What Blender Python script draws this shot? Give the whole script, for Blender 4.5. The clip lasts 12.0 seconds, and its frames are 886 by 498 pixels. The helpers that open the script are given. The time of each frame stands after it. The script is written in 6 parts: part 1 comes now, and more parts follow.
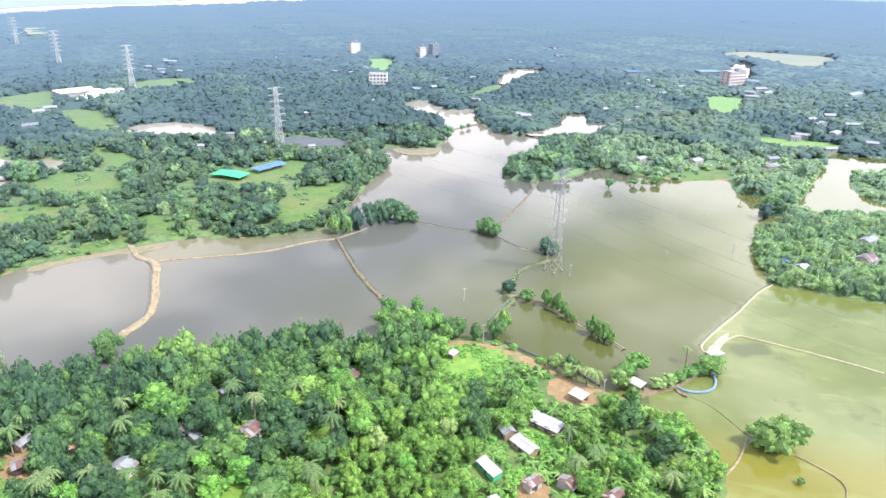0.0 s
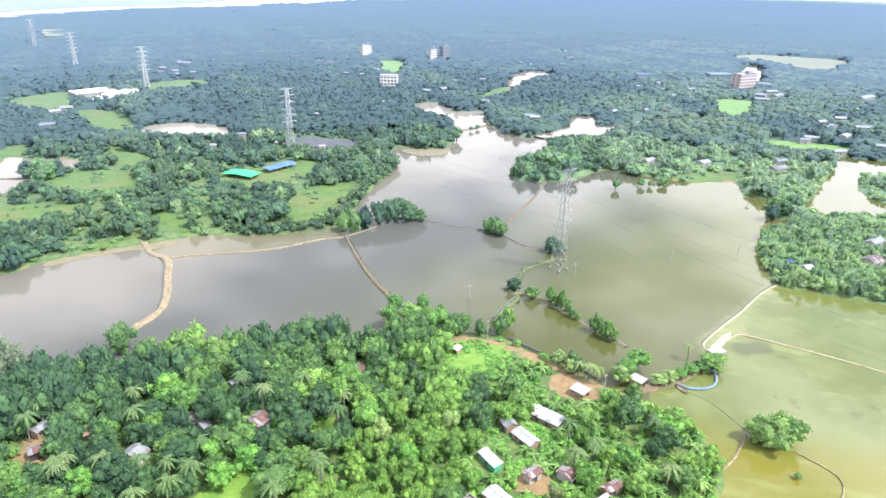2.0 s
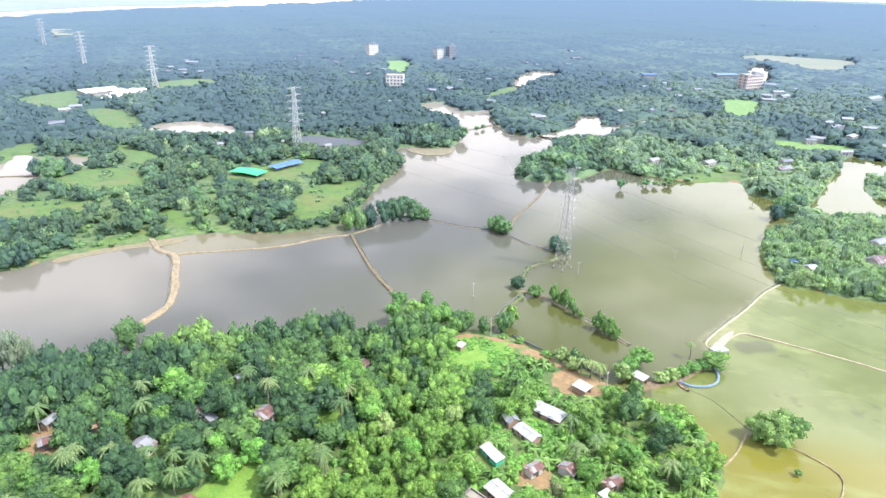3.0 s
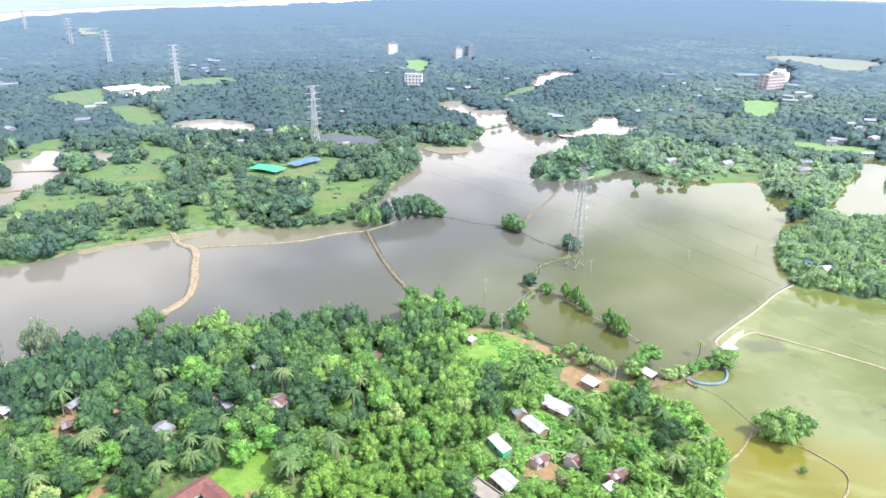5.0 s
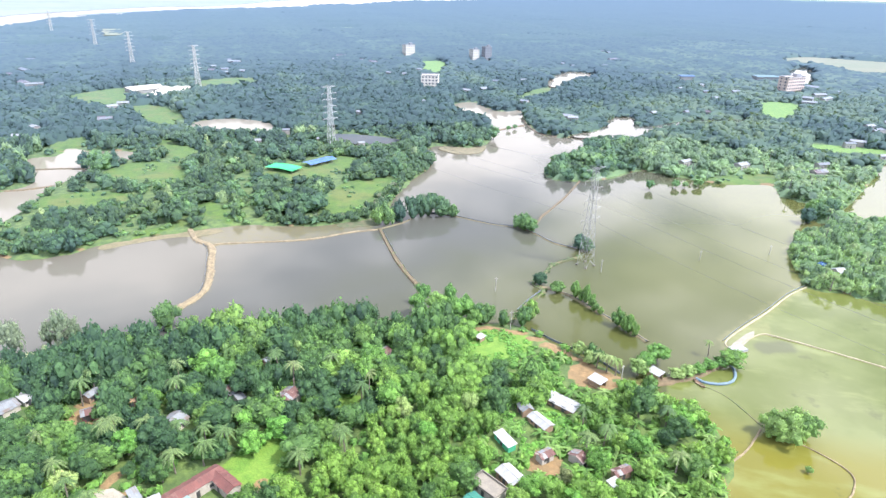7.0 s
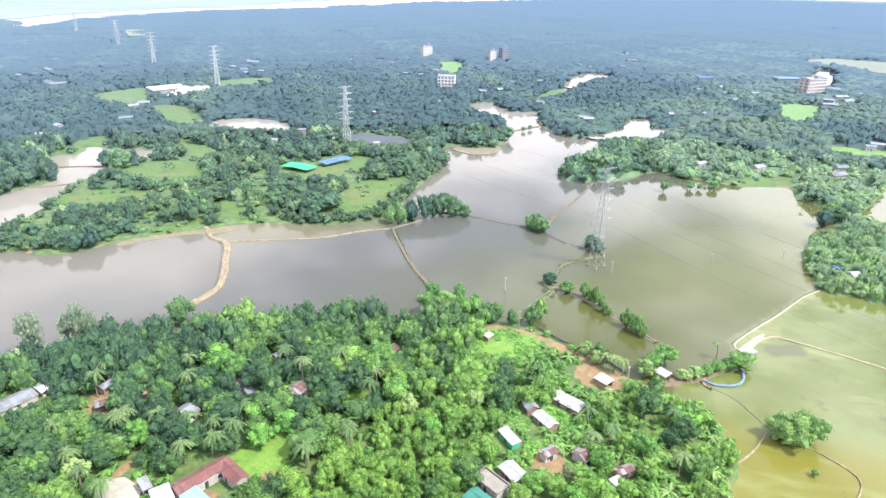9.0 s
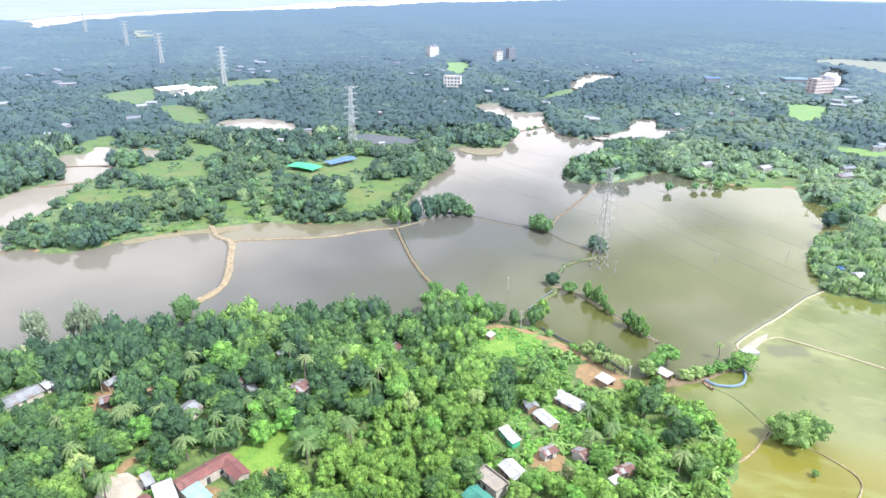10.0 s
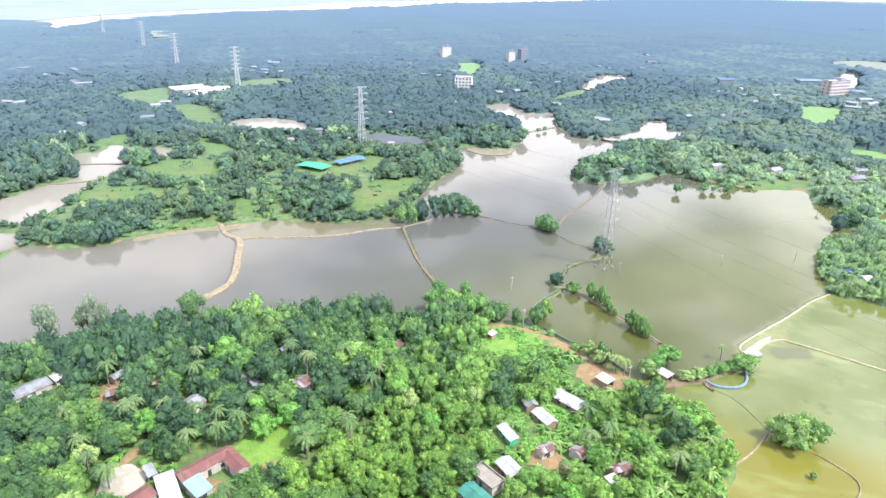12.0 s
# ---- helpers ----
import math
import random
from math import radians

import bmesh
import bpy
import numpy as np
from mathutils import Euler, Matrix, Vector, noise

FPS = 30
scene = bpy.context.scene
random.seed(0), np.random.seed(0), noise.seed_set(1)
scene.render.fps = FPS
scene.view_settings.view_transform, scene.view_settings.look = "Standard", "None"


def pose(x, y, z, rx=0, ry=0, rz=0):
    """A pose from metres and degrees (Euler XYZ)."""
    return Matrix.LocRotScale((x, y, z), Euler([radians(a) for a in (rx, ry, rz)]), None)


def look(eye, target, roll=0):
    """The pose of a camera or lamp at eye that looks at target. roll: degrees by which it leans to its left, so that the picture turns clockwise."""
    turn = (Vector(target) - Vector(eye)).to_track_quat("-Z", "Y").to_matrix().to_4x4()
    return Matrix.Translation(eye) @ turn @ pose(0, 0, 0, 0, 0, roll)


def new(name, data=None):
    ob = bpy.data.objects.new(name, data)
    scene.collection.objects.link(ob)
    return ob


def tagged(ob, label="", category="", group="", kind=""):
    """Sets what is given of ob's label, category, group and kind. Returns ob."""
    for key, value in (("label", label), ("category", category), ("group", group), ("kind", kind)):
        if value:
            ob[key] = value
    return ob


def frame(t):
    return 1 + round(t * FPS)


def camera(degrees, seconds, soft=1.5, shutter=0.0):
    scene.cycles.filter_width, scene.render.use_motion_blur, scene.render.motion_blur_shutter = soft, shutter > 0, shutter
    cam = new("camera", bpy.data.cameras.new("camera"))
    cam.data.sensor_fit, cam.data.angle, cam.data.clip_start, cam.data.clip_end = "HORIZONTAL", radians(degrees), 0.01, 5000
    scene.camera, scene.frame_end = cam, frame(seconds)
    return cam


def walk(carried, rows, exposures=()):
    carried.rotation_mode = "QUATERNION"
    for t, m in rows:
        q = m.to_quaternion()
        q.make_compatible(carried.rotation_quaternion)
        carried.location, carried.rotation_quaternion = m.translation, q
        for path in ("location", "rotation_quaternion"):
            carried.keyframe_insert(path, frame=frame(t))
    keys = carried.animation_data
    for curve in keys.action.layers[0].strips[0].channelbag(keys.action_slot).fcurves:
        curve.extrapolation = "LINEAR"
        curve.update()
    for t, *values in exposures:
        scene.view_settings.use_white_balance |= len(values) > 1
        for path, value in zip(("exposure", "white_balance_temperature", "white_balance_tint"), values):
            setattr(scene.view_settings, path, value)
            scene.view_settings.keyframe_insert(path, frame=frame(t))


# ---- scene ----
cam = camera(70.2, 12.0, soft=1.4)
PATH = [
    (0, (0.081, 3.903, 109.573), (-0.266, 5.703, 108.774), 1.2),
    (0.5, (0.653, 3.061, 109.619), (0.298, 4.86, 108.821), 1.2),
    (1, (1.294, 2.186, 109.567), (0.932, 3.985, 108.771), 1.2),
    (1.5, (1.931, 1.281, 109.563), (1.56, 3.079, 108.769), 1.2),
    (2, (2.484, 0.253, 109.605), (2.104, 2.049, 108.812), 1.2),
    (2.5, (2.93, -0.608, 109.561), (2.542, 1.187, 108.768), 1.2),
    (4.5, (5.377, -4.112, 109.768), (4.938, -2.33, 108.973), 1.3),
    (5, (6.099, -4.727, 109.855), (5.646, -2.949, 109.06), 1.2),
    (5.5, (6.834, -5.398, 109.862), (6.369, -3.622, 109.067), 1.2),
    (6, (7.69, -5.99, 109.961), (7.211, -4.218, 109.167), 1.2),
    (6.5, (8.264, -6.445, 109.935), (7.774, -4.675, 109.142), 1.2),
    (7, (8.833, -6.846, 109.976), (8.329, -5.081, 109.183), 1.1),
    (9, (11.967, -7.865, 110.15), (11.41, -6.114, 109.358), 1.0),
    (9.5, (12.706, -8.042, 110.021), (12.139, -6.295, 109.231), 1.0),
    (10, (13.707, -8.265, 110.118), (13.129, -6.521, 109.328), 0.9),
    (10.5, (14.629, -8.397, 110.246), (14.042, -6.657, 109.455), 0.9),
    (11, (15.523, -8.469, 110.234), (14.925, -6.731, 109.444), 0.9),
    (11.5, (16.313, -8.432, 110.285), (15.707, -6.698, 109.495), 0.9),
    (12, (17.376, -8.724, 110.298), (16.759, -6.993, 109.509), 0.9),
]
walk(cam, [(t, look(eye, target, roll)) for t, eye, target, roll in PATH])

# ---- world and sun ----
SUN_AZ, SUN_EL = radians(96), radians(56)      # azimuth from +y towards +x
sun_way = Vector((math.sin(SUN_AZ) * math.cos(SUN_EL), math.cos(SUN_AZ) * math.cos(SUN_EL), math.sin(SUN_EL)))
world = bpy.data.worlds.new("sky")
scene.world = world
world.use_nodes = True
wn, wl = world.node_tree.nodes, world.node_tree.links
wn.clear()
w_out, w_bg = wn.new("ShaderNodeOutputWorld"), wn.new("ShaderNodeBackground")
sky = wn.new("ShaderNodeTexSky")
sky.sky_type, sky.sun_disc = "NISHITA", False
sky.sun_elevation, sky.sun_rotation = SUN_EL, SUN_AZ
sky.air_density, sky.dust_density, sky.ozone_density = 1.0, 0.4, 1.0
w_co, w_map = wn.new("ShaderNodeTexCoord"), wn.new("ShaderNodeMapping")
w_map.inputs["Scale"].default_value = (1.0, 1.0, 2.723)
w_map.inputs["Location"].default_value = (0.67, -9.4, 3.17)
cloud = wn.new("ShaderNodeTexNoise")
cloud.inputs["Scale"].default_value, cloud.inputs["Detail"].default_value, cloud.inputs["Roughness"].default_value = 3.444, 4.0, 0.5
w_ramp = wn.new("ShaderNodeMapRange")
w_ramp.inputs["From Min"].default_value, w_ramp.inputs["From Max"].default_value = 0.37, 0.58
w_mix = wn.new("ShaderNodeMix")
w_mix.data_type = "RGBA"
w_mix.inputs["B"].default_value = (17.15, 17.0, 18.2, 1)
wl.new(w_co.outputs["Generated"], w_map.inputs["Vector"])
wl.new(w_map.outputs["Vector"], cloud.inputs["Vector"])
w_sep, w_thin, w_sub = wn.new("ShaderNodeSeparateXYZ"), wn.new("ShaderNodeMath"), wn.new("ShaderNodeMath")
w_thin.operation, w_sub.operation = "MULTIPLY_ADD", "SUBTRACT"      # the cloud thins out towards the zenith
w_thin.inputs[1].default_value, w_thin.inputs[2].default_value = 0.22, -0.08
wl.new(w_co.outputs["Generated"], w_sep.inputs[0])
wl.new(w_sep.outputs["Z"], w_thin.inputs[0])
wl.new(cloud.outputs["Fac"], w_sub.inputs[0])
wl.new(w_thin.outputs[0], w_sub.inputs[1])
wl.new(w_sub.outputs[0], w_ramp.inputs["Value"])
w_ramp.inputs["To Min"].default_value = 0.22        # a thin veil everywhere
wl.new(w_ramp.outputs["Result"], w_mix.inputs["Factor"])
wl.new(sky.outputs["Color"], w_mix.inputs["A"])
w_dot, w_lit, w_pos, w_gain = wn.new("ShaderNodeVectorMath"), wn.new("ShaderNodeMath"), wn.new("ShaderNodeMath"), wn.new("ShaderNodeVectorMath")
w_dot.operation, w_lit.operation, w_pos.operation, w_gain.operation = "DOT_PRODUCT", "MULTIPLY_ADD", "MAXIMUM", "SCALE"
w_dot.inputs[1].default_value = sun_way             # cloud and haze grow brighter towards the sun
wl.new(w_co.outputs["Generated"], w_dot.inputs[0])
wl.new(w_dot.outputs["Value"], w_pos.inputs[0])
w_pos.inputs[1].default_value = -0.1
wl.new(w_pos.outputs[0], w_lit.inputs[0])
w_lit.inputs[1].default_value, w_lit.inputs[2].default_value = 0.95, 0.72
wl.new(w_mix.outputs["Result"], w_gain.inputs[0])
wl.new(w_lit.outputs[0], w_gain.inputs["Scale"])
wl.new(w_gain.outputs[0], w_bg.inputs["Color"])
w_bg.inputs["Strength"].default_value = 0.115
wl.new(w_bg.outputs["Background"], w_out.inputs["Surface"])
sun = new("sun", bpy.data.lights.new("sun", "SUN"))
sun.data.energy, sun.data.angle, sun.data.color = 4.9, radians(1.2), (1.0, 0.94, 0.82)
sun.matrix_world = look(sun_way * 900, (0, 0, 0))
scene.view_settings.exposure = 0.60


# ---- materials ----
def node(nt, kind, **values):
    n = nt.nodes.new(kind)
    for key, value in values.items():
        n.inputs[key.replace("_", " ")].default_value = value
    return n


def haze_veil(nt, shader, amount=1.0, haze_tint=(0.213, 0.302, 0.448), level=False, fall=0.134):
    """Paints distance haze: a rough sheen that grows at flatter angles to level ground."""
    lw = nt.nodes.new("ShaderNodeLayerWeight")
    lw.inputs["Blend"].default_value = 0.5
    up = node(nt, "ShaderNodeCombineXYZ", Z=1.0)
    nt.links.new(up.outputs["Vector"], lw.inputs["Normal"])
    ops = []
    for op, b in (("SUBTRACT", None), ("MAXIMUM", 0.012), ("DIVIDE", None), ("ADD", HAZE_START), ("MINIMUM", 0.0), ("EXPONENT", None), ("SUBTRACT", None), ("MULTIPLY", amount)):
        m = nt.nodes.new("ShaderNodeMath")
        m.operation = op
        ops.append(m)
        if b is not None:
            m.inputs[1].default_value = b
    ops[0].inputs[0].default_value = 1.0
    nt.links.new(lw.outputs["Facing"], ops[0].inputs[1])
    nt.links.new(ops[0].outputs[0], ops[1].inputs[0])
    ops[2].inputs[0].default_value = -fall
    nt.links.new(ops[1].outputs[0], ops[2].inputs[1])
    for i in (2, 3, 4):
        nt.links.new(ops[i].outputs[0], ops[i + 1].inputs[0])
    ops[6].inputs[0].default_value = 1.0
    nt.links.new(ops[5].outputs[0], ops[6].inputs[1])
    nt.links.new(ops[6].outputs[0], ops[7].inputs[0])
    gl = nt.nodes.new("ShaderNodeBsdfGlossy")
    gl.inputs["Color"].default_value, gl.inputs["Roughness"].default_value = (*haze_tint, 1), 1.0
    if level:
        lean = node(nt, "ShaderNodeCombineXYZ", Y=-0.45, Z=0.89)     # tilted south, towards the camera, so the painted haze stays even
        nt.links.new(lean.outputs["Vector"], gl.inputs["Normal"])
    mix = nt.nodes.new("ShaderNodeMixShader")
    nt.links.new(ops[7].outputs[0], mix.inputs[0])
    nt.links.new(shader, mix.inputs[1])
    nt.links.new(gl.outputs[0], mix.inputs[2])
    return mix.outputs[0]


# offset that keeps the painted haze weak on near surfaces
HAZE_START = 0.085


def ramp_node(nt, fac, stops):
    r = nt.nodes.new("ShaderNodeValToRGB")
    while len(r.color_ramp.elements) < len(stops):
        r.color_ramp.elements.new(0.5)
    for e, (p, c) in zip(r.color_ramp.elements, stops):
        e.position, e.color = p, (*c, 1)
    nt.links.new(fac, r.inputs["Fac"])
    return r.outputs["Color"]


def blend(nt, fac, a, b, mode="MIX"):
    m = nt.nodes.new("ShaderNodeMix")
    m.data_type, m.blend_type = "RGBA", mode
    for socket, v in (("Factor", fac), ("A", a), ("B", b)):
        if isinstance(v, (int, float)):
            m.inputs[socket].default_value = v
        elif isinstance(v, tuple):
            m.inputs[socket].default_value = (*v, 1)
        else:
            nt.links.new(v, m.inputs[socket])
    return m.outputs["Result"]


def math_node(nt, op, a, b=0.0):
    m = nt.nodes.new("ShaderNodeMath")
    m.operation = op
    for i, v in enumerate((a, b)):
        if isinstance(v, (int, float)):
            m.inputs[i].default_value = v
        else:
            nt.links.new(v, m.inputs[i])
    return m.outputs[0]


def span(nt, value, lo, hi):
    m = nt.nodes.new("ShaderNodeMapRange")
    m.interpolation_type = "SMOOTHSTEP"
    m.inputs["From Min"].default_value, m.inputs["From Max"].default_value = lo, hi
    nt.links.new(value, m.inputs["Value"])
    return m.outputs["Result"]


def noise_of(nt, co, scale, detail=3.0, rough=0.55):
    n = node(nt, "ShaderNodeTexNoise", Scale=scale, Detail=detail, Roughness=rough)
    nt.links.new(co, n.inputs["Vector"])
    return n.outputs["Fac"]


def begin(name):
    m = bpy.data.materials.new(name)
    m.use_nodes = True
    nt = m.node_tree
    nt.nodes.clear()
    out = nt.nodes.new("ShaderNodeOutputMaterial")
    geo = nt.nodes.new("ShaderNodeNewGeometry")
    return m, nt, out, geo


def finish(nt, out, shader, haze_share=1.0, haze_tint=(0.213, 0.302, 0.448), level=False, fall=0.134):
    nt.links.new(haze_veil(nt, shader, haze_share, haze_tint, level, fall) if haze_share else shader, out.inputs["Surface"])


def plain(name, a, b, scale, rough=0.85, metal=0.0, bump=0.15, streak=None, haze_share=1.0, sheets=0.0):
    """Two tones broken up by coarse stains and fine grain, in metres of the thing's own space."""
    m, nt, out, geo = begin(name)
    co = nt.nodes.new("ShaderNodeTexCoord").outputs["Object"]
    coarse, fine = noise_of(nt, co, scale, 4), noise_of(nt, co, scale * 9, 2)
    col = blend(nt, span(nt, coarse, 0.35, 0.65), a, b)
    rnd = nt.nodes.new("ShaderNodeObjectInfo").outputs["Random"]
    k = math_node(nt, "ADD", math_node(nt, "MULTIPLY", fine, 0.5), math_node(nt, "ADD", 0.62, math_node(nt, "MULTIPLY", rnd, 0.25)))
    grey = nt.nodes.new("ShaderNodeCombineColor")
    for s in ("Red", "Green", "Blue"):
        nt.links.new(k, grey.inputs[s])
    col = blend(nt, 1.0, col, grey.outputs[0], "MULTIPLY")
    if sheets:
        # every sheet of the roof has its own tone, and wear runs down the slope
        cut = nt.nodes.new("ShaderNodeSeparateXYZ")
        nt.links.new(co, cut.inputs[0])
        cell = nt.nodes.new("ShaderNodeCombineXYZ")
        nt.links.new(math_node(nt, "FLOOR", math_node(nt, "DIVIDE", cut.outputs["X"], 0.85)), cell.inputs["X"])
        nt.links.new(math_node(nt, "FLOOR", math_node(nt, "DIVIDE", cut.outputs["Y"], 2.1)), cell.inputs["Y"])
        white = nt.nodes.new("ShaderNodeTexWhiteNoise")
        white.noise_dimensions = "3D"
        nt.links.new(cell.outputs[0], white.inputs["Vector"])
        runs = nt.nodes.new("ShaderNodeMapping")
        runs.inputs["Scale"].default_value = (3.2, 0.35, 1.0)
        nt.links.new(co, runs.inputs["Vector"])
        runny = noise_of(nt, runs.outputs[0], 0.9, 4)
        tone = math_node(nt, "ADD", math_node(nt, "MULTIPLY", white.outputs["Value"], 0.9 * sheets), math_node(nt, "MULTIPLY", runny, 0.5))
        col = blend(nt, span(nt, tone, 0.42, 0.72), col, streak or b)
    if streak:
        wear = noise_of(nt, co, scale * 2.3, 5, 0.7)
        col = blend(nt, span(nt, wear, 0.56, 0.7), col, streak)
    bs = node(nt, "ShaderNodeBsdfPrincipled", Roughness=rough, Metallic=metal)
    nt.links.new(col, bs.inputs["Base Color"])
    if bump:
        bp = node(nt, "ShaderNodeBump", Strength=bump, Distance=0.05)
        nt.links.new(fine, bp.inputs["Height"])
        nt.links.new(bp.outputs["Normal"], bs.inputs["Normal"])
    finish(nt, out, bs.outputs[0], haze_share)
    return m


def leaf_material(name, stops, through_light=0.3, haze_share=1.0, haze_tint=(0.213, 0.302, 0.448), speckle=1.0, level=True, fall=0.134):
    m, nt, out, geo = begin(name)
    att = nt.nodes.new("ShaderNodeAttribute")
    att.attribute_name = "tint"
    rnd = nt.nodes.new("ShaderNodeObjectInfo").outputs["Random"]
    joined = math_node(nt, "GREATER_THAN", att.outputs["Fac"], 0.0)
    tree = math_node(nt, "ADD", att.outputs["Fac"], math_node(nt, "MULTIPLY", rnd, math_node(nt, "SUBTRACT", 1.0, joined)))
    tree = math_node(nt, "ADD", math_node(nt, "MULTIPLY", tree, 0.92), math_node(nt, "MULTIPLY", geo.outputs["Random Per Island"], 0.08))
    col = ramp_node(nt, tree, stops)
    fine = noise_of(nt, geo.outputs["Position"], 2.4, 3)
    k = math_node(nt, "ADD", math_node(nt, "MULTIPLY", fine, 1.0 * speckle), math_node(nt, "ADD", 1.0 - 0.85 * speckle, math_node(nt, "MULTIPLY", geo.outputs["Random Per Island"], 0.75 * speckle)))
    grey = nt.nodes.new("ShaderNodeCombineColor")
    for s in ("Red", "Green", "Blue"):
        nt.links.new(k, grey.inputs[s])
    col = blend(nt, 1.0, col, grey.outputs[0], "MULTIPLY")
    bs = node(nt, "ShaderNodeBsdfPrincipled", Roughness=0.55)
    bs.inputs["Specular IOR Level"].default_value = 0.15
    tr = nt.nodes.new("ShaderNodeBsdfTranslucent")
    nt.links.new(col, bs.inputs["Base Color"])
    nt.links.new(col, tr.inputs["Color"])
    mix = nt.nodes.new("ShaderNodeMixShader")
    mix.inputs[0].default_value = through_light
    nt.links.new(bs.outputs[0], mix.inputs[1])
    nt.links.new(tr.outputs[0], mix.inputs[2])
    finish(nt, out, mix.outputs[0], haze_share, haze_tint, level, fall)
    return m


M_LEAF = leaf_material("broad_leaves", [(0.0, (0.063, 0.138, 0.034)), (0.35, (0.099, 0.205, 0.040)), (0.68, (0.140, 0.272, 0.046)), (0.88, (0.187, 0.34, 0.056)), (1.0, (0.25, 0.41, 0.08))], 0.45)
M_ISLE = leaf_material("island_leaves", [(0.0, (0.060, 0.118, 0.027)), (0.4, (0.084, 0.158, 0.032)), (0.8, (0.118, 0.206, 0.038)), (1.0, (0.17, 0.26, 0.05))], 0.5, 0.8)
M_LIGHT = leaf_material("light_leaves", [(0.0, (0.130, 0.295, 0.044)), (0.6, (0.186, 0.38, 0.058)), (1.0, (0.265, 0.45, 0.085))], 0.45)
M_GROVE = leaf_material("grove_leaves", [(0.0, (0.135, 0.27, 0.038)), (0.5, (0.186, 0.35, 0.047)), (1.0, (0.255, 0.43, 0.068))], 0.45)
M_DEEP = leaf_material("deep_leaves", [(0.0, (0.044, 0.104, 0.027)), (0.5, (0.066, 0.146, 0.034)), (0.85, (0.102, 0.215, 0.05)), (1.0, (0.148, 0.28, 0.06))], 0.45)
# eastern leaves: paler colour and stronger veil paint bright haze towards the sun
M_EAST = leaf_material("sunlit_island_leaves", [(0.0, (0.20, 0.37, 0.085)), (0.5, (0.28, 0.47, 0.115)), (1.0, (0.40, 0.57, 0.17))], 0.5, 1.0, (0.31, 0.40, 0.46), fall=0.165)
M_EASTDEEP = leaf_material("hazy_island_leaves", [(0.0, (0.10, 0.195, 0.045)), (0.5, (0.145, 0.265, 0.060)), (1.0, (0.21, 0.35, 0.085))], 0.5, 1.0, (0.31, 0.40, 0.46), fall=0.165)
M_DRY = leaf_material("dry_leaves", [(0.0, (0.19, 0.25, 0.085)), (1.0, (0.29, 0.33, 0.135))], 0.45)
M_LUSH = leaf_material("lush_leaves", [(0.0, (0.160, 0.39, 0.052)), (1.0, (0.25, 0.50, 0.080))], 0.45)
# each distance band carries its own strength and tint of painted haze
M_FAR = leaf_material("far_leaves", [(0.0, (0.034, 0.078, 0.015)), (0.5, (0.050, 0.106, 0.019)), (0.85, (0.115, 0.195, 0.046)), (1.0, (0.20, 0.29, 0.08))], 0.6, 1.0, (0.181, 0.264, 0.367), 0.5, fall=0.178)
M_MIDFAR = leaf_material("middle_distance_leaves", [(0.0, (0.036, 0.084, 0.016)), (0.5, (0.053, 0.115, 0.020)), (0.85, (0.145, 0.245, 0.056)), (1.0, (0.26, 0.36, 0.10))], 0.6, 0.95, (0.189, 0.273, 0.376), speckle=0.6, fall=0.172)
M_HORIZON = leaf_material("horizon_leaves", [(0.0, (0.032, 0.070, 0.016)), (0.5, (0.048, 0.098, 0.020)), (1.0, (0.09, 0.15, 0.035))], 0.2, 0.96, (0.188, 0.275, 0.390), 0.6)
M_PALM = leaf_material("palm_fronds", [(0.0, (0.085, 0.165, 0.042)), (0.6, (0.135, 0.225, 0.062)), (1.0, (0.23, 0.29, 0.105))])
M_BANANA = leaf_material("banana_leaves", [(0.0, (0.15, 0.32, 0.05)), (0.7, (0.23, 0.42, 0.085)), (1.0, (0.34, 0.50, 0.15))], 0.45)
M_PALE = leaf_material("pale_flowering_leaves", [(0.0, (0.22, 0.36, 0.09)), (1.0, (0.38, 0.49, 0.16))])
M_BLOSSOM = leaf_material("white_blossom", [(0.0, (0.34, 0.43, 0.19)), (1.0, (0.50, 0.55, 0.31))])
M_AIRY = leaf_material("grey_green_leaves", [(0.0, (0.25, 0.33, 0.17)), (1.0, (0.35, 0.42, 0.25))], 0.5)
M_WILLOW = leaf_material("light_bush_leaves", [(0.0, (0.20, 0.36, 0.075)), (1.0, (0.30, 0.46, 0.12))], 0.5)
M_BARK = plain("bark", (0.16, 0.13, 0.10), (0.26, 0.22, 0.18), 1.2)
M_PALESILT = plain("dry_pale_silt", (0.43, 0.385, 0.26), (0.35, 0.31, 0.20), 0.8, 0.95, streak=(0.29, 0.25, 0.16))
M_EARTH = plain("trodden_earth", (0.165, 0.122, 0.070), (0.115, 0.088, 0.052), 0.6, 0.95, streak=(0.08, 0.085, 0.04), haze_share=0.45)
M_SAND = plain("pale_silt", (0.30, 0.245, 0.155), (0.20, 0.16, 0.10), 0.6, 0.95, streak=(0.11, 0.09, 0.055), haze_share=0.45)
M_MUD = plain("wet_mud", (0.14, 0.125, 0.065), (0.20, 0.165, 0.095), 0.4, 0.7, streak=(0.13, 0.15, 0.05), haze_share=0.45)
# dark brown base paints the trees' reflection into the pond colour
M_DARKWATER = plain("weedy_pond", (0.040, 0.036, 0.026), (0.062, 0.052, 0.034), 0.05, 0.8, streak=(0.05, 0.075, 0.03), haze_share=0.8)
M_TURF = plain("muddy_turf", (0.075, 0.105, 0.035), (0.12, 0.115, 0.055), 0.35, 0.9, streak=(0.19, 0.155, 0.09), haze_share=0.45)
M_YARD = plain("trodden_yard", (0.34, 0.315, 0.27), (0.26, 0.235, 0.19), 0.35, 0.95, streak=(0.20, 0.19, 0.11))
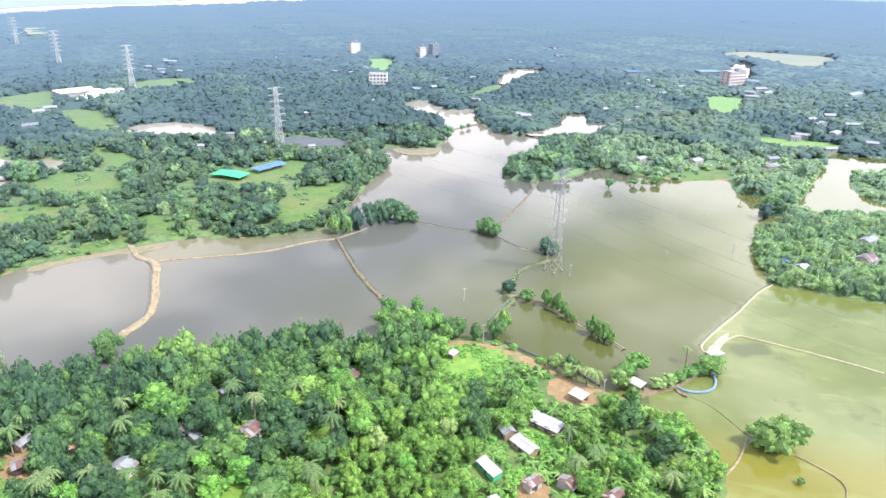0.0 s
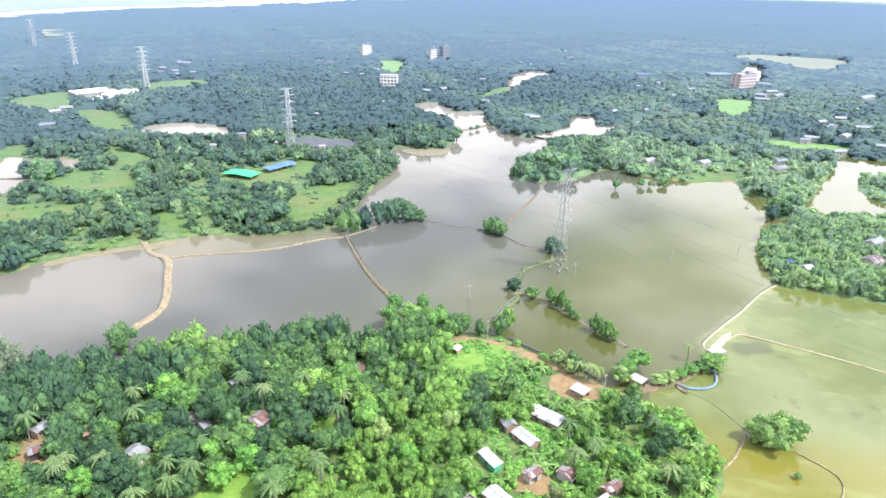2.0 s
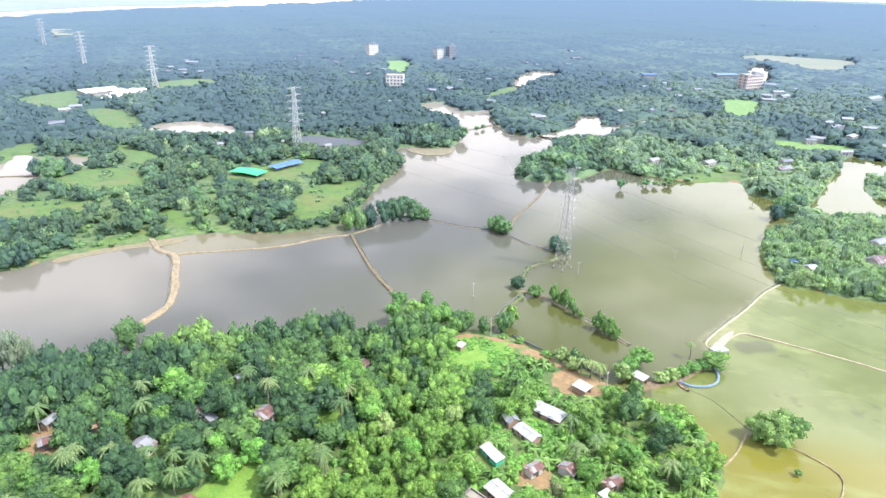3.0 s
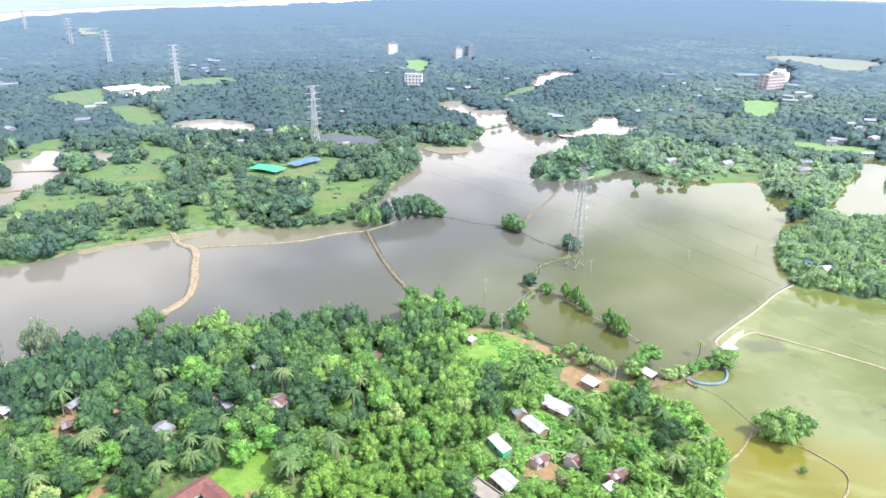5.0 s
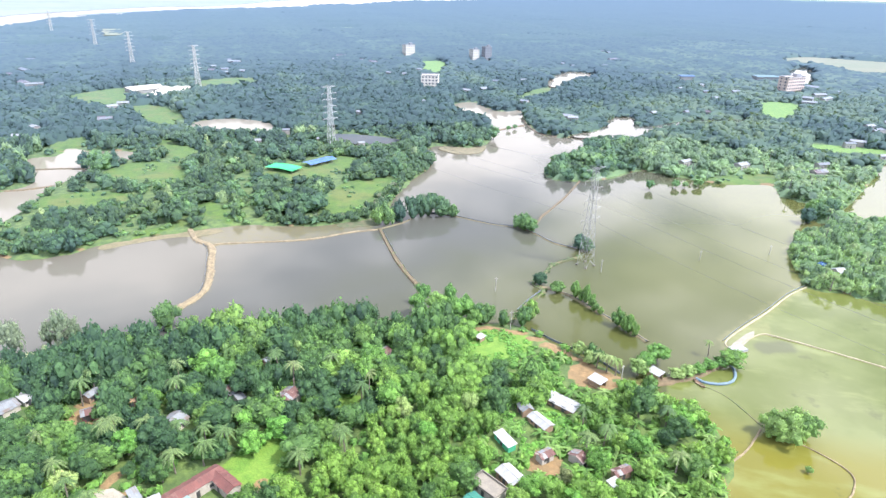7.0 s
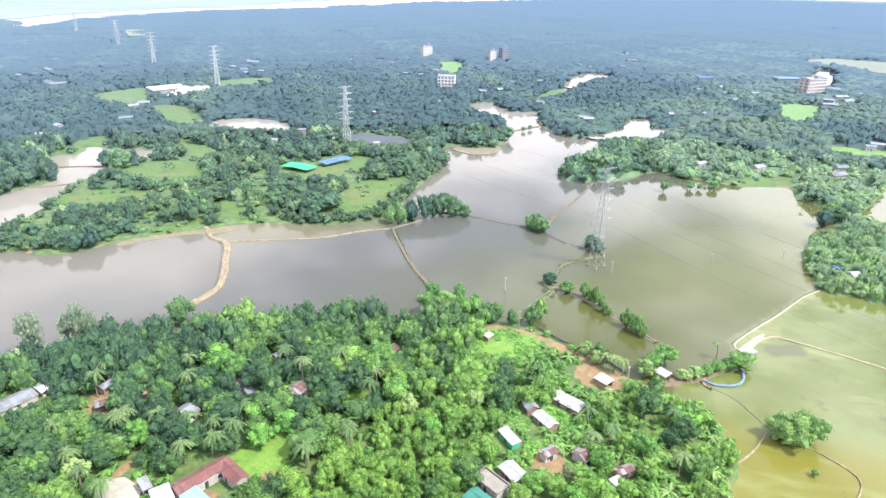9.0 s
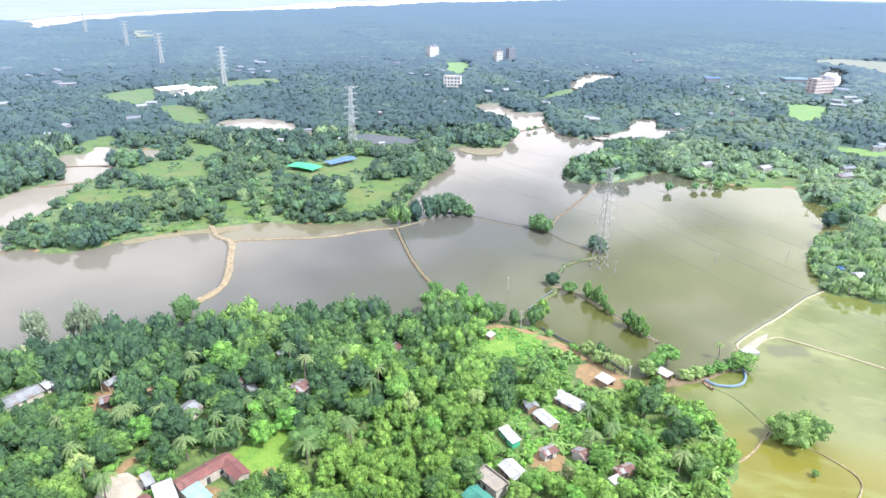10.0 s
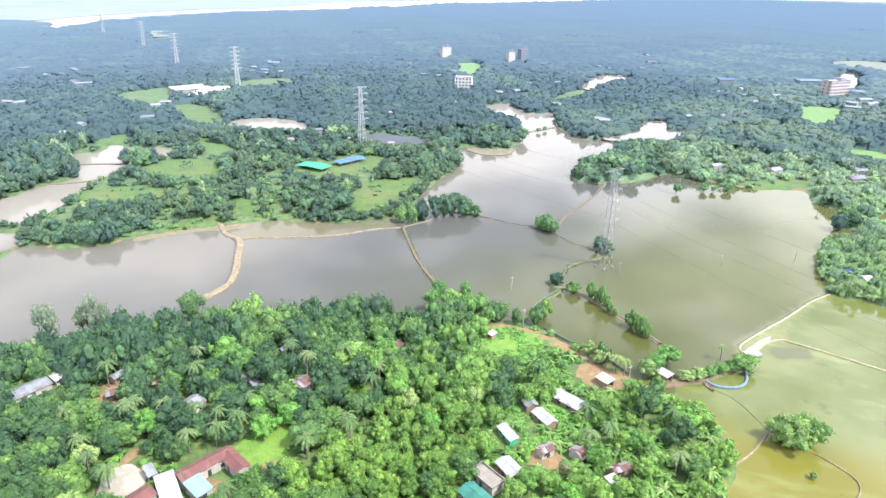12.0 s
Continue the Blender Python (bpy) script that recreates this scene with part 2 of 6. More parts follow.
M_NET = plain("blue_grey_net", (0.14, 0.17, 0.20), (0.21, 0.235, 0.26), 1.5, 0.8)
M_TIN = plain("bright_tin", (0.36, 0.37, 0.39), (0.31, 0.32, 0.34), 0.35, 0.55, 0.0, streak=(0.22, 0.22, 0.22), sheets=0.35)
M_GREYTIN = plain("weathered_tin", (0.24, 0.26, 0.29), (0.18, 0.19, 0.21), 0.5, 0.55, 0.1, streak=(0.17, 0.12, 0.085), sheets=0.5)
M_RUST = plain("rusty_tin", (0.13, 0.055, 0.04), (0.10, 0.04, 0.03), 0.5, 0.75, 0.0, streak=(0.32, 0.26, 0.24), sheets=0.7)
M_REDROOF = plain("red_painted_tin", (0.16, 0.05, 0.034), (0.12, 0.038, 0.027), 0.3, 0.65, 0.0, streak=(0.19, 0.095, 0.075), sheets=0.4)
M_TEAL = plain("teal_painted_tin", (0.022, 0.15, 0.11), (0.035, 0.20, 0.15), 0.4, 0.5, sheets=0.4)
M_LIGHTBLUE = plain("light_blue_tin", (0.20, 0.34, 0.345), (0.16, 0.28, 0.30), 0.4, 0.5, sheets=0.4)
M_CONCRETE = plain("bare_concrete", (0.25, 0.225, 0.19), (0.20, 0.18, 0.155), 0.4, 0.9, streak=(0.13, 0.125, 0.11))
M_PLASTER = plain("whitewashed_wall", (0.50, 0.47, 0.43), (0.40, 0.37, 0.33), 0.6, 0.9, streak=(0.28, 0.25, 0.21))
M_MUDWALL = plain("mud_wall", (0.36, 0.24, 0.15), (0.27, 0.18, 0.11), 0.6, 0.95)
# the pale base colour itself paints haze over far land and river
M_FLAT = plain("pale_wet_sand", (0.27, 0.28, 0.31), (0.20, 0.22, 0.25), 0.004, 0.6, haze_share=0.6, bump=0)
M_GREENWALL = plain("green_painted_wall", (0.05, 0.38, 0.20), (0.07, 0.45, 0.25), 0.8, 0.7)
M_DARK = plain("dark_opening", (0.03, 0.03, 0.03), (0.05, 0.045, 0.04), 1.0, 0.6)
M_STEEL = plain("galvanised_steel", (0.50, 0.52, 0.54), (0.42, 0.44, 0.47), 1.0, 0.5, 0.1, bump=0, haze_share=0.3)
M_DARKSTEEL = plain("dull_steel", (0.33, 0.34, 0.36), (0.27, 0.28, 0.30), 1.0, 0.6, 0.1, bump=0, haze_share=0.4)
M_WIRE = plain("dark_cable", (0.10, 0.10, 0.11), (0.14, 0.14, 0.15), 1.0, 0.5, 0.2, bump=0)
M_POLE = plain("concrete_pole", (0.46, 0.45, 0.42), (0.37, 0.36, 0.33), 1.2, 0.9)
M_GREENTARP = plain("green_tarpaulin", (0.015, 0.42, 0.13), (0.03, 0.50, 0.19), 0.2, 0.55, haze_share=0.5)
M_BLUETARP = plain("blue_tarpaulin", (0.035, 0.12, 0.36), (0.06, 0.17, 0.44), 0.3, 0.55, streak=(0.32, 0.40, 0.50))
M_BOOM = plain("blue_net_boom", (0.09, 0.16, 0.24), (0.15, 0.22, 0.30), 1.2, 0.7)
M_TAN = plain("dry_stubble", (0.21, 0.20, 0.10), (0.16, 0.18, 0.075), 0.02, 0.95, haze_share=0.5)
M_WHITE = plain("white_paint", (0.66, 0.65, 0.63), (0.58, 0.57, 0.55), 0.1, 0.85, haze_share=0.4)
M_PINK = plain("pink_plaster", (0.62, 0.53, 0.51), (0.54, 0.45, 0.43), 0.1, 0.9, haze_share=0.4)
M_GLASS = plain("dark_window", (0.05, 0.06, 0.07), (0.08, 0.09, 0.10), 0.5, 0.15)
M_PALEWOOD = plain("bleached_boat_wood", (0.34, 0.24, 0.16), (0.27, 0.17, 0.11), 1.5, 0.8)
M_WOOD = plain("weathered_wood", (0.22, 0.16, 0.10), (0.30, 0.23, 0.15), 1.5, 0.85)


def ground_material():
    m, nt, out, geo = begin("ground")
    pos = geo.outputs["Position"]

    def att(name):
        a = nt.nodes.new("ShaderNodeAttribute")
        a.attribute_name = name
        return a.outputs["Fac"]
    n1, n2, n3 = noise_of(nt, pos, 0.05, 4), noise_of(nt, pos, 0.35, 4), noise_of(nt, pos, 2.2, 3)
    floor = blend(nt, span(nt, n2, 0.35, 0.65), (0.055, 0.10, 0.025), (0.11, 0.17, 0.04))
    grass = blend(nt, span(nt, n2, 0.3, 0.7), (0.058, 0.122, 0.006), (0.088, 0.158, 0.009))
    grass = blend(nt, span(nt, n1, 0.48, 0.62), grass, (0.106, 0.138, 0.020))
    grass = blend(nt, math_node(nt, "MULTIPLY", span(nt, noise_of(nt, pos, 0.13, 5, 0.65), 0.5, 0.66), 0.6), grass, (0.040, 0.082, 0.014))
    fresh = blend(nt, span(nt, n2, 0.3, 0.7), (0.095, 0.205, 0.022), (0.150, 0.260, 0.035))
    earth = blend(nt, span(nt, n2, 0.35, 0.65), (0.26, 0.170, 0.082), (0.19, 0.130, 0.064))
    soft = math_node(nt, "MULTIPLY", math_node(nt, "SUBTRACT", n2, 0.5), 0.9)
    col = blend(nt, span(nt, math_node(nt, "ADD", att("field"), soft), 0.35, 0.65), floor, grass)
    col = blend(nt, span(nt, math_node(nt, "ADD", att("lawn"), soft), 0.35, 0.65), col, fresh)
    col = blend(nt, span(nt, math_node(nt, "ADD", att("bare"), soft), 0.4, 0.62), col, earth)
    k = math_node(nt, "ADD", math_node(nt, "MULTIPLY", n3, 0.9), 0.55)
    grey = nt.nodes.new("ShaderNodeCombineColor")
    for s in ("Red", "Green", "Blue"):
        nt.links.new(k, grey.inputs[s])
    col = blend(nt, 1.0, col, grey.outputs[0], "MULTIPLY")
    bs = node(nt, "ShaderNodeBsdfPrincipled", Roughness=0.95)
    bp = node(nt, "ShaderNodeBump", Strength=0.5, Distance=0.3)
    nt.links.new(n3, bp.inputs["Height"])
    nt.links.new(bp.outputs["Normal"], bs.inputs["Normal"])
    nt.links.new(col, bs.inputs["Base Color"])
    finish(nt, out, bs.outputs[0], 0.48)
    return m


def water_material():
    """Still, turbid water: grey-brown silt in the western ponds, green algae in the eastern ones."""
    m, nt, out, geo = begin("pond_water")
    pos = geo.outputs["Position"]
    sep = nt.nodes.new("ShaderNodeSeparateXYZ")
    nt.links.new(pos, sep.inputs[0])
    big, mid = noise_of(nt, pos, 0.012, 3), noise_of(nt, pos, 0.05, 4)
    across = math_node(nt, "ADD", math_node(nt, "MULTIPLY", sep.outputs["X"], 1.0), math_node(nt, "MULTIPLY", sep.outputs["Y"], -0.45))
    across = math_node(nt, "ADD", across, math_node(nt, "MULTIPLY", math_node(nt, "SUBTRACT", big, 0.5), 110.0))
    def att(name):
        a = nt.nodes.new("ShaderNodeAttribute")
        a.attribute_name = name
        return a.outputs["Fac"]
    south = math_node(nt, "SUBTRACT", 1.0, span(nt, sep.outputs["Y"], 300, 390))
    # paler base to the west: silt, and sky reflection put into the colour
    col = blend(nt, span(nt, across, -262, -195), (0.138, 0.133, 0.122), (0.082, 0.086, 0.085))
    col = blend(nt, span(nt, across, -350, -300), (0.235, 0.222, 0.205), col)
    col = blend(nt, span(nt, across, -190, -80), col, (0.066, 0.075, 0.027))
    # northward brightening of this green paints stronger sky reflection at flat angles
    col = blend(nt, math_node(nt, "MULTIPLY", math_node(nt, "MULTIPLY", span(nt, across, -120, -40), math_node(nt, "MULTIPLY", south, span(nt, sep.outputs["Y"], 185, 265))), 0.9), col, (0.118, 0.126, 0.058))
    green = blend(nt, span(nt, mid, 0.42, 0.62), (0.098, 0.120, 0.038), (0.122, 0.146, 0.054))
    ochre = math_node(nt, "SUBTRACT", 1.0, span(nt, math_node(nt, "ADD", sep.outputs["Y"], math_node(nt, "MULTIPLY", math_node(nt, "SUBTRACT", big, 0.5), 30.0)), 134, 156))
    green = blend(nt, ochre, green, (0.140, 0.135, 0.028))
    drift = nt.nodes.new("ShaderNodeMapping")
    drift.inputs["Scale"].default_value, drift.inputs["Rotation"].default_value = (0.35, 1.0, 1.0), (0, 0, -0.35)
    nt.links.new(pos, drift.inputs["Vector"])
    scum = noise_of(nt, drift.outputs[0], 0.11, 5, 0.6)
    green = blend(nt, math_node(nt, "MULTIPLY", span(nt, scum, 0.52, 0.72), 0.42), green, (0.20, 0.235, 0.095))
    weed = noise_of(nt, pos, 0.075, 4, 0.6)
    green = blend(nt, math_node(nt, "MULTIPLY", span(nt, weed, 0.62, 0.70), 0.55), green, (0.060, 0.066, 0.026))
    green = blend(nt, math_node(nt, "MULTIPLY", span(nt, math_node(nt, "MULTIPLY", att("weed"), weed), 0.16, 0.42), 0.75), green, (0.062, 0.070, 0.034))
    col = blend(nt, span(nt, att("algae"), 0.3, 0.7), col, green)
    soft = math_node(nt, "ADD", att("shoal"), math_node(nt, "MULTIPLY", math_node(nt, "SUBTRACT", noise_of(nt, pos, 0.3, 4), 0.5), 0.5))
    bed = blend(nt, span(nt, across, -120, -40), (0.150, 0.138, 0.062), (0.25, 0.245, 0.115))
    col = blend(nt, math_node(nt, "MULTIPLY", span(nt, soft, 0.3, 1.05), 0.9), col, bed)
    bs = node(nt, "ShaderNodeBsdfPrincipled", Roughness=0.05, IOR=1.41)
    nt.links.new(col, bs.inputs["Base Color"])
    rip = noise_of(nt, pos, 0.9, 3)
    bp = node(nt, "ShaderNodeBump", Strength=0.03, Distance=0.05)
    nt.links.new(rip, bp.inputs["Height"])
    nt.links.new(bp.outputs["Normal"], bs.inputs["Normal"])
    finish(nt, out, bs.outputs[0], 0.0)
    return m


M_GROUND, M_WATER = ground_material(), water_material()


# ---- mesh helpers ----
def from_arrays(name, verts, faces, material, tint=None):
    me = bpy.data.meshes.new(name)
    me.from_pydata(np.asarray(verts, float).tolist(), [], faces if isinstance(faces, list) else faces.tolist())
    if tint is not None:
        me.attributes.new("tint", "FLOAT", "POINT").data.foreach_set("value", np.asarray(tint, np.float32))
    me.materials.append(material)
    me.update()
    return me


def smooth(me):
    me.polygons.foreach_set("use_smooth", [True] * len(me.polygons))
    return me


def part(name, bm, material, parent=None, label=""):
    me = bpy.data.meshes.new(name)
    bmesh.ops.recalc_face_normals(bm, faces=bm.faces)
    bm.to_mesh(me)
    bm.free()
    me.materials.append(material)
    ob = new(name, me)
    if parent is not None:
        ob.parent = parent
    return tagged(ob, label)


def box(bm, x0, x1, y0, y1, z0, z1):
    vs = [bm.verts.new(c) for c in ((x0, y0, z0), (x1, y0, z0), (x1, y1, z0), (x0, y1, z0), (x0, y0, z1), (x1, y0, z1), (x1, y1, z1), (x0, y1, z1))]
    for f in ((0, 3, 2, 1), (4, 5, 6, 7), (0, 1, 5, 4), (1, 2, 6, 5), (2, 3, 7, 6), (3, 0, 4, 7)):
        bm.faces.new([vs[i] for i in f])


def bar(bm, a, b, r, sides=4):
    a, b = Vector(a), Vector(b)
    q = (b - a).to_track_quat("Z", "Y").to_matrix()
    rings = []
    for p, rr in ((a, r if isinstance(r, (int, float)) else r[0]), (b, r if isinstance(r, (int, float)) else r[1])):
        rings.append([bm.verts.new(p + q @ Vector((rr * math.cos(2 * math.pi * (i + .5) / sides), rr * math.sin(2 * math.pi * (i + .5) / sides), 0))) for i in range(sides)])
    for i in range(sides):
        j = (i + 1) % sides
        bm.faces.new((rings[0][i], rings[0][j], rings[1][j], rings[1][i]))
    bm.faces.new(rings[0][::-1])
    bm.faces.new(rings[1])


def empty(name, m, label, category, group="", kind=""):
    ob = new(name)
    ob.empty_display_size = 0.5
    ob.matrix_basis = m
    return tagged(ob, label, category, group, kind)


def smooth_line(points, step, closed=False):
    """A rounded line through the plan's corner points."""
    p = np.array(points, float)
    n = len(p)
    out = []
    for i in range(n if closed else n - 1):
        if closed:
            a, b, c, d = p[(i - 1) % n], p[i], p[(i + 1) % n], p[(i + 2) % n]
        else:
            a, b, c, d = p[max(i - 1, 0)], p[i], p[i + 1], p[min(i + 2, n - 1)]
        k = max(1, int(np.linalg.norm(c - b) / step))
        for s in np.arange(k) / k:
            out.append(0.5 * (2 * b + (c - a) * s + (2 * a - 5 * b + 4 * c - d) * s * s + (3 * b - a - 3 * c + d) * s ** 3))
    if not closed:
        out.append(p[-1])
    return np.array(out)


def inside(poly, x, y):
    res = np.zeros(x.shape, bool)
    px, py = poly[:, 0], poly[:, 1]
    qx, qy = np.roll(px, -1), np.roll(py, -1)
    for a, b, c, d in zip(px, py, qx, qy):
        if b != d:
            res ^= ((b > y) != (d > y)) & (x < (c - a) * (y - b) / (d - b) + a)
    return res


def line_distance(line, x, y, closed=True):
    best = np.full(x.shape, 1e9)
    q = np.roll(line, -1, 0) if closed else line[1:]
    for (a, b), (c, d) in zip(line, q):
        l2 = (c - a) ** 2 + (d - b) ** 2 + 1e-9
        s = np.clip(((x - a) * (c - a) + (y - b) * (d - b)) / l2, 0, 1)
        best = np.minimum(best, (x - a - s * (c - a)) ** 2 + (y - b - s * (d - b)) ** 2)
    return np.sqrt(best)


# ---- the plan: water, banks and fields, in metres ----
NORTH_BANK = [(-262, 100), (-239, 146), (-239, 168), (-220, 172), (-208, 184), (-202, 197), (-181, 217), (-172, 226), (-161, 234), (-141, 240), (-125, 246), (-113, 255), (-105, 264), (-104, 280), (-106, 308), (-107, 332), (-105, 355), (-111, 377), (-120, 399), (-118, 413), (-106, 414), (-95, 413), (-86, 425), (-85, 443), (-89, 467), (-96, 492), (-110, 524), (-128, 531), (-146, 554), (-146, 578), (-135, 589), (-116, 566), (-102, 554), (-81, 562)]
EAST_BANK = [(-75, 533), (-64, 495), (-49, 473), (-35, 470), (-25, 470), (-17, 460), (-20, 431), (-33, 401), (-36, 381), (-33, 364), (-27, 358), (-12, 361), (4, 372), (21, 396), (37, 392), (60, 386), (72, 384), (96, 391), (98, 370), (109, 361), (105, 347), (103.5, 335), (108.5, 331), (112.5, 328.5), (108, 318), (102, 313.5), (95, 308), (91, 299), (86, 283), (85, 265), (85, 257), (86, 248), (91, 245), (100, 246), (106, 242), (120, 241), (160, 236), (230, 230), (260, 150), (200, 80), (120, 70)]
NEAR_BANK = [(60, 80), (46, 105), (43, 120), (45.5, 137), (43, 144), (39, 149), (33, 154), (27, 158), (22, 159), (17, 161), (9, 167.5), (2, 170.5), (-6, 175), (-14, 180), (-22, 182), (-31, 179), (-38, 172), (-49, 170), (-55, 164), (-72, 161), (-88, 152), (-102, 141), (-116, 132), (-130, 125), (-142, 116), (-153, 106), (-175, 85), (-215, 60)]
CHANNEL = [(-318, 148), (-274, 182), (-262, 187), (-267, 203), (-274, 222), (-285, 246), (-292, 270), (-288, 284), (-290, 312), (-296, 326), (-308, 327), (-319, 323), (-328, 319), (-347, 321), (-337, 302), (-350, 293), (-331, 274), (-304, 253), (-305, 241), (-309, 228), (-306, 216), (-310, 206), (-325, 195), (-345, 178)]
CORNER_POND = [(-300, 150), (-264, 175), (-255, 178), (-243, 172), (-244, 158), (-260, 130), (-280, 110)]
OVAL_POND = [(-315, 404), (-316, 421), (-301, 436), (-282, 438), (-259, 431), (-244, 404), (-252, 405), (-267, 400), (-287, 400), (-299, 396)]
EAST_POND = [(132, 368), (156, 419), (173, 457), (185, 480), (193, 477), (209, 474), (240, 470), (230, 445), (184, 433), (171, 411), (166, 387), (174, 370), (200, 362), (200, 345), (166, 349), (144, 345), (129, 342), (124, 352)]
STRIP_POND = [(-30, 473), (-21, 488), (-10, 503), (-4, 548), (5, 563), (16, 558), (17, 530), (30, 533), (60, 566), (107, 590), (105, 578), (62, 556), (32, 518), (22, 497), (10, 478), (-4, 479), (-16, 470)]
FAR_POND = [(-83, 721), (-82, 777), (-77, 820), (-65, 837), (-35, 827), (-37, 801), (-52, 779), (-61, 738), (-69, 705)]
SCHOOL_POND = [(205, 948), (240, 1019), (244, 966), (217, 855), (204, 831), (210, 891)]
DARK_POND = [(-200, 411), (-187, 421), (-150, 419), (-142, 408), (-160, 399), (-185, 393)]
RIVER = [(-1700, 860), (-1300, 950), (-1215, 1020), (-1285, 1180), (-1310, 1460), (-1305, 1700), (-1265, 1870), (-1175, 2030), (-1150, 2270), (-1072, 2470), (-1045, 2930), (-900, 3160), (-620, 3720), (-420, 4300), (-300, 5480), (-5200, 5480), (-5200, 900)]
WATERS = [smooth_line(NORTH_BANK + EAST_BANK + NEAR_BANK, 5, True)] + [smooth_line(p, 6, True) for p in (CHANNEL, CORNER_POND, OVAL_POND, EAST_POND, STRIP_POND, FAR_POND, SCHOOL_POND, DARK_POND)] + [smooth_line(RIVER, 90, True)]
FIELDS = [[(-32, 170), (-23, 177), (-12, 172), (-14, 161), (-22, 154), (-30, 161)],
          [(-72, 94), (-70, 102), (-62, 105), (-58, 100), (-60, 91), (-68, 88)],
          [(-274, 270), (-285, 293), (-273, 310), (-248, 308), (-227, 282), (-245, 276)],
          [(-275, 227), (-268, 248), (-236, 252), (-241, 234), (-258, 220)],
          [(-129, 250), (-136, 273), (-141, 301), (-130, 324), (-112, 330), (-109, 307), (-110, 276), (-117, 264)],
          [(-192, 305), (-190, 330), (-173, 358), (-156, 363), (-148, 339), (-157, 314), (-176, 308)],
          [(-198, 206), (-189, 230), (-180, 226), (-186, 219), (-194, 204)],
          [(-199, 248), (-195, 258), (-163, 237), (-166, 232)]]
FAR_FIELDS = [[(-406, 446), (-384, 462), (-329, 421), (-338, 396)], [(-497, 472), (-480, 527), (-421, 459), (-450, 448)],
              [(-410, 551), (-432, 576), (-441, 606), (-405, 637), (-378, 596)], [(-272, 843), (-262, 875), (-235, 859), (-222, 769), (-235, 763)],
              [(-101, 629), (-86, 686), (-69, 701), (-71, 665), (-93, 618)], [(136, 688), (171, 692), (166, 660), (143, 604), (125, 616)],
              [(137, 514), (165, 514), (196, 507), (188, 488), (150, 488)], [(60, 389), (74, 401), (101, 413), (98, 393), (72, 384)],
              [(-308, 359), (-261, 343), (-255, 323), (-272, 324)], [(-361, 320), (-361, 349), (-345, 337), (-343, 307)]]
FAR_MEADOWS = [[(-941, 820), (-950, 873), (-916, 882), (-838, 857), (-862, 811), (-898, 791)], [(-919, 972), (-919, 1015), (-862, 965), (-819, 903), (-846, 899)],
               [(-829, 985), (-824, 1030), (-768, 969), (-763, 924)], [(-785, 1098), (-781, 1149), (-736, 1084), (-752, 1060)]]
GLADE = [(-62, 120), (-60, 126), (-54, 128), (-51, 124), (-56, 119)]
BARE = [[(0, 160), (4, 163), (16, 158), (17, 153.5), (7, 150.5)], [(-3, 119), (4, 121), (6, 115), (2, 112), (-3, 114)], [(-125, 101), (-119, 104), (-112, 96), (-118, 92)],
        [(-63, 92), (-60, 93), (-60, 88), (-63, 87)], [(-97, 76), (-94, 80), (-88.7, 78), (-85, 76), (-81.5, 71.4), (-86, 66), (-91, 66)], [(-73, 80), (-67.5, 83.5), (-65.5, 80), (-70, 76.5)]]
PATHS = [[(-33, 171), (-25, 177.5), (-14, 175), (-5, 170), (5, 165), (14, 160), (24, 160)], [(-90, 60), (-92, 72), (-96, 84)]]
DRY_FIELD = [(239, 1136), (293, 1173), (396, 1130), (345, 1010), (300, 1000), (280, 1064), (231, 1094)]
SHED_GARDEN = [(-5, 136), (0, 137.5), (6, 133.5), (8, 131), (4, 129), (1, 131), (-3, 134.5)]
ALL_FIELDS = [smooth_line(f, 8, True) for f in FIELDS + FAR_FIELDS + FAR_MEADOWS + [GLADE, DRY_FIELD, SHED_GARDEN]]
ALL_BARE = [smooth_line(f, 4, True) for f in BARE]
ALL_PATHS = [smooth_line(f, 3) for f in PATHS]


def water_depth(x, y):
    """Signed distance to the nearest shore: positive in the water."""
    best = np.full(x.shape, -1e9)
    for w in WATERS:
        near = (x > w[:, 0].min() - 60) & (x < w[:, 0].max() + 60) & (y > w[:, 1].min() - 60) & (y < w[:, 1].max() + 60)
        d = np.full(x.shape, -60.0)
        if near.any():
            xs, ys = x[near], y[near]
            dd = line_distance(w, xs, ys)
            d[near] = np.where(inside(w, xs, ys), dd, -dd)
        best = np.maximum(best, d)
    return best


def in_any(polys, x, y, grow=0.0):
    res = np.zeros(x.shape, bool)
    for p in polys:
        res |= inside(p, x, y)
        if grow:
            res |= line_distance(p, x, y) < grow
    return res


def spread(lo, hi, step, far_lo, far_hi, k):
    mid = list(np.arange(lo, hi, step))
    s, v = step, mid[-1]
    while v < far_hi:
        s *= k
        v += s
        mid.append(v)
    s, v = step, lo
    while v > far_lo:
        s *= k
        v -= s
        mid.insert(0, v)
    return np.array(mid)


def rough(x, y, size, seed=0.0):
    """Cheap smooth unevenness of about that size in metres."""
    a = np.sin(x / size * 2.1 + seed) * np.cos(y / size * 1.7 + seed * 2.3)
    b = np.sin(x / size * 4.7 + y / size * 3.1 + seed * 1.3) * 0.5
    return a + b + 0.35 * np.sin(y / size * 8.3 - x / size * 6.1 + seed)


# ---- the plan of the dikes ----
DIKE_SILT = [(-179, 222), (-171, 214), (-166, 211), (-158, 208), (-148, 194), (-138, 178), (-134, 168), (-135, 158), (-135, 150)]
DIKE_THIN = [(-158, 208), (-155, 212), (-138, 220), (-121, 229), (-108, 242), (-98, 249), (-96, 251)]
DIKE_MID = [(-96, 251), (-79, 224), (-67, 208), (-59, 198), (-54, 183)]
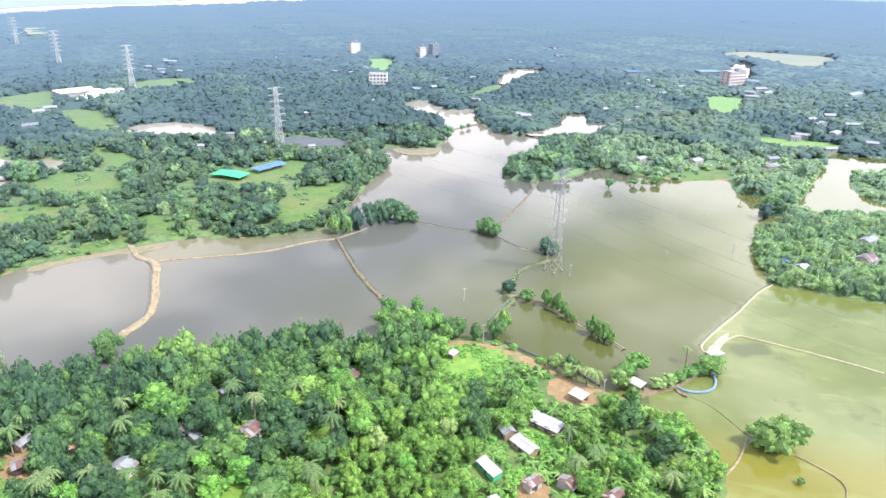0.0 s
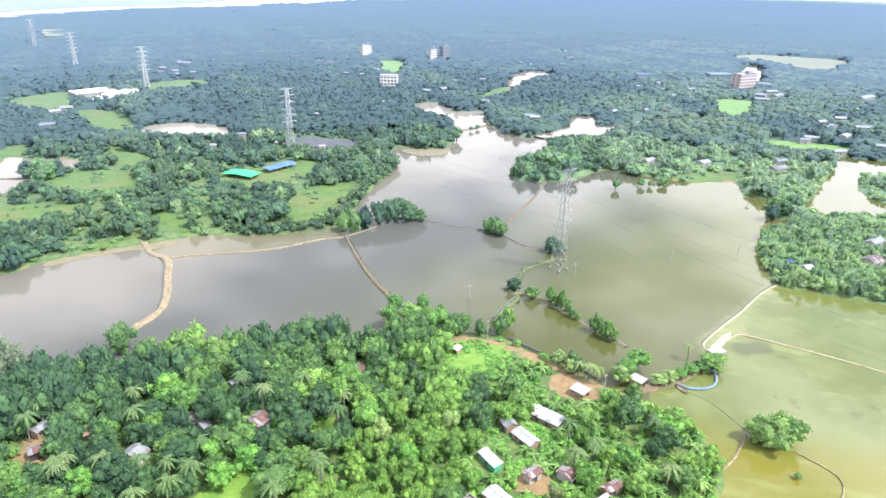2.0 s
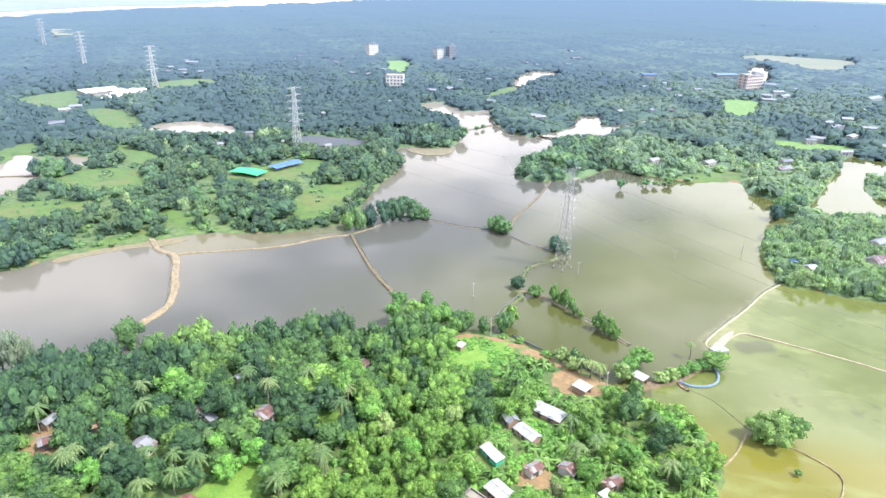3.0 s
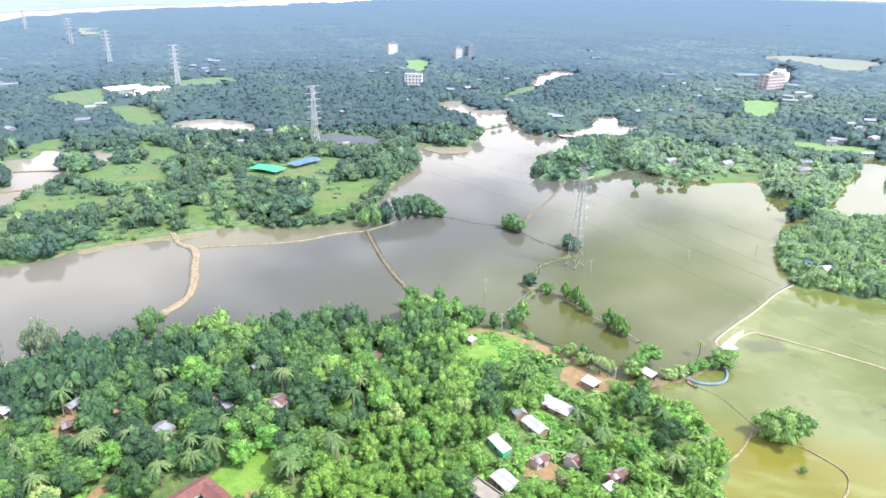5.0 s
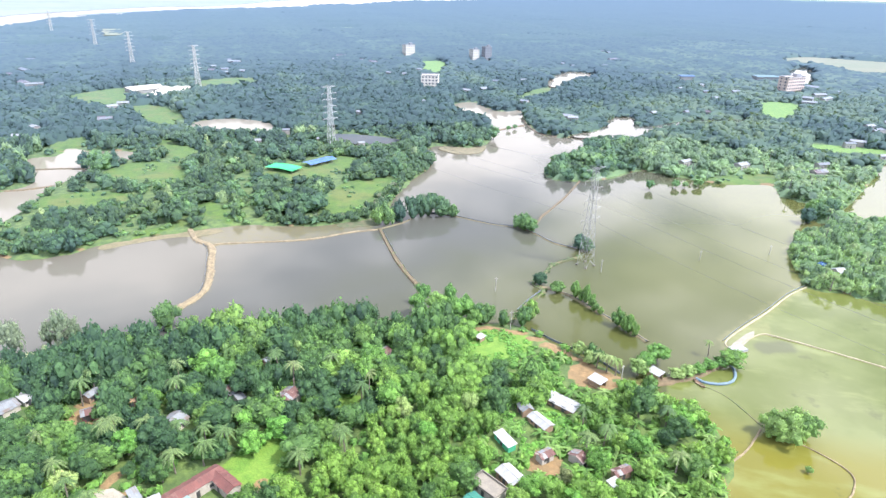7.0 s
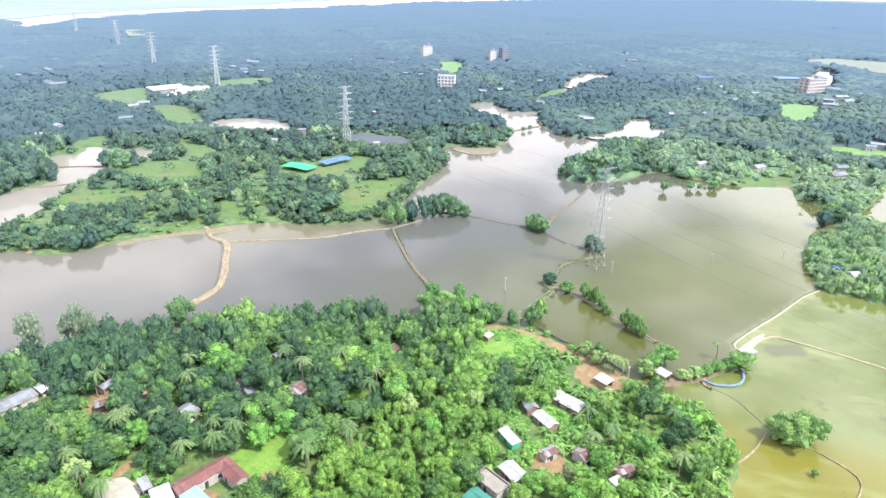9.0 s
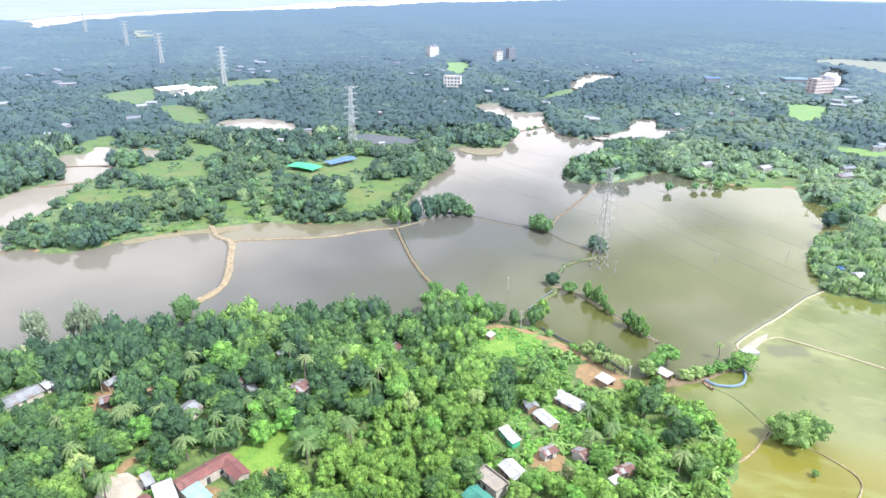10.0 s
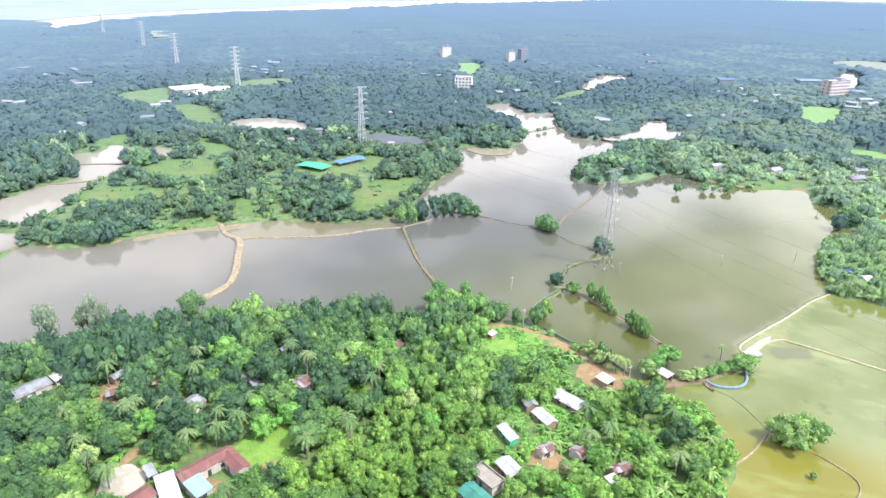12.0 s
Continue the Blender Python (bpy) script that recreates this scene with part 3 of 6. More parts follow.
DIKE_NET = [(-96, 251), (-88, 264), (-84, 279), (-70, 280), (-48, 275), (-33, 274), (-25, 269), (-16, 261), (-5, 257)]
DIKE_NORTH = [(-27, 270), (-26, 290), (-23, 304), (-17, 332), (-13, 361)]
DIKE_TOWER = [(-2, 250), (-5, 246), (-13, 236), (-15, 224), (-18, 216), (-13, 211), (-16, 203), (-19, 192), (-22, 180)]
DIKE_TREES = [(-15, 214), (-11, 214), (-2, 210), (7, 202), (17, 193), (25, 185)]
DIKE_EAST = [(87, 249), (78, 238), (67, 220), (57, 205), (50, 193), (52, 187)]
DIKE_LOOP = [(52, 186), (56, 195), (61, 201), (63.5, 202.6), (66, 202.2), (74, 200), (86, 196), (99, 191), (125, 178)]
DIKE_SOUTH = [(36, 166), (42, 164), (47, 161), (52, 154), (55, 149.5), (60, 146)]
DIKE_CURVE = [(62, 145.5), (65, 143.8), (69, 141), (72, 138), (73, 135), (71.5, 130), (69, 125), (64, 108)]
DIKE_SPUR = [(44, 131), (49, 137.5), (52.5, 144.5), (54, 148)]
DIKE_BANK = [(24, 159), (32, 164.5), (38, 168), (43, 174), (48, 180), (52, 187)]
DIKE_BRIDGE = [(-91, 471), (-82, 484), (-70, 502)]
DIKE_UPPER = [(-74, 521), (-62, 491), (-46, 472), (-25, 474), (-17, 458)]


# ---- ground and water ----
gx = spread(-262, 130, 2.6, -5500, 4800, 1.055)
gy = spread(62, 290, 2.6, -700, 5500, 1.03)
GX, GY = np.meshgrid(gx, gy)
fx, fy = GX.ravel(), GY.ravel()
sd = water_depth(fx, fy)
wob = rough(fx, fy, 9) * 0.8 * (np.hypot(fx, fy) < 350)
land = 0.9 + 0.25 * rough(fx, fy, 30, 2) * (np.hypot(fx, fy) < 350)
fz = np.clip(0.1 - (sd + wob) * 0.4, -1.6, land)
gverts = np.column_stack((fx, fy, fz))
nx, ny = len(gx), len(gy)
ii = (np.arange(ny - 1)[:, None] * nx + np.arange(nx - 1)[None, :]).ravel()
cells = np.column_stack((ii, ii + 1, ii + nx + 1, ii + nx))
gme = from_arrays("ground", gverts, cells, M_GROUND)
field = in_any(ALL_FIELDS, fx, fy).astype(np.float32)
shore = np.clip(1 - np.abs(sd + 0.5) / 2.0, 0, 1) * np.clip(0.35 + 0.45 * rough(fx, fy, 13, 5), 0, 0.9)
bare = np.maximum(in_any(ALL_BARE, fx, fy), shore).astype(np.float32)
for pth in ALL_PATHS:
    bare = np.maximum(bare, (line_distance(pth, fx, fy, False) < 1.35) * 1.0).astype(np.float32)
lawn = in_any([ALL_FIELDS[i] for i in (0, 1, 11, 13, 14, -3, -1)], fx, fy, 1.0).astype(np.float32)
gme.attributes.new("lawn", "FLOAT", "POINT").data.foreach_set("value", lawn)
gme.attributes.new("field", "FLOAT", "POINT").data.foreach_set("value", field)
gme.attributes.new("bare", "FLOAT", "POINT").data.foreach_set("value", bare)
for p in gme.polygons:
    p.use_smooth = True
tagged(new("ground", gme), "green land with grass fields and bare earth banks", "ground", kind="structure")
wme = from_arrays("water", np.column_stack((fx, fy, np.zeros(len(fx)))), cells[(sd[cells] > -9).any(1)], M_WATER)
shoal = np.clip(1 - (sd + 1.5 * rough(fx, fy, 11, 4)) / 6.0, 0, 1) * 0.55 * (sd > -6) * (fx > -248)
for run, reach, much in ((DIKE_SILT, 7.0, 0.6), (DIKE_MID, 4.0, 0.4), (DIKE_THIN, 4.0, 0.5), (DIKE_EAST, 7.5, 0.65), (DIKE_LOOP, 3.5, 0.5), (DIKE_TOWER, 5.0, 0.5), (DIKE_SPUR, 3.0, 0.5)):
    shoal = np.maximum(shoal, np.clip(1 - line_distance(smooth_line(run, 4), fx, fy, False) / reach, 0, 1) * much)
for poly, much in (([(-179, 222), (-158, 209), (-138, 221), (-121, 230), (-99, 250), (-105, 262), (-125, 246), (-161, 234)], 0.65),
                   ([(50, 191), (55, 199), (63, 210), (68, 211), (66, 203.5), (61, 200), (55, 191)], 0.55)):
    shoal = np.maximum(shoal, inside(smooth_line(poly, 3, True), fx, fy) * much)
ALGAE_POND = smooth_line([(88, 249), (78, 238), (67, 220), (57, 205), (50, 193), (51, 186), (43, 174), (36, 167), (30, 160), (30, 60), (320, 60), (320, 250), (140, 262)], 4, True)
wme.attributes.new("shoal", "FLOAT", "POINT").data.foreach_set("value", shoal.astype(np.float32))
weeds = np.zeros(len(fx))
for x, y, r in ((62.5, 193.5, 5.0), (68.5, 196, 5.0)):
    weeds = np.maximum(weeds, np.clip(1.3 - np.hypot(fx - x, fy - y) / r, 0, 1))
wme.attributes.new("weed", "FLOAT", "POINT").data.foreach_set("value", weeds.astype(np.float32))
wme.attributes.new("algae", "FLOAT", "POINT").data.foreach_set("value", inside(ALGAE_POND, fx, fy).astype(np.float32))
tagged(new("water", wme), "still turbid flood water, grey-brown to algae green", "water", kind="structure")


for pond in WATERS[3:4] + WATERS[5:8]:
    pme = from_arrays("pond_water", [(x, y, 1.05) for x, y in pond], [tuple(range(len(pond)))], M_WATER)
    tagged(new("pond_water", pme), "small still pond reflecting the bright sky", "water", kind="structure")


# this pond's darkness is the reflection of trees put into its colour
flat = from_arrays("pond_water", [(x, y, 1.0) for x, y in WATERS[8]], [tuple(range(len(WATERS[8])))], M_DARKWATER)
tagged(new("pond_water", flat), "dark brown pond, coloured as if mirroring the trees behind", "water", kind="structure")


for bank in [[(-1537, 1143), (-1444, 1157), (-1346, 1127), (-1317, 1054), (-1355, 1005)]]:
    line = smooth_line(bank, 40, True)
    rng = np.random.default_rng(len(line))
    mid = line.mean(0)
    vs, fs = [(mid[0], mid[1], 5.0)], []
    for k, z in ((0.6, 5.0), (0.92, 4.0), (1.0, -0.5)):
        vs += [(*(mid + (p - mid) * k), z + rng.uniform(-1, 1) * (k < 0.95)) for p in line]
    n = len(line)
    for i in range(n):
        j = (i + 1) % n
        fs.append((0, 1 + i, 1 + j))
        fs += [(1 + a * n + i, 1 + (a + 1) * n + i, 1 + (a + 1) * n + j, 1 + a * n + j) for a in (0, 1)]
    tagged(new("river_island", from_arrays("river_island", vs, fs, M_HORIZON)), "low wooded island in the distant river", "island", kind="structure")


def flat_sheet(name, label, category, line, z, material):
    line = smooth_line(line, 2 if abs(line[0][0]) < 300 else 12, True)
    n = len(line)
    vs = [(x, y, z) for x, y in line] + [(x, y, z - 0.8) for x, y in line]
    fs = [tuple(range(n)), tuple(range(2 * n - 1, n - 1, -1))] + [(i, i + n, (i + 1) % n + n, (i + 1) % n) for i in range(n)]
    tagged(new(name, from_arrays(name, vs, fs, material)), label, category, kind="structure")


# added sheet whose colour stands in for far land paled by haze
flat_sheet("sand_flat", "pale sheet painted as hazy far land beyond the river", "ground", [(-1500, 1180), (-1535, 1360), (-1545, 1560), (-1535, 1880), (-1425, 2010), (-1455, 2340), (-1500, 2700), (-1400, 3100), (-1150, 3700), (-900, 4700), (-5100, 4900), (-5100, 1000), (-2200, 880), (-1800, 960)], 0.8, M_FLAT)
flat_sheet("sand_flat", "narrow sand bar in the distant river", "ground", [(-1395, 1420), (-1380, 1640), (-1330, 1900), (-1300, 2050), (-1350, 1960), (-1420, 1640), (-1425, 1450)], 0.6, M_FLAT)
flat_sheet("concrete_yard", "pale trodden yard beside the courtyard house", "yard", [(-96.5, 74), (-96, 75.6), (-94.6, 77.6), (-93, 78.6), (-89, 77.6), (-86.4, 76.6), (-84.6, 73), (-84.5, 69.5), (-86, 66), (-91, 66)], 1.22, M_YARD)
flat_sheet("silt_flat", "pale silt washed up between two dikes", "ground", [(51.5, 191), (54, 195.5), (57.5, 201), (60.5, 204), (60, 201), (56, 193.5), (53.5, 188.5)], 0.08, M_YARD)
flat_sheet("mud_flat", "wet mud flat along the pond bank", "ground", [(-203, 193), (-197, 203), (-184, 215), (-176, 221), (-168, 226.5), (-163, 225), (-170, 216), (-180, 211), (-192, 199), (-199, 190)], 0.07, M_MUD)
flat_sheet("mud_flat", "wet mud flat beside the dike", "ground", [(-118, 250), (-110, 258), (-103, 262), (-99, 255), (-106, 251), (-113, 247)], 0.07, M_TURF)
flat_sheet("mud_flat", "olive mud flat below the wooded point", "ground", [(-113, 404), (-109, 414), (-98, 414), (-86, 424), (-83, 420), (-84, 404), (-97, 396)], 0.3, M_MUD)
flat_sheet("dry_field", "pale bare field in the hazy distance", "field", [(-900, 930), (-860, 960), (-900, 1040), (-975, 1035)], 6.5, M_TAN)
flat_sheet("dry_field", "pale dry stubble field beyond the school", "field", DRY_FIELD, 1.3, M_TAN)


# ---- dikes between the ponds ----
def dike(name, points, width, height, material, label, seed):
    rng = np.random.default_rng(seed)
    line = smooth_line(points, 1.2)
    d = np.gradient(line, axis=0)
    d /= np.linalg.norm(d, axis=1)[:, None] + 1e-9
    nrm = np.column_stack((-d[:, 1], d[:, 0]))
    prof = ((-0.75, -0.5), (-0.5, 0.55), (-0.34, 1.0), (-0.1, 0.75), (0.12, 0.7), (0.36, 1.0), (0.52, 0.5), (0.78, -0.5))
    vs = []
    wave = rough(line[:, 0], line[:, 1], 5, seed)

    def ragged(size):
        """An uneven edge: slow wander with small bites and lumps."""
        walk_ = np.convolve(rng.normal(0, 1, len(line) + 8), np.ones(9) / 3, "valid")
        return size * (0.6 * walk_[:len(line)] + 0.4 * rng.normal(0, 1, len(line)))
    edges = (ragged(0.10 * width), ragged(0.10 * width))
    lift = 1 + ragged(0.16)
    for i, p in enumerate(line):
        w = width * (1 + 0.12 * wave[i])
        for a, h in prof:
            q = p + nrm[i] * (a * w + edges[0 if a < 0 else 1][i] * abs(a) * 2)
            vs.append((*q, height * h * (lift[i] + rng.normal(0, 0.10)) - (0.25 if h < 0 else 0)))
    k = len(prof)
    fs = [(i * k + j, i * k + j + 1, (i + 1) * k + j + 1, (i + 1) * k + j) for i in range(len(line) - 1) for j in range(k - 1)]
    fs += [tuple(range(k)), tuple(range((len(line) - 1) * k, len(line) * k))[::-1]]
    me = from_arrays(name, vs, fs, material)
    for p in me.polygons:
        p.use_smooth = True
    return tagged(new(name, me), label, "dike", "pond dikes", "structure")


dike("dike", DIKE_SILT, 2.3, 0.8, M_SAND, "broad pale silt dike between two ponds", 1)
dike("dike", DIKE_THIN, 0.85, 0.45, M_SAND, "narrow low earth dike in brown water", 2)
dike("dike", DIKE_MID, 1.45, 0.7, M_EARTH, "straight earth dike between grey ponds", 3)
dike("dike", DIKE_NET, 1.1, 0.3, M_MUD, "low muddy dike almost under water", 4)
dike("dike", DIKE_NORTH, 1.0, 0.5, M_EARTH, "earth dike running to the far wooded bank", 5)
dike("dike", DIKE_TOWER, 1.2, 0.5, M_TURF, "muddy grassy dike below the pylon", 6)
dike("dike", DIKE_TREES, 1.6, 0.4, M_MUD, "muddy dike with a row of trees", 7)
dike("dike", DIKE_EAST, 0.55, 0.28, M_PALESILT, "pale silt dike with netting beside green water", 8)
dike("dike", DIKE_LOOP, 0.48, 0.35, M_PALESILT, "narrow pale dike in green water", 9)
dike("dike", DIKE_SOUTH, 0.36, 0.16, M_TURF, "narrow muddy dike almost under water", 10)
dike("dike", DIKE_CURVE, 0.40, 0.3, M_SAND, "narrow pale dike curving away from the big bush", 18)
dike("dike", DIKE_SPUR, 0.45, 0.35, M_SAND, "short earth dike by a small sluice", 11)
dike("dike", DIKE_BANK, 2.7, 0.8, M_EARTH, "broad bushy earth bank with a landing", 12)
dike("dike", DIKE_BRIDGE, 2.0, 0.5, M_EARTH, "earth dike closing the narrow inlet", 13)
dike("dike", DIKE_UPPER, 1.6, 0.6, M_EARTH, "earth dike around a far pond", 14)
dike("dike", [(-262, 118), (-243, 150), (-241, 168)], 1.8, 0.5, M_EARTH, "thin earth dike beside a channel", 15)
dike("dike", [(-331, 269), (-314, 280), (-291, 287)], 1.5, 0.5, M_EARTH, "thin dike crossing a channel", 16)
dike("dike", [(-316, 236), (-301, 240), (-289, 253)], 1.5, 0.5, M_EARTH, "thin dike crossing a channel", 17)


# ---- buildings and roofs: (x, y, length, width, angle) ----
def ribbed_sheet(bm, x0, x1, y0, z0, y1, z1, n, rib):
    """One roof slope of lapped sheets: a thin slab whose surface steps up and down along its length."""
    cols = []
    for i in range(2 * n + 1):
        x = x0 + (x1 - x0) * i / (2 * n)
        dz = rib * ((i // 2) % 2) + rib * 0.4 * (i % 2)
        cols.append([bm.verts.new(c) for c in ((x, y0, z0 + dz), (x, y1, z1 + dz), (x, y1, z1 + dz - 0.05), (x, y0, z0 + dz - 0.05))])
    for a, b in zip(cols, cols[1:]):
        for j in range(4):
            bm.faces.new((a[j], a[(j + 1) % 4], b[(j + 1) % 4], b[j]))
    bm.faces.new(cols[0][::-1])
    bm.faces.new(cols[-1])


def roof_sheets(top, x0, x1, y0, z0, y1, z1, n, material, rng):
    """Lapped tin sheets laid one by one, a little uneven at the eaves, some of them newer or rusted through."""
    step = (x1 - x0) / n
    for i in range(n):
        a, b = x0 + step * i - 0.03, x0 + step * (i + 1) + 0.03
        lift, slip, tilt = 0.035 * (i % 2) + rng.uniform(0, 0.015), rng.uniform(-0.12, 0.05), rng.uniform(-0.02, 0.02)
        end = y0 + slip * (1 if y0 < 0 else -1)
        bm = bmesh.new()
        cols = []
        for j in range(5):
            xx, dz = a + (b - a) * j / 4, lift + 0.03 * (j % 2)
            cols.append([bm.verts.new(c) for c in ((xx, end, z0 + dz + tilt), (xx, y1, z1 + dz), (xx, y1, z1 + dz - 0.03), (xx, end, z0 + dz + tilt - 0.03))])
        for p, q in zip(cols, cols[1:]):
            for j in range(4):
                bm.faces.new((p[j], p[(j + 1) % 4], q[(j + 1) % 4], q[j]))
        bm.faces.new(cols[0][::-1])
        bm.faces.new(cols[-1])
        m = material
        if material == M_RUST and rng.random() < 0.38:
            m = M_GREYTIN
        elif material == M_TIN and rng.random() < 0.08:
            m = M_GREYTIN
        part("roof_sheet", bm, m, top)


def house(name, label, x, y, length, width, ang, wall_h, roof_mat, wall_mat, kind="gable", pitch=0.22, doors=1, windows=2, group="village houses", base=0.9, ribs=True):
    top = empty(name, pose(x, y, base, 0, 0, ang), label, "house", group)
    l, w, t = length / 2 - 0.3, width / 2 - 0.3, 0.15
    for a, b, c, d in ((-l, l, -w, -w + t), (-l, l, w - t, w), (-l, -l + t, -w + t, w - t), (l - t, l, -w + t, w - t)):
        bm = bmesh.new()
        box(bm, a, b, c, d, -0.9, wall_h)
        part("wall", bm, wall_mat, top)
    L, W = length / 2, width / 2
    rise = pitch * W if kind == "gable" else pitch * width
    n = max(2, int(length / 0.85))
    if kind == "gable":
        sides = ((-W, wall_h - 0.05, 0.0, wall_h + rise), (W, wall_h - 0.05, 0.0, wall_h + rise))
    elif kind == "flat":
        sides = ((-W, wall_h, W, wall_h),)
    else:
        sides = ((-W, wall_h - 0.05, W, wall_h + rise),)
    for y0, z0, y1, z1 in sides:
        if ribs and kind != "flat":
            roof_sheets(top, -L, L, y0, z0, y1, z1, n, roof_mat, random.Random(int(x * 97 + y * 31 + y0 * 7)))
            continue
        bm = bmesh.new()
        ribbed_sheet(bm, -L, L, y0, z0, y1, z1, n, 0.0)
        part("roof", bm, roof_mat, top)
    if kind == "gable":
        for e in (-l, l - t):
            bm = bmesh.new()
            vs = [bm.verts.new(c) for c in ((e, -w, wall_h), (e, w, wall_h), (e, 0, wall_h + rise * 0.9), (e + t, -w, wall_h), (e + t, w, wall_h), (e + t, 0, wall_h + rise * 0.9))]
            for f in ((0, 1, 2), (3, 5, 4), (0, 3, 4, 1), (1, 4, 5, 2), (2, 5, 3, 0)):
                bm.faces.new([vs[j] for j in f])
            part("gable_wall", bm, wall_mat, top)
        bm = bmesh.new()
        bar(bm, (-L, 0, wall_h + rise + 0.02), (L, 0, wall_h + rise + 0.02), 0.1, 6)
        part("ridge_cap", bm, roof_mat, top)
    if kind == "flat":
        for a, b, c, d in ((-L, L, -W, -W + 0.2), (-L, L, W - 0.2, W), (-L, -L + 0.2, -W + 0.2, W - 0.2), (L - 0.2, L, -W + 0.2, W - 0.2)):
            bm = bmesh.new()
            box(bm, a, b, c, d, wall_h, wall_h + 0.35)
            part("parapet", bm, roof_mat, top)
    for i in range(doors):
        bm = bmesh.new()
        cx = -l + (2 * l) * (i + 1) / (doors + 1)
        box(bm, cx - 0.45, cx + 0.45, -w - 0.04, -w + 0.02, 0, 1.95)
        part("door", bm, M_DARK, top)
    for i in range(windows):
        bm = bmesh.new()
        s = -1 if i % 2 == 0 else 1
        cx = -l + 2 * l * (0.25 if i < 2 else 0.75)
        box(bm, cx - 0.4, cx + 0.4, s * w - 0.04, s * w + 0.04, 0.9, 1.8)
        part("window", bm, M_DARK, top)
    HOUSES.append((x, y, length, width, radians(ang), wall_h + 1))
    return top


HOUSES = []


def open_shed(name, label, x, y, length, width, ang, h, roof_mat, base=0.9):
    top = empty(name, pose(x, y, base, 0, 0, ang), label, "shed")
    L, W = length / 2, width / 2
    for sx in (-L + 0.4, L - 0.4):
        for sy in (-W + 0.4, W - 0.4):
            bm = bmesh.new()
            bar(bm, (sx, sy, -0.9), (sx, sy, h - 0.05 + (0.25 if sy > 0 else 0)), 0.08, 6)
            part("post", bm, M_WOOD, top)
    bm = bmesh.new()
    ribbed_sheet(bm, -L, L, -W, h, W, h + 0.35, 8, 0.035)
    part("roof", bm, roof_mat, top)
    for s in (-1, 1):
        bm = bmesh.new()
        box(bm, -L + 0.5, L - 0.5, s * (W - 0.5) - 0.05, s * (W - 0.5) + 0.05, -0.5, h * 0.75)
        part("low_wall", bm, M_MUDWALL, top)
    HOUSES.append((x, y, length, width, radians(ang), h + 1))


open_shed("open_shed", "open shed with a white tin roof on bare earth", 10.6, 153.9, 4.8, 3.7, -33, 2.1, M_TIN)
open_shed("bank_shed", "small shed with a white tin roof on the bank", 27.0, 163.2, 4.4, 3.2, -36, 2.1, M_TIN)
open_shed("clearing_shed", "little pale tin shelter in the grass clearing", -27.6, 167.4, 3.2, 2.4, 65, 1.6, M_TIN)
house("long_house", "long white tin-roofed house among banana plants", 2.0, 140.7, 9.8, 4.9, -27, 1.7, M_TIN, M_MUDWALL, "gable", 0.18, 2, 4)
house("village_house", "small grey tin-roofed mud house", -7.4, 134.2, 3.8, 3.6, -53, 2.4, M_GREYTIN, M_MUDWALL, pitch=0.6)
house("village_house", "white tin gable house with a dark doorway", -2.6, 130.3, 7.0, 3.8, -39, 2.0, M_TIN, M_MUDWALL, pitch=0.35)
house("village_house", "narrow white-roofed house with a green end wall", -10.2, 120.5, 6.8, 2.8, -44, 2.0, M_TIN, M_GREENWALL, "mono", 0.12)
house("village_house", "flat-roofed house of bare grey-brown concrete", -10.7, 103.2, 8.0, 4.5, -30, 2.6, M_CONCRETE, M_PLASTER, "flat")
house("village_house", "white tin gable house beside the concrete one", -6.5, 108.1, 6.4, 4.5, -39, 2.4, M_TIN, M_MUDWALL, pitch=0.3)
house("village_house", "house with a teal painted tin roof", -11.4, 96.5, 7.2, 5.0, -30, 2.5, M_TEAL, M_PLASTER, pitch=0.35)
house("village_hut", "hut with a rust-striped white tin roof", 0.3, 117.8, 4.3, 3.0, 49, 2.2, M_RUST, M_PLASTER, pitch=0.35)
house("village_hut", "small hut with a rusty red tin roof", 8.3, 119.3, 2.9, 4.8, 58, 2.2, M_RUST, M_PLASTER, pitch=0.4)
house("village_hut", "low hut with a broken rusty roof", 18.5, 117.8, 5.0, 2.7, 42, 2.0, M_RUST, M_MUDWALL, pitch=0.35)
house("village_hut", "small box hut with a white roof", 17.0, 113.3, 3.0, 2.4, 48, 2.0, M_TIN, M_PLASTER, "mono", 0.1)
house("village_house", "house with a red and white striped tin roof in the wood", -71.1, 120.1, 5.4, 5.3, 77, 2.2, M_RUST, M_PLASTER, pitch=0.4)
house("village_hut", "small hut with a rusty pink roof in the wood", -54.1, 148.7, 4.4, 4.3, 74, 2.0, M_RUST, M_PLASTER, pitch=0.4)
house("village_house", "house with a weathered grey tin roof", -94.2, 102.4, 4.4, 5.8, 80, 1.7, M_GREYTIN, M_PLASTER, pitch=0.4)
house("village_house", "village house with a rusty ridge roof and pale walls", -87.5, 116.7, 4.2, 4.3, 79, 2.5, M_RUST, M_PLASTER, pitch=0.5)
house("village_hut", "grey lean-to hut behind a rusty house", -83.8, 115.5, 2.4, 4.0, 63, 2.0, M_GREYTIN, M_PLASTER, "mono", 0.2)
house("village_house", "grey tin-roofed house by an earth yard", -122.7, 104.1, 4.2, 3.0, 83, 2.3, M_GREYTIN, M_MUDWALL, pitch=0.4)
house("village_hut", "red-walled hut by an earth yard", -117.6, 97.2, 3.2, 3.7, 47, 2.2, M_RUST, M_REDROOF, pitch=0.4)
house("village_hut", "tiny grey tin hut under the trees", -85.6, 133.1, 2.2, 2.6, 67, 2.4, M_GREYTIN, M_MUDWALL, pitch=0.4)
house("village_hut", "low brown thatched hut beside an earth yard", -110.3, 104.9, 3.8, 2.0, 44, 2.0, M_MUDWALL, M_MUDWALL, pitch=0.5)
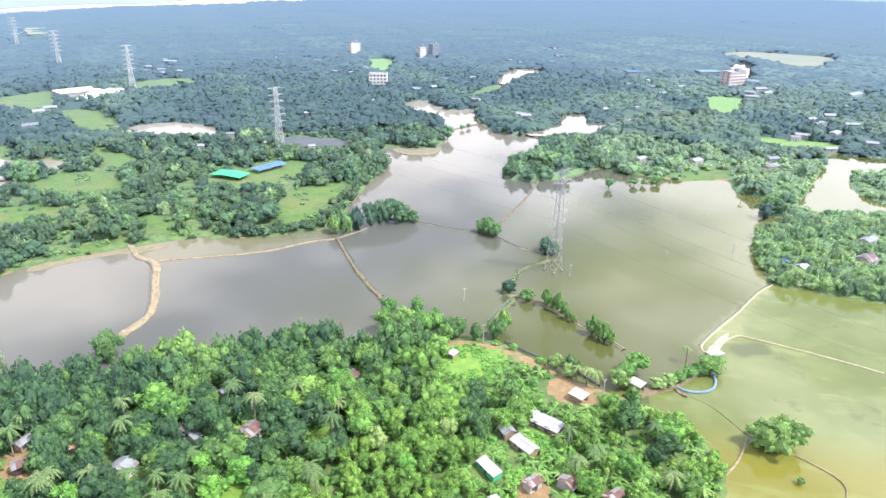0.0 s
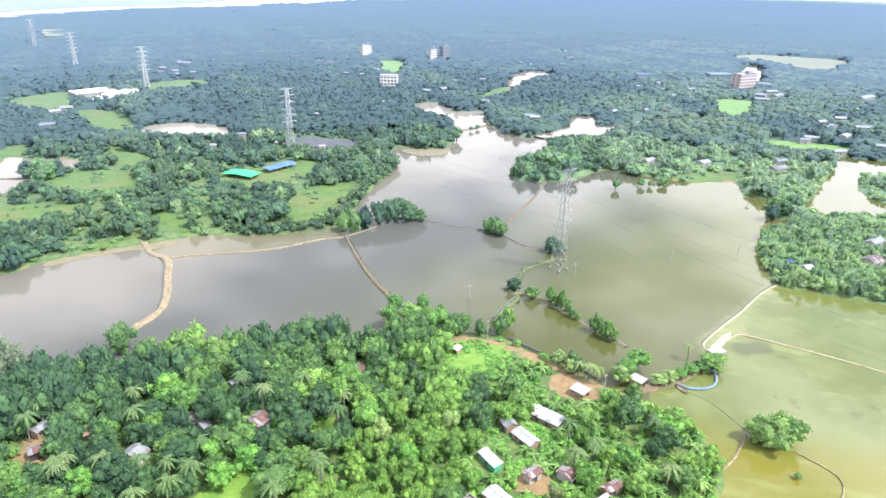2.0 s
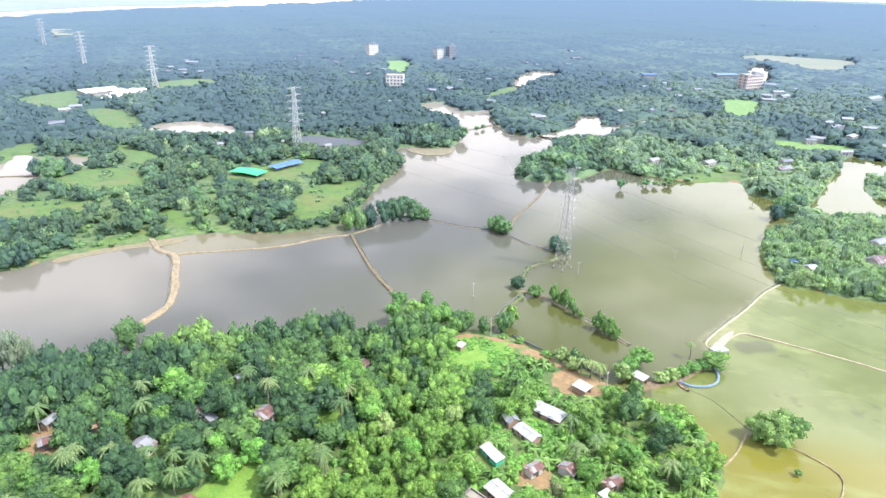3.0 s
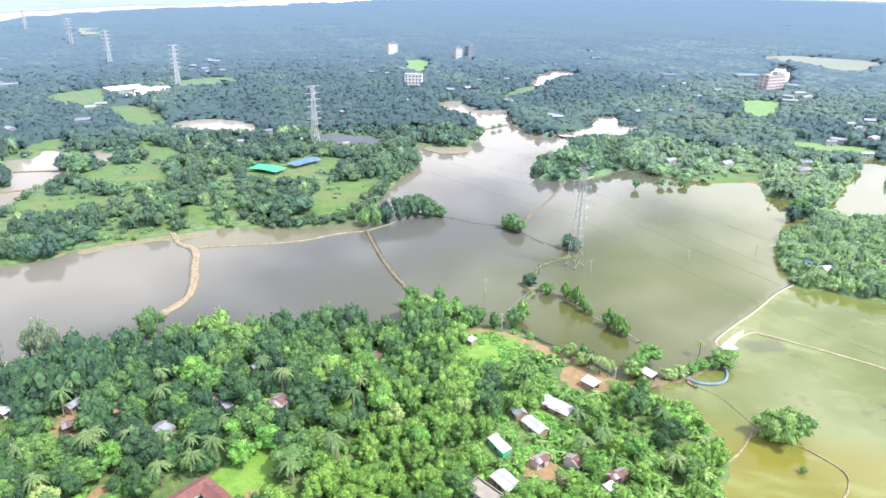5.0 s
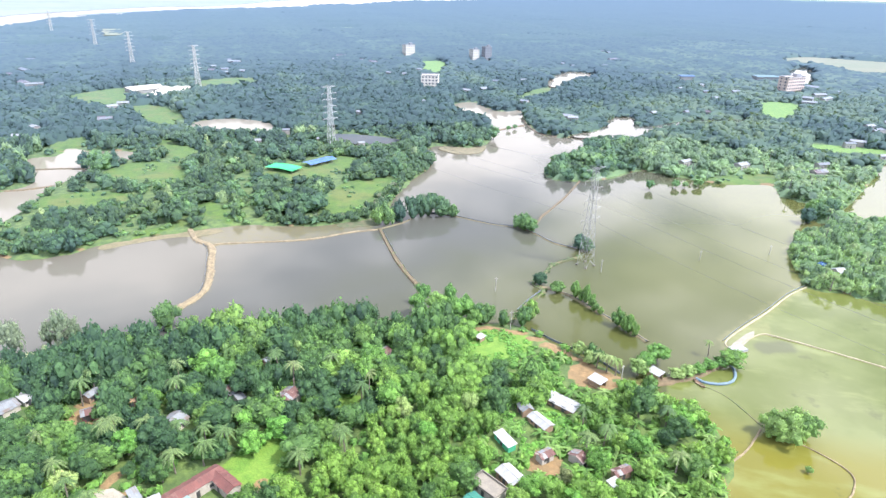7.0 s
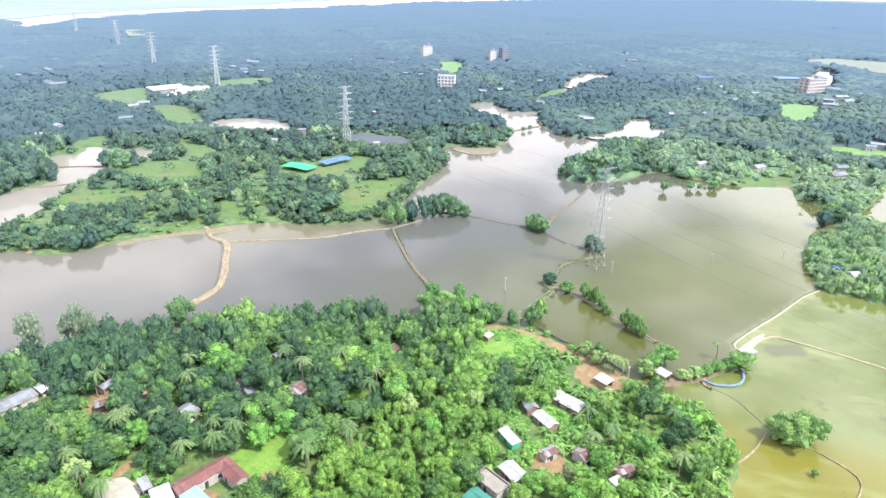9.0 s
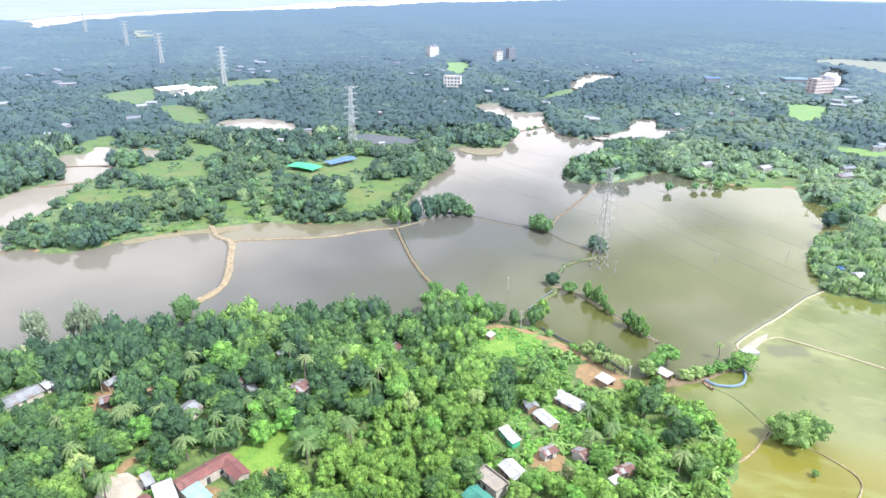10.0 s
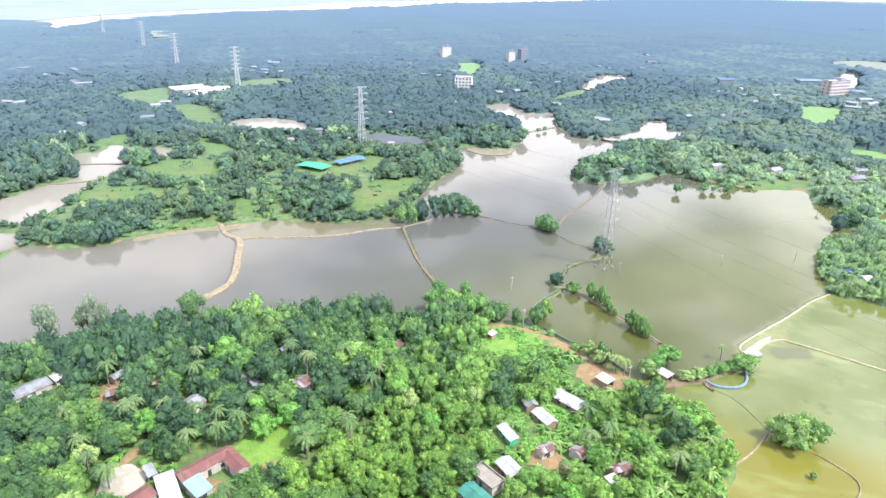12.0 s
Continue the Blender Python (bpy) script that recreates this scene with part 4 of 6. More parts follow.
house("long_house", "long pale tin-roofed house among palms", -141.0, 90.5, 10.4, 6.0, 75, 1.9, M_GREYTIN, M_PLASTER, pitch=0.3)
house("village_hut", "white-roofed annexe of the long house", -138.6, 97.5, 3.0, 4.6, 75, 1.9, M_TIN, M_PLASTER, "mono", 0.1)
house("courtyard_house", "long red tin-roofed wing round a yard", -74.4, 82.9, 13.6, 4.2, 66, 2.9, M_REDROOF, M_PLASTER, pitch=0.35, windows=4)
house("courtyard_house", "short red tin-roofed wing with white posts", -68.6, 86.2, 8.6, 4.0, -24, 2.8, M_REDROOF, M_PLASTER, pitch=0.35)
house("courtyard_house", "light blue tin-roofed house at the yard", -71.3, 76.6, 4.2, 6.2, 70, 2.5, M_LIGHTBLUE, M_PLASTER, "mono", 0.08)
house("courtyard_house", "large white flat roof joined to the red wing", -76.6, 73.2, 4.4, 11.0, 53, 2.7, M_TIN, M_PLASTER, "mono", 0.05)
house("courtyard_house", "red tin roof beside the white one", -81.0, 69.5, 5.4, 4.9, 73, 2.7, M_REDROOF, M_PLASTER, pitch=0.35)
house("village_hut", "small white-roofed store behind the courtyard house", -85.3, 76.8, 2.2, 4.2, 60, 2.3, M_TIN, M_PLASTER, "mono", 0.1)
house("village_hut", "small blue box hut on the island", 94.8, 266.0, 2.8, 2.8, 48, 2.4, M_BLUETARP, M_BLUETARP, "flat")
house("village_house", "white tin-roofed house among palms", 99.8, 261.2, 4.6, 5.0, 36, 2.4, M_TIN, M_PLASTER, pitch=0.4)
house("village_house", "rusty red-roofed house among trees", 129.6, 276.8, 8.0, 6.7, 42, 2.6, M_RUST, M_PLASTER, pitch=0.45)
house("village_house", "grey tin-roofed house among trees", 139.1, 300.4, 9.6, 5.0, 45, 2.6, M_GREYTIN, M_PLASTER, pitch=0.4)
house("village_house", "white house at the edge of the palms", 83.4, 420.9, 9, 6, 46, 3.2, M_TIN, M_PLASTER, pitch=0.3)
house("village_house", "long farmhouse with a rusty tin roof under palms", 127.0, 418.8, 10, 6.5, 34, 3.2, M_RUST, M_PLASTER, pitch=0.4)
house("village_house", "white-roofed house under palms", 48.9, 416.1, 9, 5, 49, 3.2, M_TIN, M_PLASTER, pitch=0.35)
house("village_house", "grey-roofed house under palms", 133.7, 439.0, 9, 5, 29, 3.2, M_GREYTIN, M_PLASTER, pitch=0.35)
house("village_house", "white shore house by the pond", 181.9, 481.1, 10, 5, 20, 2.6, M_TIN, M_PLASTER, pitch=0.3)

# ---- far houses and large buildings ----
FAR_HOMES = [(-487, 682, 9, 7), (-460, 667, 10, 7), (-504, 746, 16, 7), (-433, 663, 7, 6), (-350, 816, 10, 6), (-326, 807, 13, 7), (-270, 718, 8, 5), (-251, 716, 8, 5), (-151, 630, 9, 7), (-137, 647, 10, 7), (-136, 704, 8, 5), (-85, 590, 9, 7), (-38, 534, 10, 7), (-69, 878, 6, 5), (-43, 1091, 9, 6), (-21, 980, 16, 7), (84, 765, 8, 6), (91, 681, 8, 5), (31, 578, 7, 5)]
FAR_HOMES_B = [(59, 593, 6, 5), (77, 601, 7, 5), (202, 800, 18, 8), (182, 717, 12, 7), (199, 744, 14, 7), (220, 768, 9, 7), (223, 607, 10, 7), (167, 509, 8, 5), (430, 1299, 14, 7), (-662, 574, 16, 8), (-584, 503, 20, 9), (-729, 644, 12, 7), (-164, 388, 5, 4), (-196, 389, 4, 4), (-405, 349, 9, 6), (-412, 433, 9, 6), (-414, 448, 10, 6), (-385, 391, 7, 5), (-210, 487, 9, 5), (-175, 555, 7, 5)]
FAR_HOMES_C = [(201, 585, 9, 6), (203, 570, 18, 6), (203, 534, 15, 6), (228, 571, 12, 6), (254, 658, 9, 6), (200, 720, 18, 6), (179, 689, 15, 6), (174, 518, 12, 6), (217, 504, 9, 6), (-724, 554, 18, 6), (-650, 526, 15, 6), (-642, 541, 12, 6), (-651, 569, 9, 6), (-566, 498, 18, 6), (-540, 393, 15, 6), (-526, 396, 12, 6), (-392, 324, 9, 6), (-374, 269, 9, 5), (-380, 390, 15, 6), (-443, 644, 12, 6), (-470, 726, 9, 6), (288, 737, 24, 9)]
FAR_HOMES_D = [(-490, 733, 16, 8), (-470, 655, 8, 6), (-393, 852, 14, 6), (-386, 813, 10, 6), (-352, 836, 8, 5), (-245, 760, 7, 5), (-31, 1070, 12, 8), (-12, 975, 14, 6), (-29, 900, 10, 5), (-85, 895, 8, 6), (-148, 893, 12, 5), (-109, 723, 8, 5), (-232, 404, 8, 5), (-234, 369, 7, 5), (116, 732, 9, 6), (-34, 530, 9, 6), (86, 720, 8, 5), (61, 733, 8, 4)]
rng = random.Random(5)
for x, y, l, w in FAR_HOMES + FAR_HOMES_B + FAR_HOMES_C + FAR_HOMES_D:
    r = rng.random()
    rm, words = (M_TIN, "white tin-roofed") if r < 0.68 else (M_GREYTIN, "grey tin-roofed") if r < 0.85 else (M_RUST, "rusty-roofed")
    house("far_house", "distant " + words + " house among trees", x, y, l, w, rng.uniform(-30, 60), 3.4, rm, M_PLASTER, "gable", 0.35, 1, 2, "distant houses", ribs=False)


def block_building(name, label, x, y, length, width, ang, storeys, wall_mat, bays, stair=True):
    top = empty(name, pose(x, y, 0.9, 0, 0, ang), label, "building")
    L, W, hs = length / 2, width / 2, 3.3
    H = storeys * hs
    bm = bmesh.new()
    box(bm, -L, L, -W, W, -1, H)
    part("wall", bm, wall_mat, top)
    for s in range(storeys + 1):
        bm = bmesh.new()
        box(bm, -L - 0.5, L + 0.5, -W - 0.5, W + 0.5, s * hs + (-0.2 if s else -0.6), s * hs + 0.05)
        part("floor_slab", bm, wall_mat, top)
    for s in range(storeys):
        for b in range(bays):
            cx = -L + length * (b + 0.5) / bays
            for side in (-1, 1):
                bm = bmesh.new()
                yy = side * W
                box(bm, cx - length / bays * 0.22, cx + length / bays * 0.22, yy - 0.08, yy + 0.08, s * hs + 1.0, s * hs + 2.6)
                part("window", bm, M_GLASS, top)
        for side in (-1, 1):
            for b in range(max(2, bays // 3)):
                cy = -W + width * (b + 0.5) / max(2, bays // 3)
                bm = bmesh.new()
                box(bm, side * L - 0.08, side * L + 0.08, cy - 0.9, cy + 0.9, s * hs + 1.0, s * hs + 2.6)
                part("window", bm, M_GLASS, top)
    for a, b, c, d in ((-L, L, -W, -W + 0.25), (-L, L, W - 0.25, W), (-L, -L + 0.25, -W + 0.25, W - 0.25), (L - 0.25, L, -W + 0.25, W - 0.25)):
        bm = bmesh.new()
        box(bm, a, b, c, d, H + 0.05, H + 1.0)
        part("parapet", bm, M_PLASTER, top)
    if stair:
        bm = bmesh.new()
        box(bm, L * 0.2, L * 0.7, -W * 0.4, W * 0.5, H + 0.05, H + 3.2)
        part("stair_head", bm, M_PLASTER, top)
    HOUSES.append((x, y, length, width, radians(ang), H))


block_building("apartment_block", "white narrow apartment block above the trees", -206, 885, 10, 10, 48, 5, M_WHITE, 3)
block_building("apartment_block", "grey unfinished apartment block beside a white one", -190, 893, 11, 9, 48, 6, M_PLASTER, 3)
block_building("apartment_block", "white apartment block above distant trees", -310, 905, 15, 11, 50, 5, M_WHITE, 4)
block_building("school_building", "large pinkish building with rows of windows", 176, 770, 26, 12, 40, 5, M_PINK, 8)
block_building("office_building", "white two-storey building with dark window bands", -196, 648, 18, 11, 12, 4, M_WHITE, 5, False)


def big_shed(name, label, x, y, length, width, ang, h, roof_mat):
    top = empty(name, pose(x, y, 0.9, 0, 0, ang), label, "warehouse")
    L, W = length / 2, width / 2
    bm = bmesh.new()
    box(bm, -L + 0.5, L - 0.5, -W + 0.5, W - 0.5, -1, h)
    part("wall", bm, M_PLASTER, top)
    for k in range(3):
        bm = bmesh.new()
        y0 = -W + width * k / 3
        n = 12
        rows = []
        for i in range(n + 1):
            s = i / n
            z = h + 0.9 * math.sin(math.pi * s) + 0.1
            rows.append([bm.verts.new((xx, y0 + width / 3 * s, z)) for xx in (-L, L)] + [bm.verts.new((xx, y0 + width / 3 * s, z - 0.15)) for xx in (-L, L)])
        for a, b in zip(rows, rows[1:]):
            bm.faces.new((a[0], a[1], b[1], b[0]))
            bm.faces.new((a[2], b[2], b[3], a[3]))
            bm.faces.new((a[0], b[0], b[2], a[2]))
            bm.faces.new((a[1], a[3], b[3], b[1]))
        part("roof", bm, roof_mat, top)
    HOUSES.append((x, y, length, width, radians(ang), h + 2))


big_shed("warehouse", "low warehouse with white vaulted roofs", -450, 520, 34, 24, 60, 3.4, M_WHITE)
big_shed("warehouse", "long warehouse with a white vaulted roof", -416, 508, 58, 26, 108, 3.4, M_WHITE)
big_shed("warehouse", "hall with a pale blue-green roof among trees", 163, 848, 28, 14, 20, 6, M_LIGHTBLUE)
big_shed("warehouse", "hall with a bright blue roof among trees", 71, 812, 18, 10, 20, 6, M_BLUETARP)


def tarp_tent(name, label, x, y, length, width, ang, mat, bays):
    top = empty(name, pose(x, y, 0.9, 0, 0, ang), label, "shelter", "tarpaulin shelters")
    L, W = length / 2, width / 2
    for k in range(bays):
        bm = bmesh.new()
        x0, x1 = -L + length * k / bays + 0.15, -L + length * (k + 1) / bays - 0.15
        prev = None
        for i in range(9):
            s = i / 8
            yy = -W + width * s
            z = 2.0 + 0.7 * (1 - abs(2 * s - 1)) + 0.06 * math.sin(9 * s + k)
            cur = [bm.verts.new((x0, yy, z)), bm.verts.new((x1, yy, z + 0.05)), bm.verts.new((x1, yy, z)), bm.verts.new((x0, yy, z - 0.05))]
            if prev:
                for j in range(4):
                    bm.faces.new((prev[j], prev[(j + 1) % 4], cur[(j + 1) % 4], cur[j]))
            else:
                bm.faces.new(cur)
            prev = cur
        bm.faces.new(prev[::-1])
        part("canopy", bm, mat, top)
        for sx in (x0, x1):
            for sy in (-W, W):
                bm = bmesh.new()
                bar(bm, (sx, sy, -0.9), (sx, sy, 2.0), 0.06, 5)
                part("post", bm, M_WOOD, top)
    HOUSES.append((x, y, length, width, radians(ang), 3))


tarp_tent("tarpaulin_shelter", "shelter under a bright green tarpaulin in a field", -185.6, 320.2, 10.6, 20, 83, M_GREENTARP, 1)
tarp_tent("tarpaulin_shelter", "row of shelters under faded blue tarpaulins", -171.9, 340.7, 21, 9, 65, M_BLUETARP, 5)


# ---- trees ----
ICO = bmesh.new()
bmesh.ops.create_icosphere(ICO, subdivisions=1, radius=1.0)
ICO_V = np.array([v.co[:] for v in ICO.verts])
ICO_F = np.array([[v.index for v in f.verts] for f in ICO.faces])
ICO.free()
ICO = bmesh.new()
bmesh.ops.create_icosphere(ICO, subdivisions=2, radius=1.0)
ICO2_V = np.array([v.co[:] for v in ICO.verts])
ICO2_F = np.array([[v.index for v in f.verts] for f in ICO.faces])
ICO.free()


def crown_arrays(seed, lobes, leaves, leaf, fine_core=False, airy=0.0, wild=0.55):
    """A crown one metre wide and tall, base at 0: leafy lobes round darker cores. Triangles and leaf blades."""
    rng = np.random.default_rng(seed)
    cen = rng.normal(0, 1, (lobes, 3))
    cen /= np.linalg.norm(cen, axis=1)[:, None]
    cen[:, 2] = np.where(rng.random(lobes) < 0.75, np.abs(cen[:, 2]), cen[:, 2] * 0.7)
    cen *= rng.uniform(0.2, 0.37, (lobes, 1))
    cen[:, 2] = cen[:, 2] * 1.05 + 0.45
    cen[0] = (0, 0, 0.45)
    small = 1.35 / math.sqrt(lobes + 2)
    rad = rng.uniform(0.36, 0.62, lobes) * small
    rad[0] = 0.31
    vs, fs, n = [], [], 0
    bv, bf = (ICO2_V, ICO2_F) if fine_core else (ICO_V, ICO_F)
    for c, r in zip(cen, rad):
        v = bv * (r * 0.86 * (1 - airy)) * (1 + rng.normal(0, 0.13, (len(bv), 1))) + c
        vs.append(v)
        fs.append(bf + n)
        n += len(v)
    k = rng.choice(lobes, leaves, p=rad ** 2 / (rad ** 2).sum())
    d = rng.normal(0, 1, (leaves, 3))
    d[:, 2] = np.abs(d[:, 2]) * 1.1 - 0.35
    d /= np.linalg.norm(d, axis=1)[:, None]
    p = cen[k] + d * (rad[k] * rng.uniform(0.78, 1.24, leaves))[:, None]
    nrm = d + rng.normal(0, wild, (leaves, 3))
    nrm /= np.linalg.norm(nrm, axis=1)[:, None]
    u = np.cross(nrm, rng.normal(0, 1, (leaves, 3)))
    u /= np.linalg.norm(u, axis=1)[:, None]
    w = np.cross(nrm, u)
    s = leaf * rng.uniform(0.6, 1.35, (leaves, 1))
    quad = np.stack((p - u * s, p + w * s * 0.55 - nrm * s * 0.15, p + u * s, p - w * s * 0.55 - nrm * s * 0.15), 1).reshape(-1, 3)
    q = np.arange(leaves)[:, None] * 4 + n
    vs.append(quad)
    fs.append(np.concatenate((q + [0, 1, 2], q + [0, 2, 3])))
    V, F = np.concatenate(vs), np.concatenate(fs)
    V[:, :2] /= np.abs(V[:, :2]).max(0) * 2
    V[:, 2] = (V[:, 2] - V[:, 2].min()) / (V[:, 2].max() - V[:, 2].min())
    return V, F


def trunk_mesh(seed):
    """Tapered trunk one metre tall with limbs spreading into the crown."""
    rng = random.Random(seed)
    bm = bmesh.new()
    pts = [Vector((0, 0, -0.08)), Vector((rng.uniform(-.02, .02), rng.uniform(-.02, .02), 0.22)), Vector((rng.uniform(-.04, .04), rng.uniform(-.04, .04), 0.45))]
    bar(bm, pts[0], pts[1], (0.030, 0.022), 6)
    bar(bm, pts[1], pts[2], (0.022, 0.017), 6)
    for i in range(4):
        a = i * math.pi / 2 + rng.uniform(-.4, .4)
        bar(bm, pts[2], pts[2] + Vector((0.22 * math.cos(a), 0.22 * math.sin(a), rng.uniform(0.15, 0.32))), (0.014, 0.006), 5)
    bar(bm, pts[2], pts[2] + Vector((0, 0, 0.35)), (0.015, 0.006), 5)
    me = bpy.data.meshes.new("trunk")
    bm.to_mesh(me)
    bm.free()
    me.materials.append(M_BARK)
    return me


TRUNKS = [trunk_mesh(i) for i in range(4)]
NEAR_CROWNS = [crown_arrays(10 + i, 25, 980, 0.032, wild=0.85) for i in range(8)]
WOOD_CROWNS = [crown_arrays(30 + i, 16, 440, 0.046, wild=0.85) for i in range(6)]
AIRY_CROWNS = [crown_arrays(40 + i, 26, 900, 0.030, False, 0.3, 0.9) for i in range(3)]
MID_CROWNS = [crown_arrays(60 + i, 9, 135, 0.068, wild=0.75) for i in range(6)]
SMALL_CROWNS = [crown_arrays(110 + i, 7, 85, 0.1, wild=0.8) for i in range(5)]
FAR_CROWNS = [crown_arrays(80 + i, 3, 9, 0.15, wild=0.5) for i in range(6)]
DOME_CROWNS = [crown_arrays(70 + i, 2, 1, 0.04) for i in range(6)]
TINY_CROWNS = [crown_arrays(90 + i, 1, 18, 0.2, wild=0.3) for i in range(5)]
CROWN_MESHES = {}
for key, arrays, mats in (("near", NEAR_CROWNS, (M_LEAF, M_LIGHT, M_PALE, M_GROVE, M_DEEP, M_LUSH, M_DRY, M_WILLOW, M_BLOSSOM)), ("airy", AIRY_CROWNS, (M_AIRY,))):
    for i, (V, F) in enumerate(arrays):
        for m in mats:
            CROWN_MESHES[key, i, m.name] = from_arrays("crown", V, F, m)


def tree(x, y, h, w, rng, label, group, leaf=None, key="near", z=0.6, low=None):
    top = empty("tree", pose(x, y, z, 0, 0, rng.uniform(0, 360)), label, "tree", group)
    t = new("trunk", rng.choice(TRUNKS))
    t.parent, t.scale = top, (h * 1.05, h * 1.05, h)
    variants = sorted(i for k, i, n in CROWN_MESHES if k == key and n == (leaf or M_LEAF).name)
    c = new("crown", CROWN_MESHES[key, rng.choice(variants), (leaf or M_LEAF).name])
    low = low if low is not None else 0.1 if key == "near" else 0.18
    c.parent, c.location, c.scale = top, (0, 0, h * low), (w, w * rng.uniform(0.88, 1.1), h * (1 - low))
    return top


def frond_crown(seed, count, length, width, droop, segs=5, leaflets=True):
    rng = np.random.default_rng(seed)
    vs, fs = [], []
    for i in range(count):
        a = i * 2.399 + rng.normal(0, 0.15)
        up = rng.uniform(0.1, 1.1)
        L = length * rng.uniform(0.8, 1.1)
        pts = []
        for s in np.linspace(0, 1, segs + 1):
            r = L * (s * math.cos(up * (1 - s)))
            pts.append(np.array((math.cos(a) * r, math.sin(a) * r, L * (math.sin(up) * s - droop * s * s))))
        side = np.array((-math.sin(a), math.cos(a), 0.0))
        if leaflets:
            for j in range(segs):
                for half in np.linspace(0, 1, 3)[:2]:
                    p = pts[j] * (1 - half) + pts[j + 1] * half
                    s = (j + half) / segs
                    wl = width * math.sin(math.pi * (0.12 + 0.83 * s))
                    fwd = (pts[j + 1] - pts[j]) * 0.62
                    for sg in (-1, 1):
                        tip = p + side * sg * wl + fwd * 0.9 - np.array((0, 0, wl * 0.45))
                        n = len(vs)
                        vs += [p - fwd * 0.25, p + fwd * 0.65, tip]
                        fs.append((n, n + 1, n + 2))
        else:
            n = len(vs)
            for j, p in enumerate(pts):
                wl = width * math.sin(math.pi * (0.1 + 0.85 * j / segs))
                vs += [p - side * wl - np.array((0, 0, wl * .3)), p, p + side * wl - np.array((0, 0, wl * .3))]
            for j in range(segs):
                b = n + 3 * j
                fs += [(b, b + 1, b + 4, b + 3), (b + 1, b + 2, b + 5, b + 4)]
    return np.array(vs), fs


PALM_CROWNS = [from_arrays("crown", *frond_crown(i, 19, 3.1, 0.5, 1.05, 6), M_PALM) for i in range(3)]
M_PALEPALM = leaf_material("pale_palm_fronds", [(0.0, (0.20, 0.32, 0.07)), (1.0, (0.32, 0.42, 0.14))], 0.4)
PALE_PALMS = [from_arrays("crown", *frond_crown(40 + i, 19, 3.1, 0.5, 1.05, 6), M_PALEPALM) for i in range(3)]
BANANA_CROWNS = [from_arrays("leaves", *frond_crown(20 + i, 10, 2.3, 0.27, 0.8, 5, False), M_BANANA) for i in range(3)]


def palm(x, y, h, w, rng, label, group="coconut palms", z=0.6, crowns=PALM_CROWNS):
    top = empty("palm_tree", pose(x, y, z, 0, 0, rng.uniform(0, 360)), label, "palm tree", group)
    bm = bmesh.new()
    lean, p = rng.uniform(0, 0.12), Vector((0, 0, -0.4))
    for i in range(5):
        q = Vector((lean * h * ((i + 1) / 5) ** 2, 0, h * 0.82 * (i + 1) / 5))
        bar(bm, p, q, (0.22 - 0.02 * i, 0.2 - 0.02 * i), 7)
        p = q
    part("trunk", bm, M_BARK, top)
    c = new("crown", rng.choice(crowns))
    s = w / 6.9
    c.parent, c.location, c.scale = top, p, (s, s, s)
    return top


BANANA_STEM = bmesh.new()
bar(BANANA_STEM, (0, 0, -0.3), (0, 0, 1.4), (0.13, 0.09), 7)
BANANA_STEM_ME = bpy.data.meshes.new("stem")
BANANA_STEM.to_mesh(BANANA_STEM_ME)
BANANA_STEM.free()
BANANA_STEM_ME.materials.append(M_BANANA)


def banana(x, y, s, rng, z=0.85):
    top = empty("banana_plant", pose(x, y, z, 0, 0, rng.uniform(0, 360)), "banana plant with broad bright green leaves", "banana plant", "banana plants")
    st = new("stem", BANANA_STEM_ME)
    st.parent, st.scale = top, (s, s, s)
    c = new("leaves", rng.choice(BANANA_CROWNS))
    c.parent, c.location, c.scale = top, (0, 0, 1.35 * s), (s, s, s)


DIKE_ROW = [(-95, 259, 11, 8), (-99, 257, 9, 8), (-91, 264, 11, 8), (-86, 270, 12, 8), (-83, 273.5, 12.5, 8), (-80, 276.5, 12.5, 8.5), (-74, 278, 11, 8), (-68, 279, 6.5, 5), (-33, 274.5, 7.5, 8), (-30, 273, 8, 8), (-27, 271, 7, 7), (-15, 216.5, 5.5, 5), (-8, 212, 5, 5.5), (-16.2, 182.5, 8, 5.5), (-14.6, 188.2, 8, 5), (-28.7, 181.2, 7.5, 6.5), (-31.5, 180.4, 7, 6), (-4, 258, 7, 7.5), (-0.5, 256.5, 6, 6)]
NET_ROW = [(0, 209, 6, 5), (4, 205.5, 6.5, 5), (7.5, 200.3, 4, 4), (16, 192, 6, 5.5), (19.7, 188.6, 6, 5), (27.7, 173.3, 7, 7), (24.2, 168.3, 6.5, 6), (22.2, 164, 6, 6), (4, 168.7, 6, 5.5), (7.4, 164.5, 6, 5), (33.4, 166.1, 4, 5), (36.6, 168.3, 4.5, 5), (39.9, 170.6, 4, 5), (43.2, 173.5, 4.5, 5), (46.7, 176.4, 4.5, 5)]
BUSH_ROW = [(50, 177.4, 6, 8), (56.8, 146.5, 8, 8), (60, 145, 9, 9), (64.3, 147.3, 8, 7.5), (62.5, 149.6, 8.5, 7), (62.7, 134, 2, 2), (-83.3, 445, 11, 9), (-78.6, 478.5, 4, 4), (-74.6, 486, 4, 4), (26.8, 357.4, 6, 5), (41.4, 366.8, 5, 5), (54.4, 373.5, 5, 6), (46.6, 368.5, 4, 4)]
LEFT_ROW = [(-129, 143, 10, 9), (-119, 142, 7, 7), (-287, 284, 14, 13), (-285, 291, 12, 11), (-299, 286, 11, 9), (102.4, 326.8, 9, 9), (109.8, 334.4, 9, 9), (108.7, 343.7, 9, 9), (116.6, 346.3, 9, 8)]
AIRY_ROW = [(-151.6, 118.9, 13, 6), (-146.5, 118.9, 18, 8), (-148.6, 123.7, 12, 6), (-158, 112, 16, 8), (-143, 120.5, 12, 5.5)]
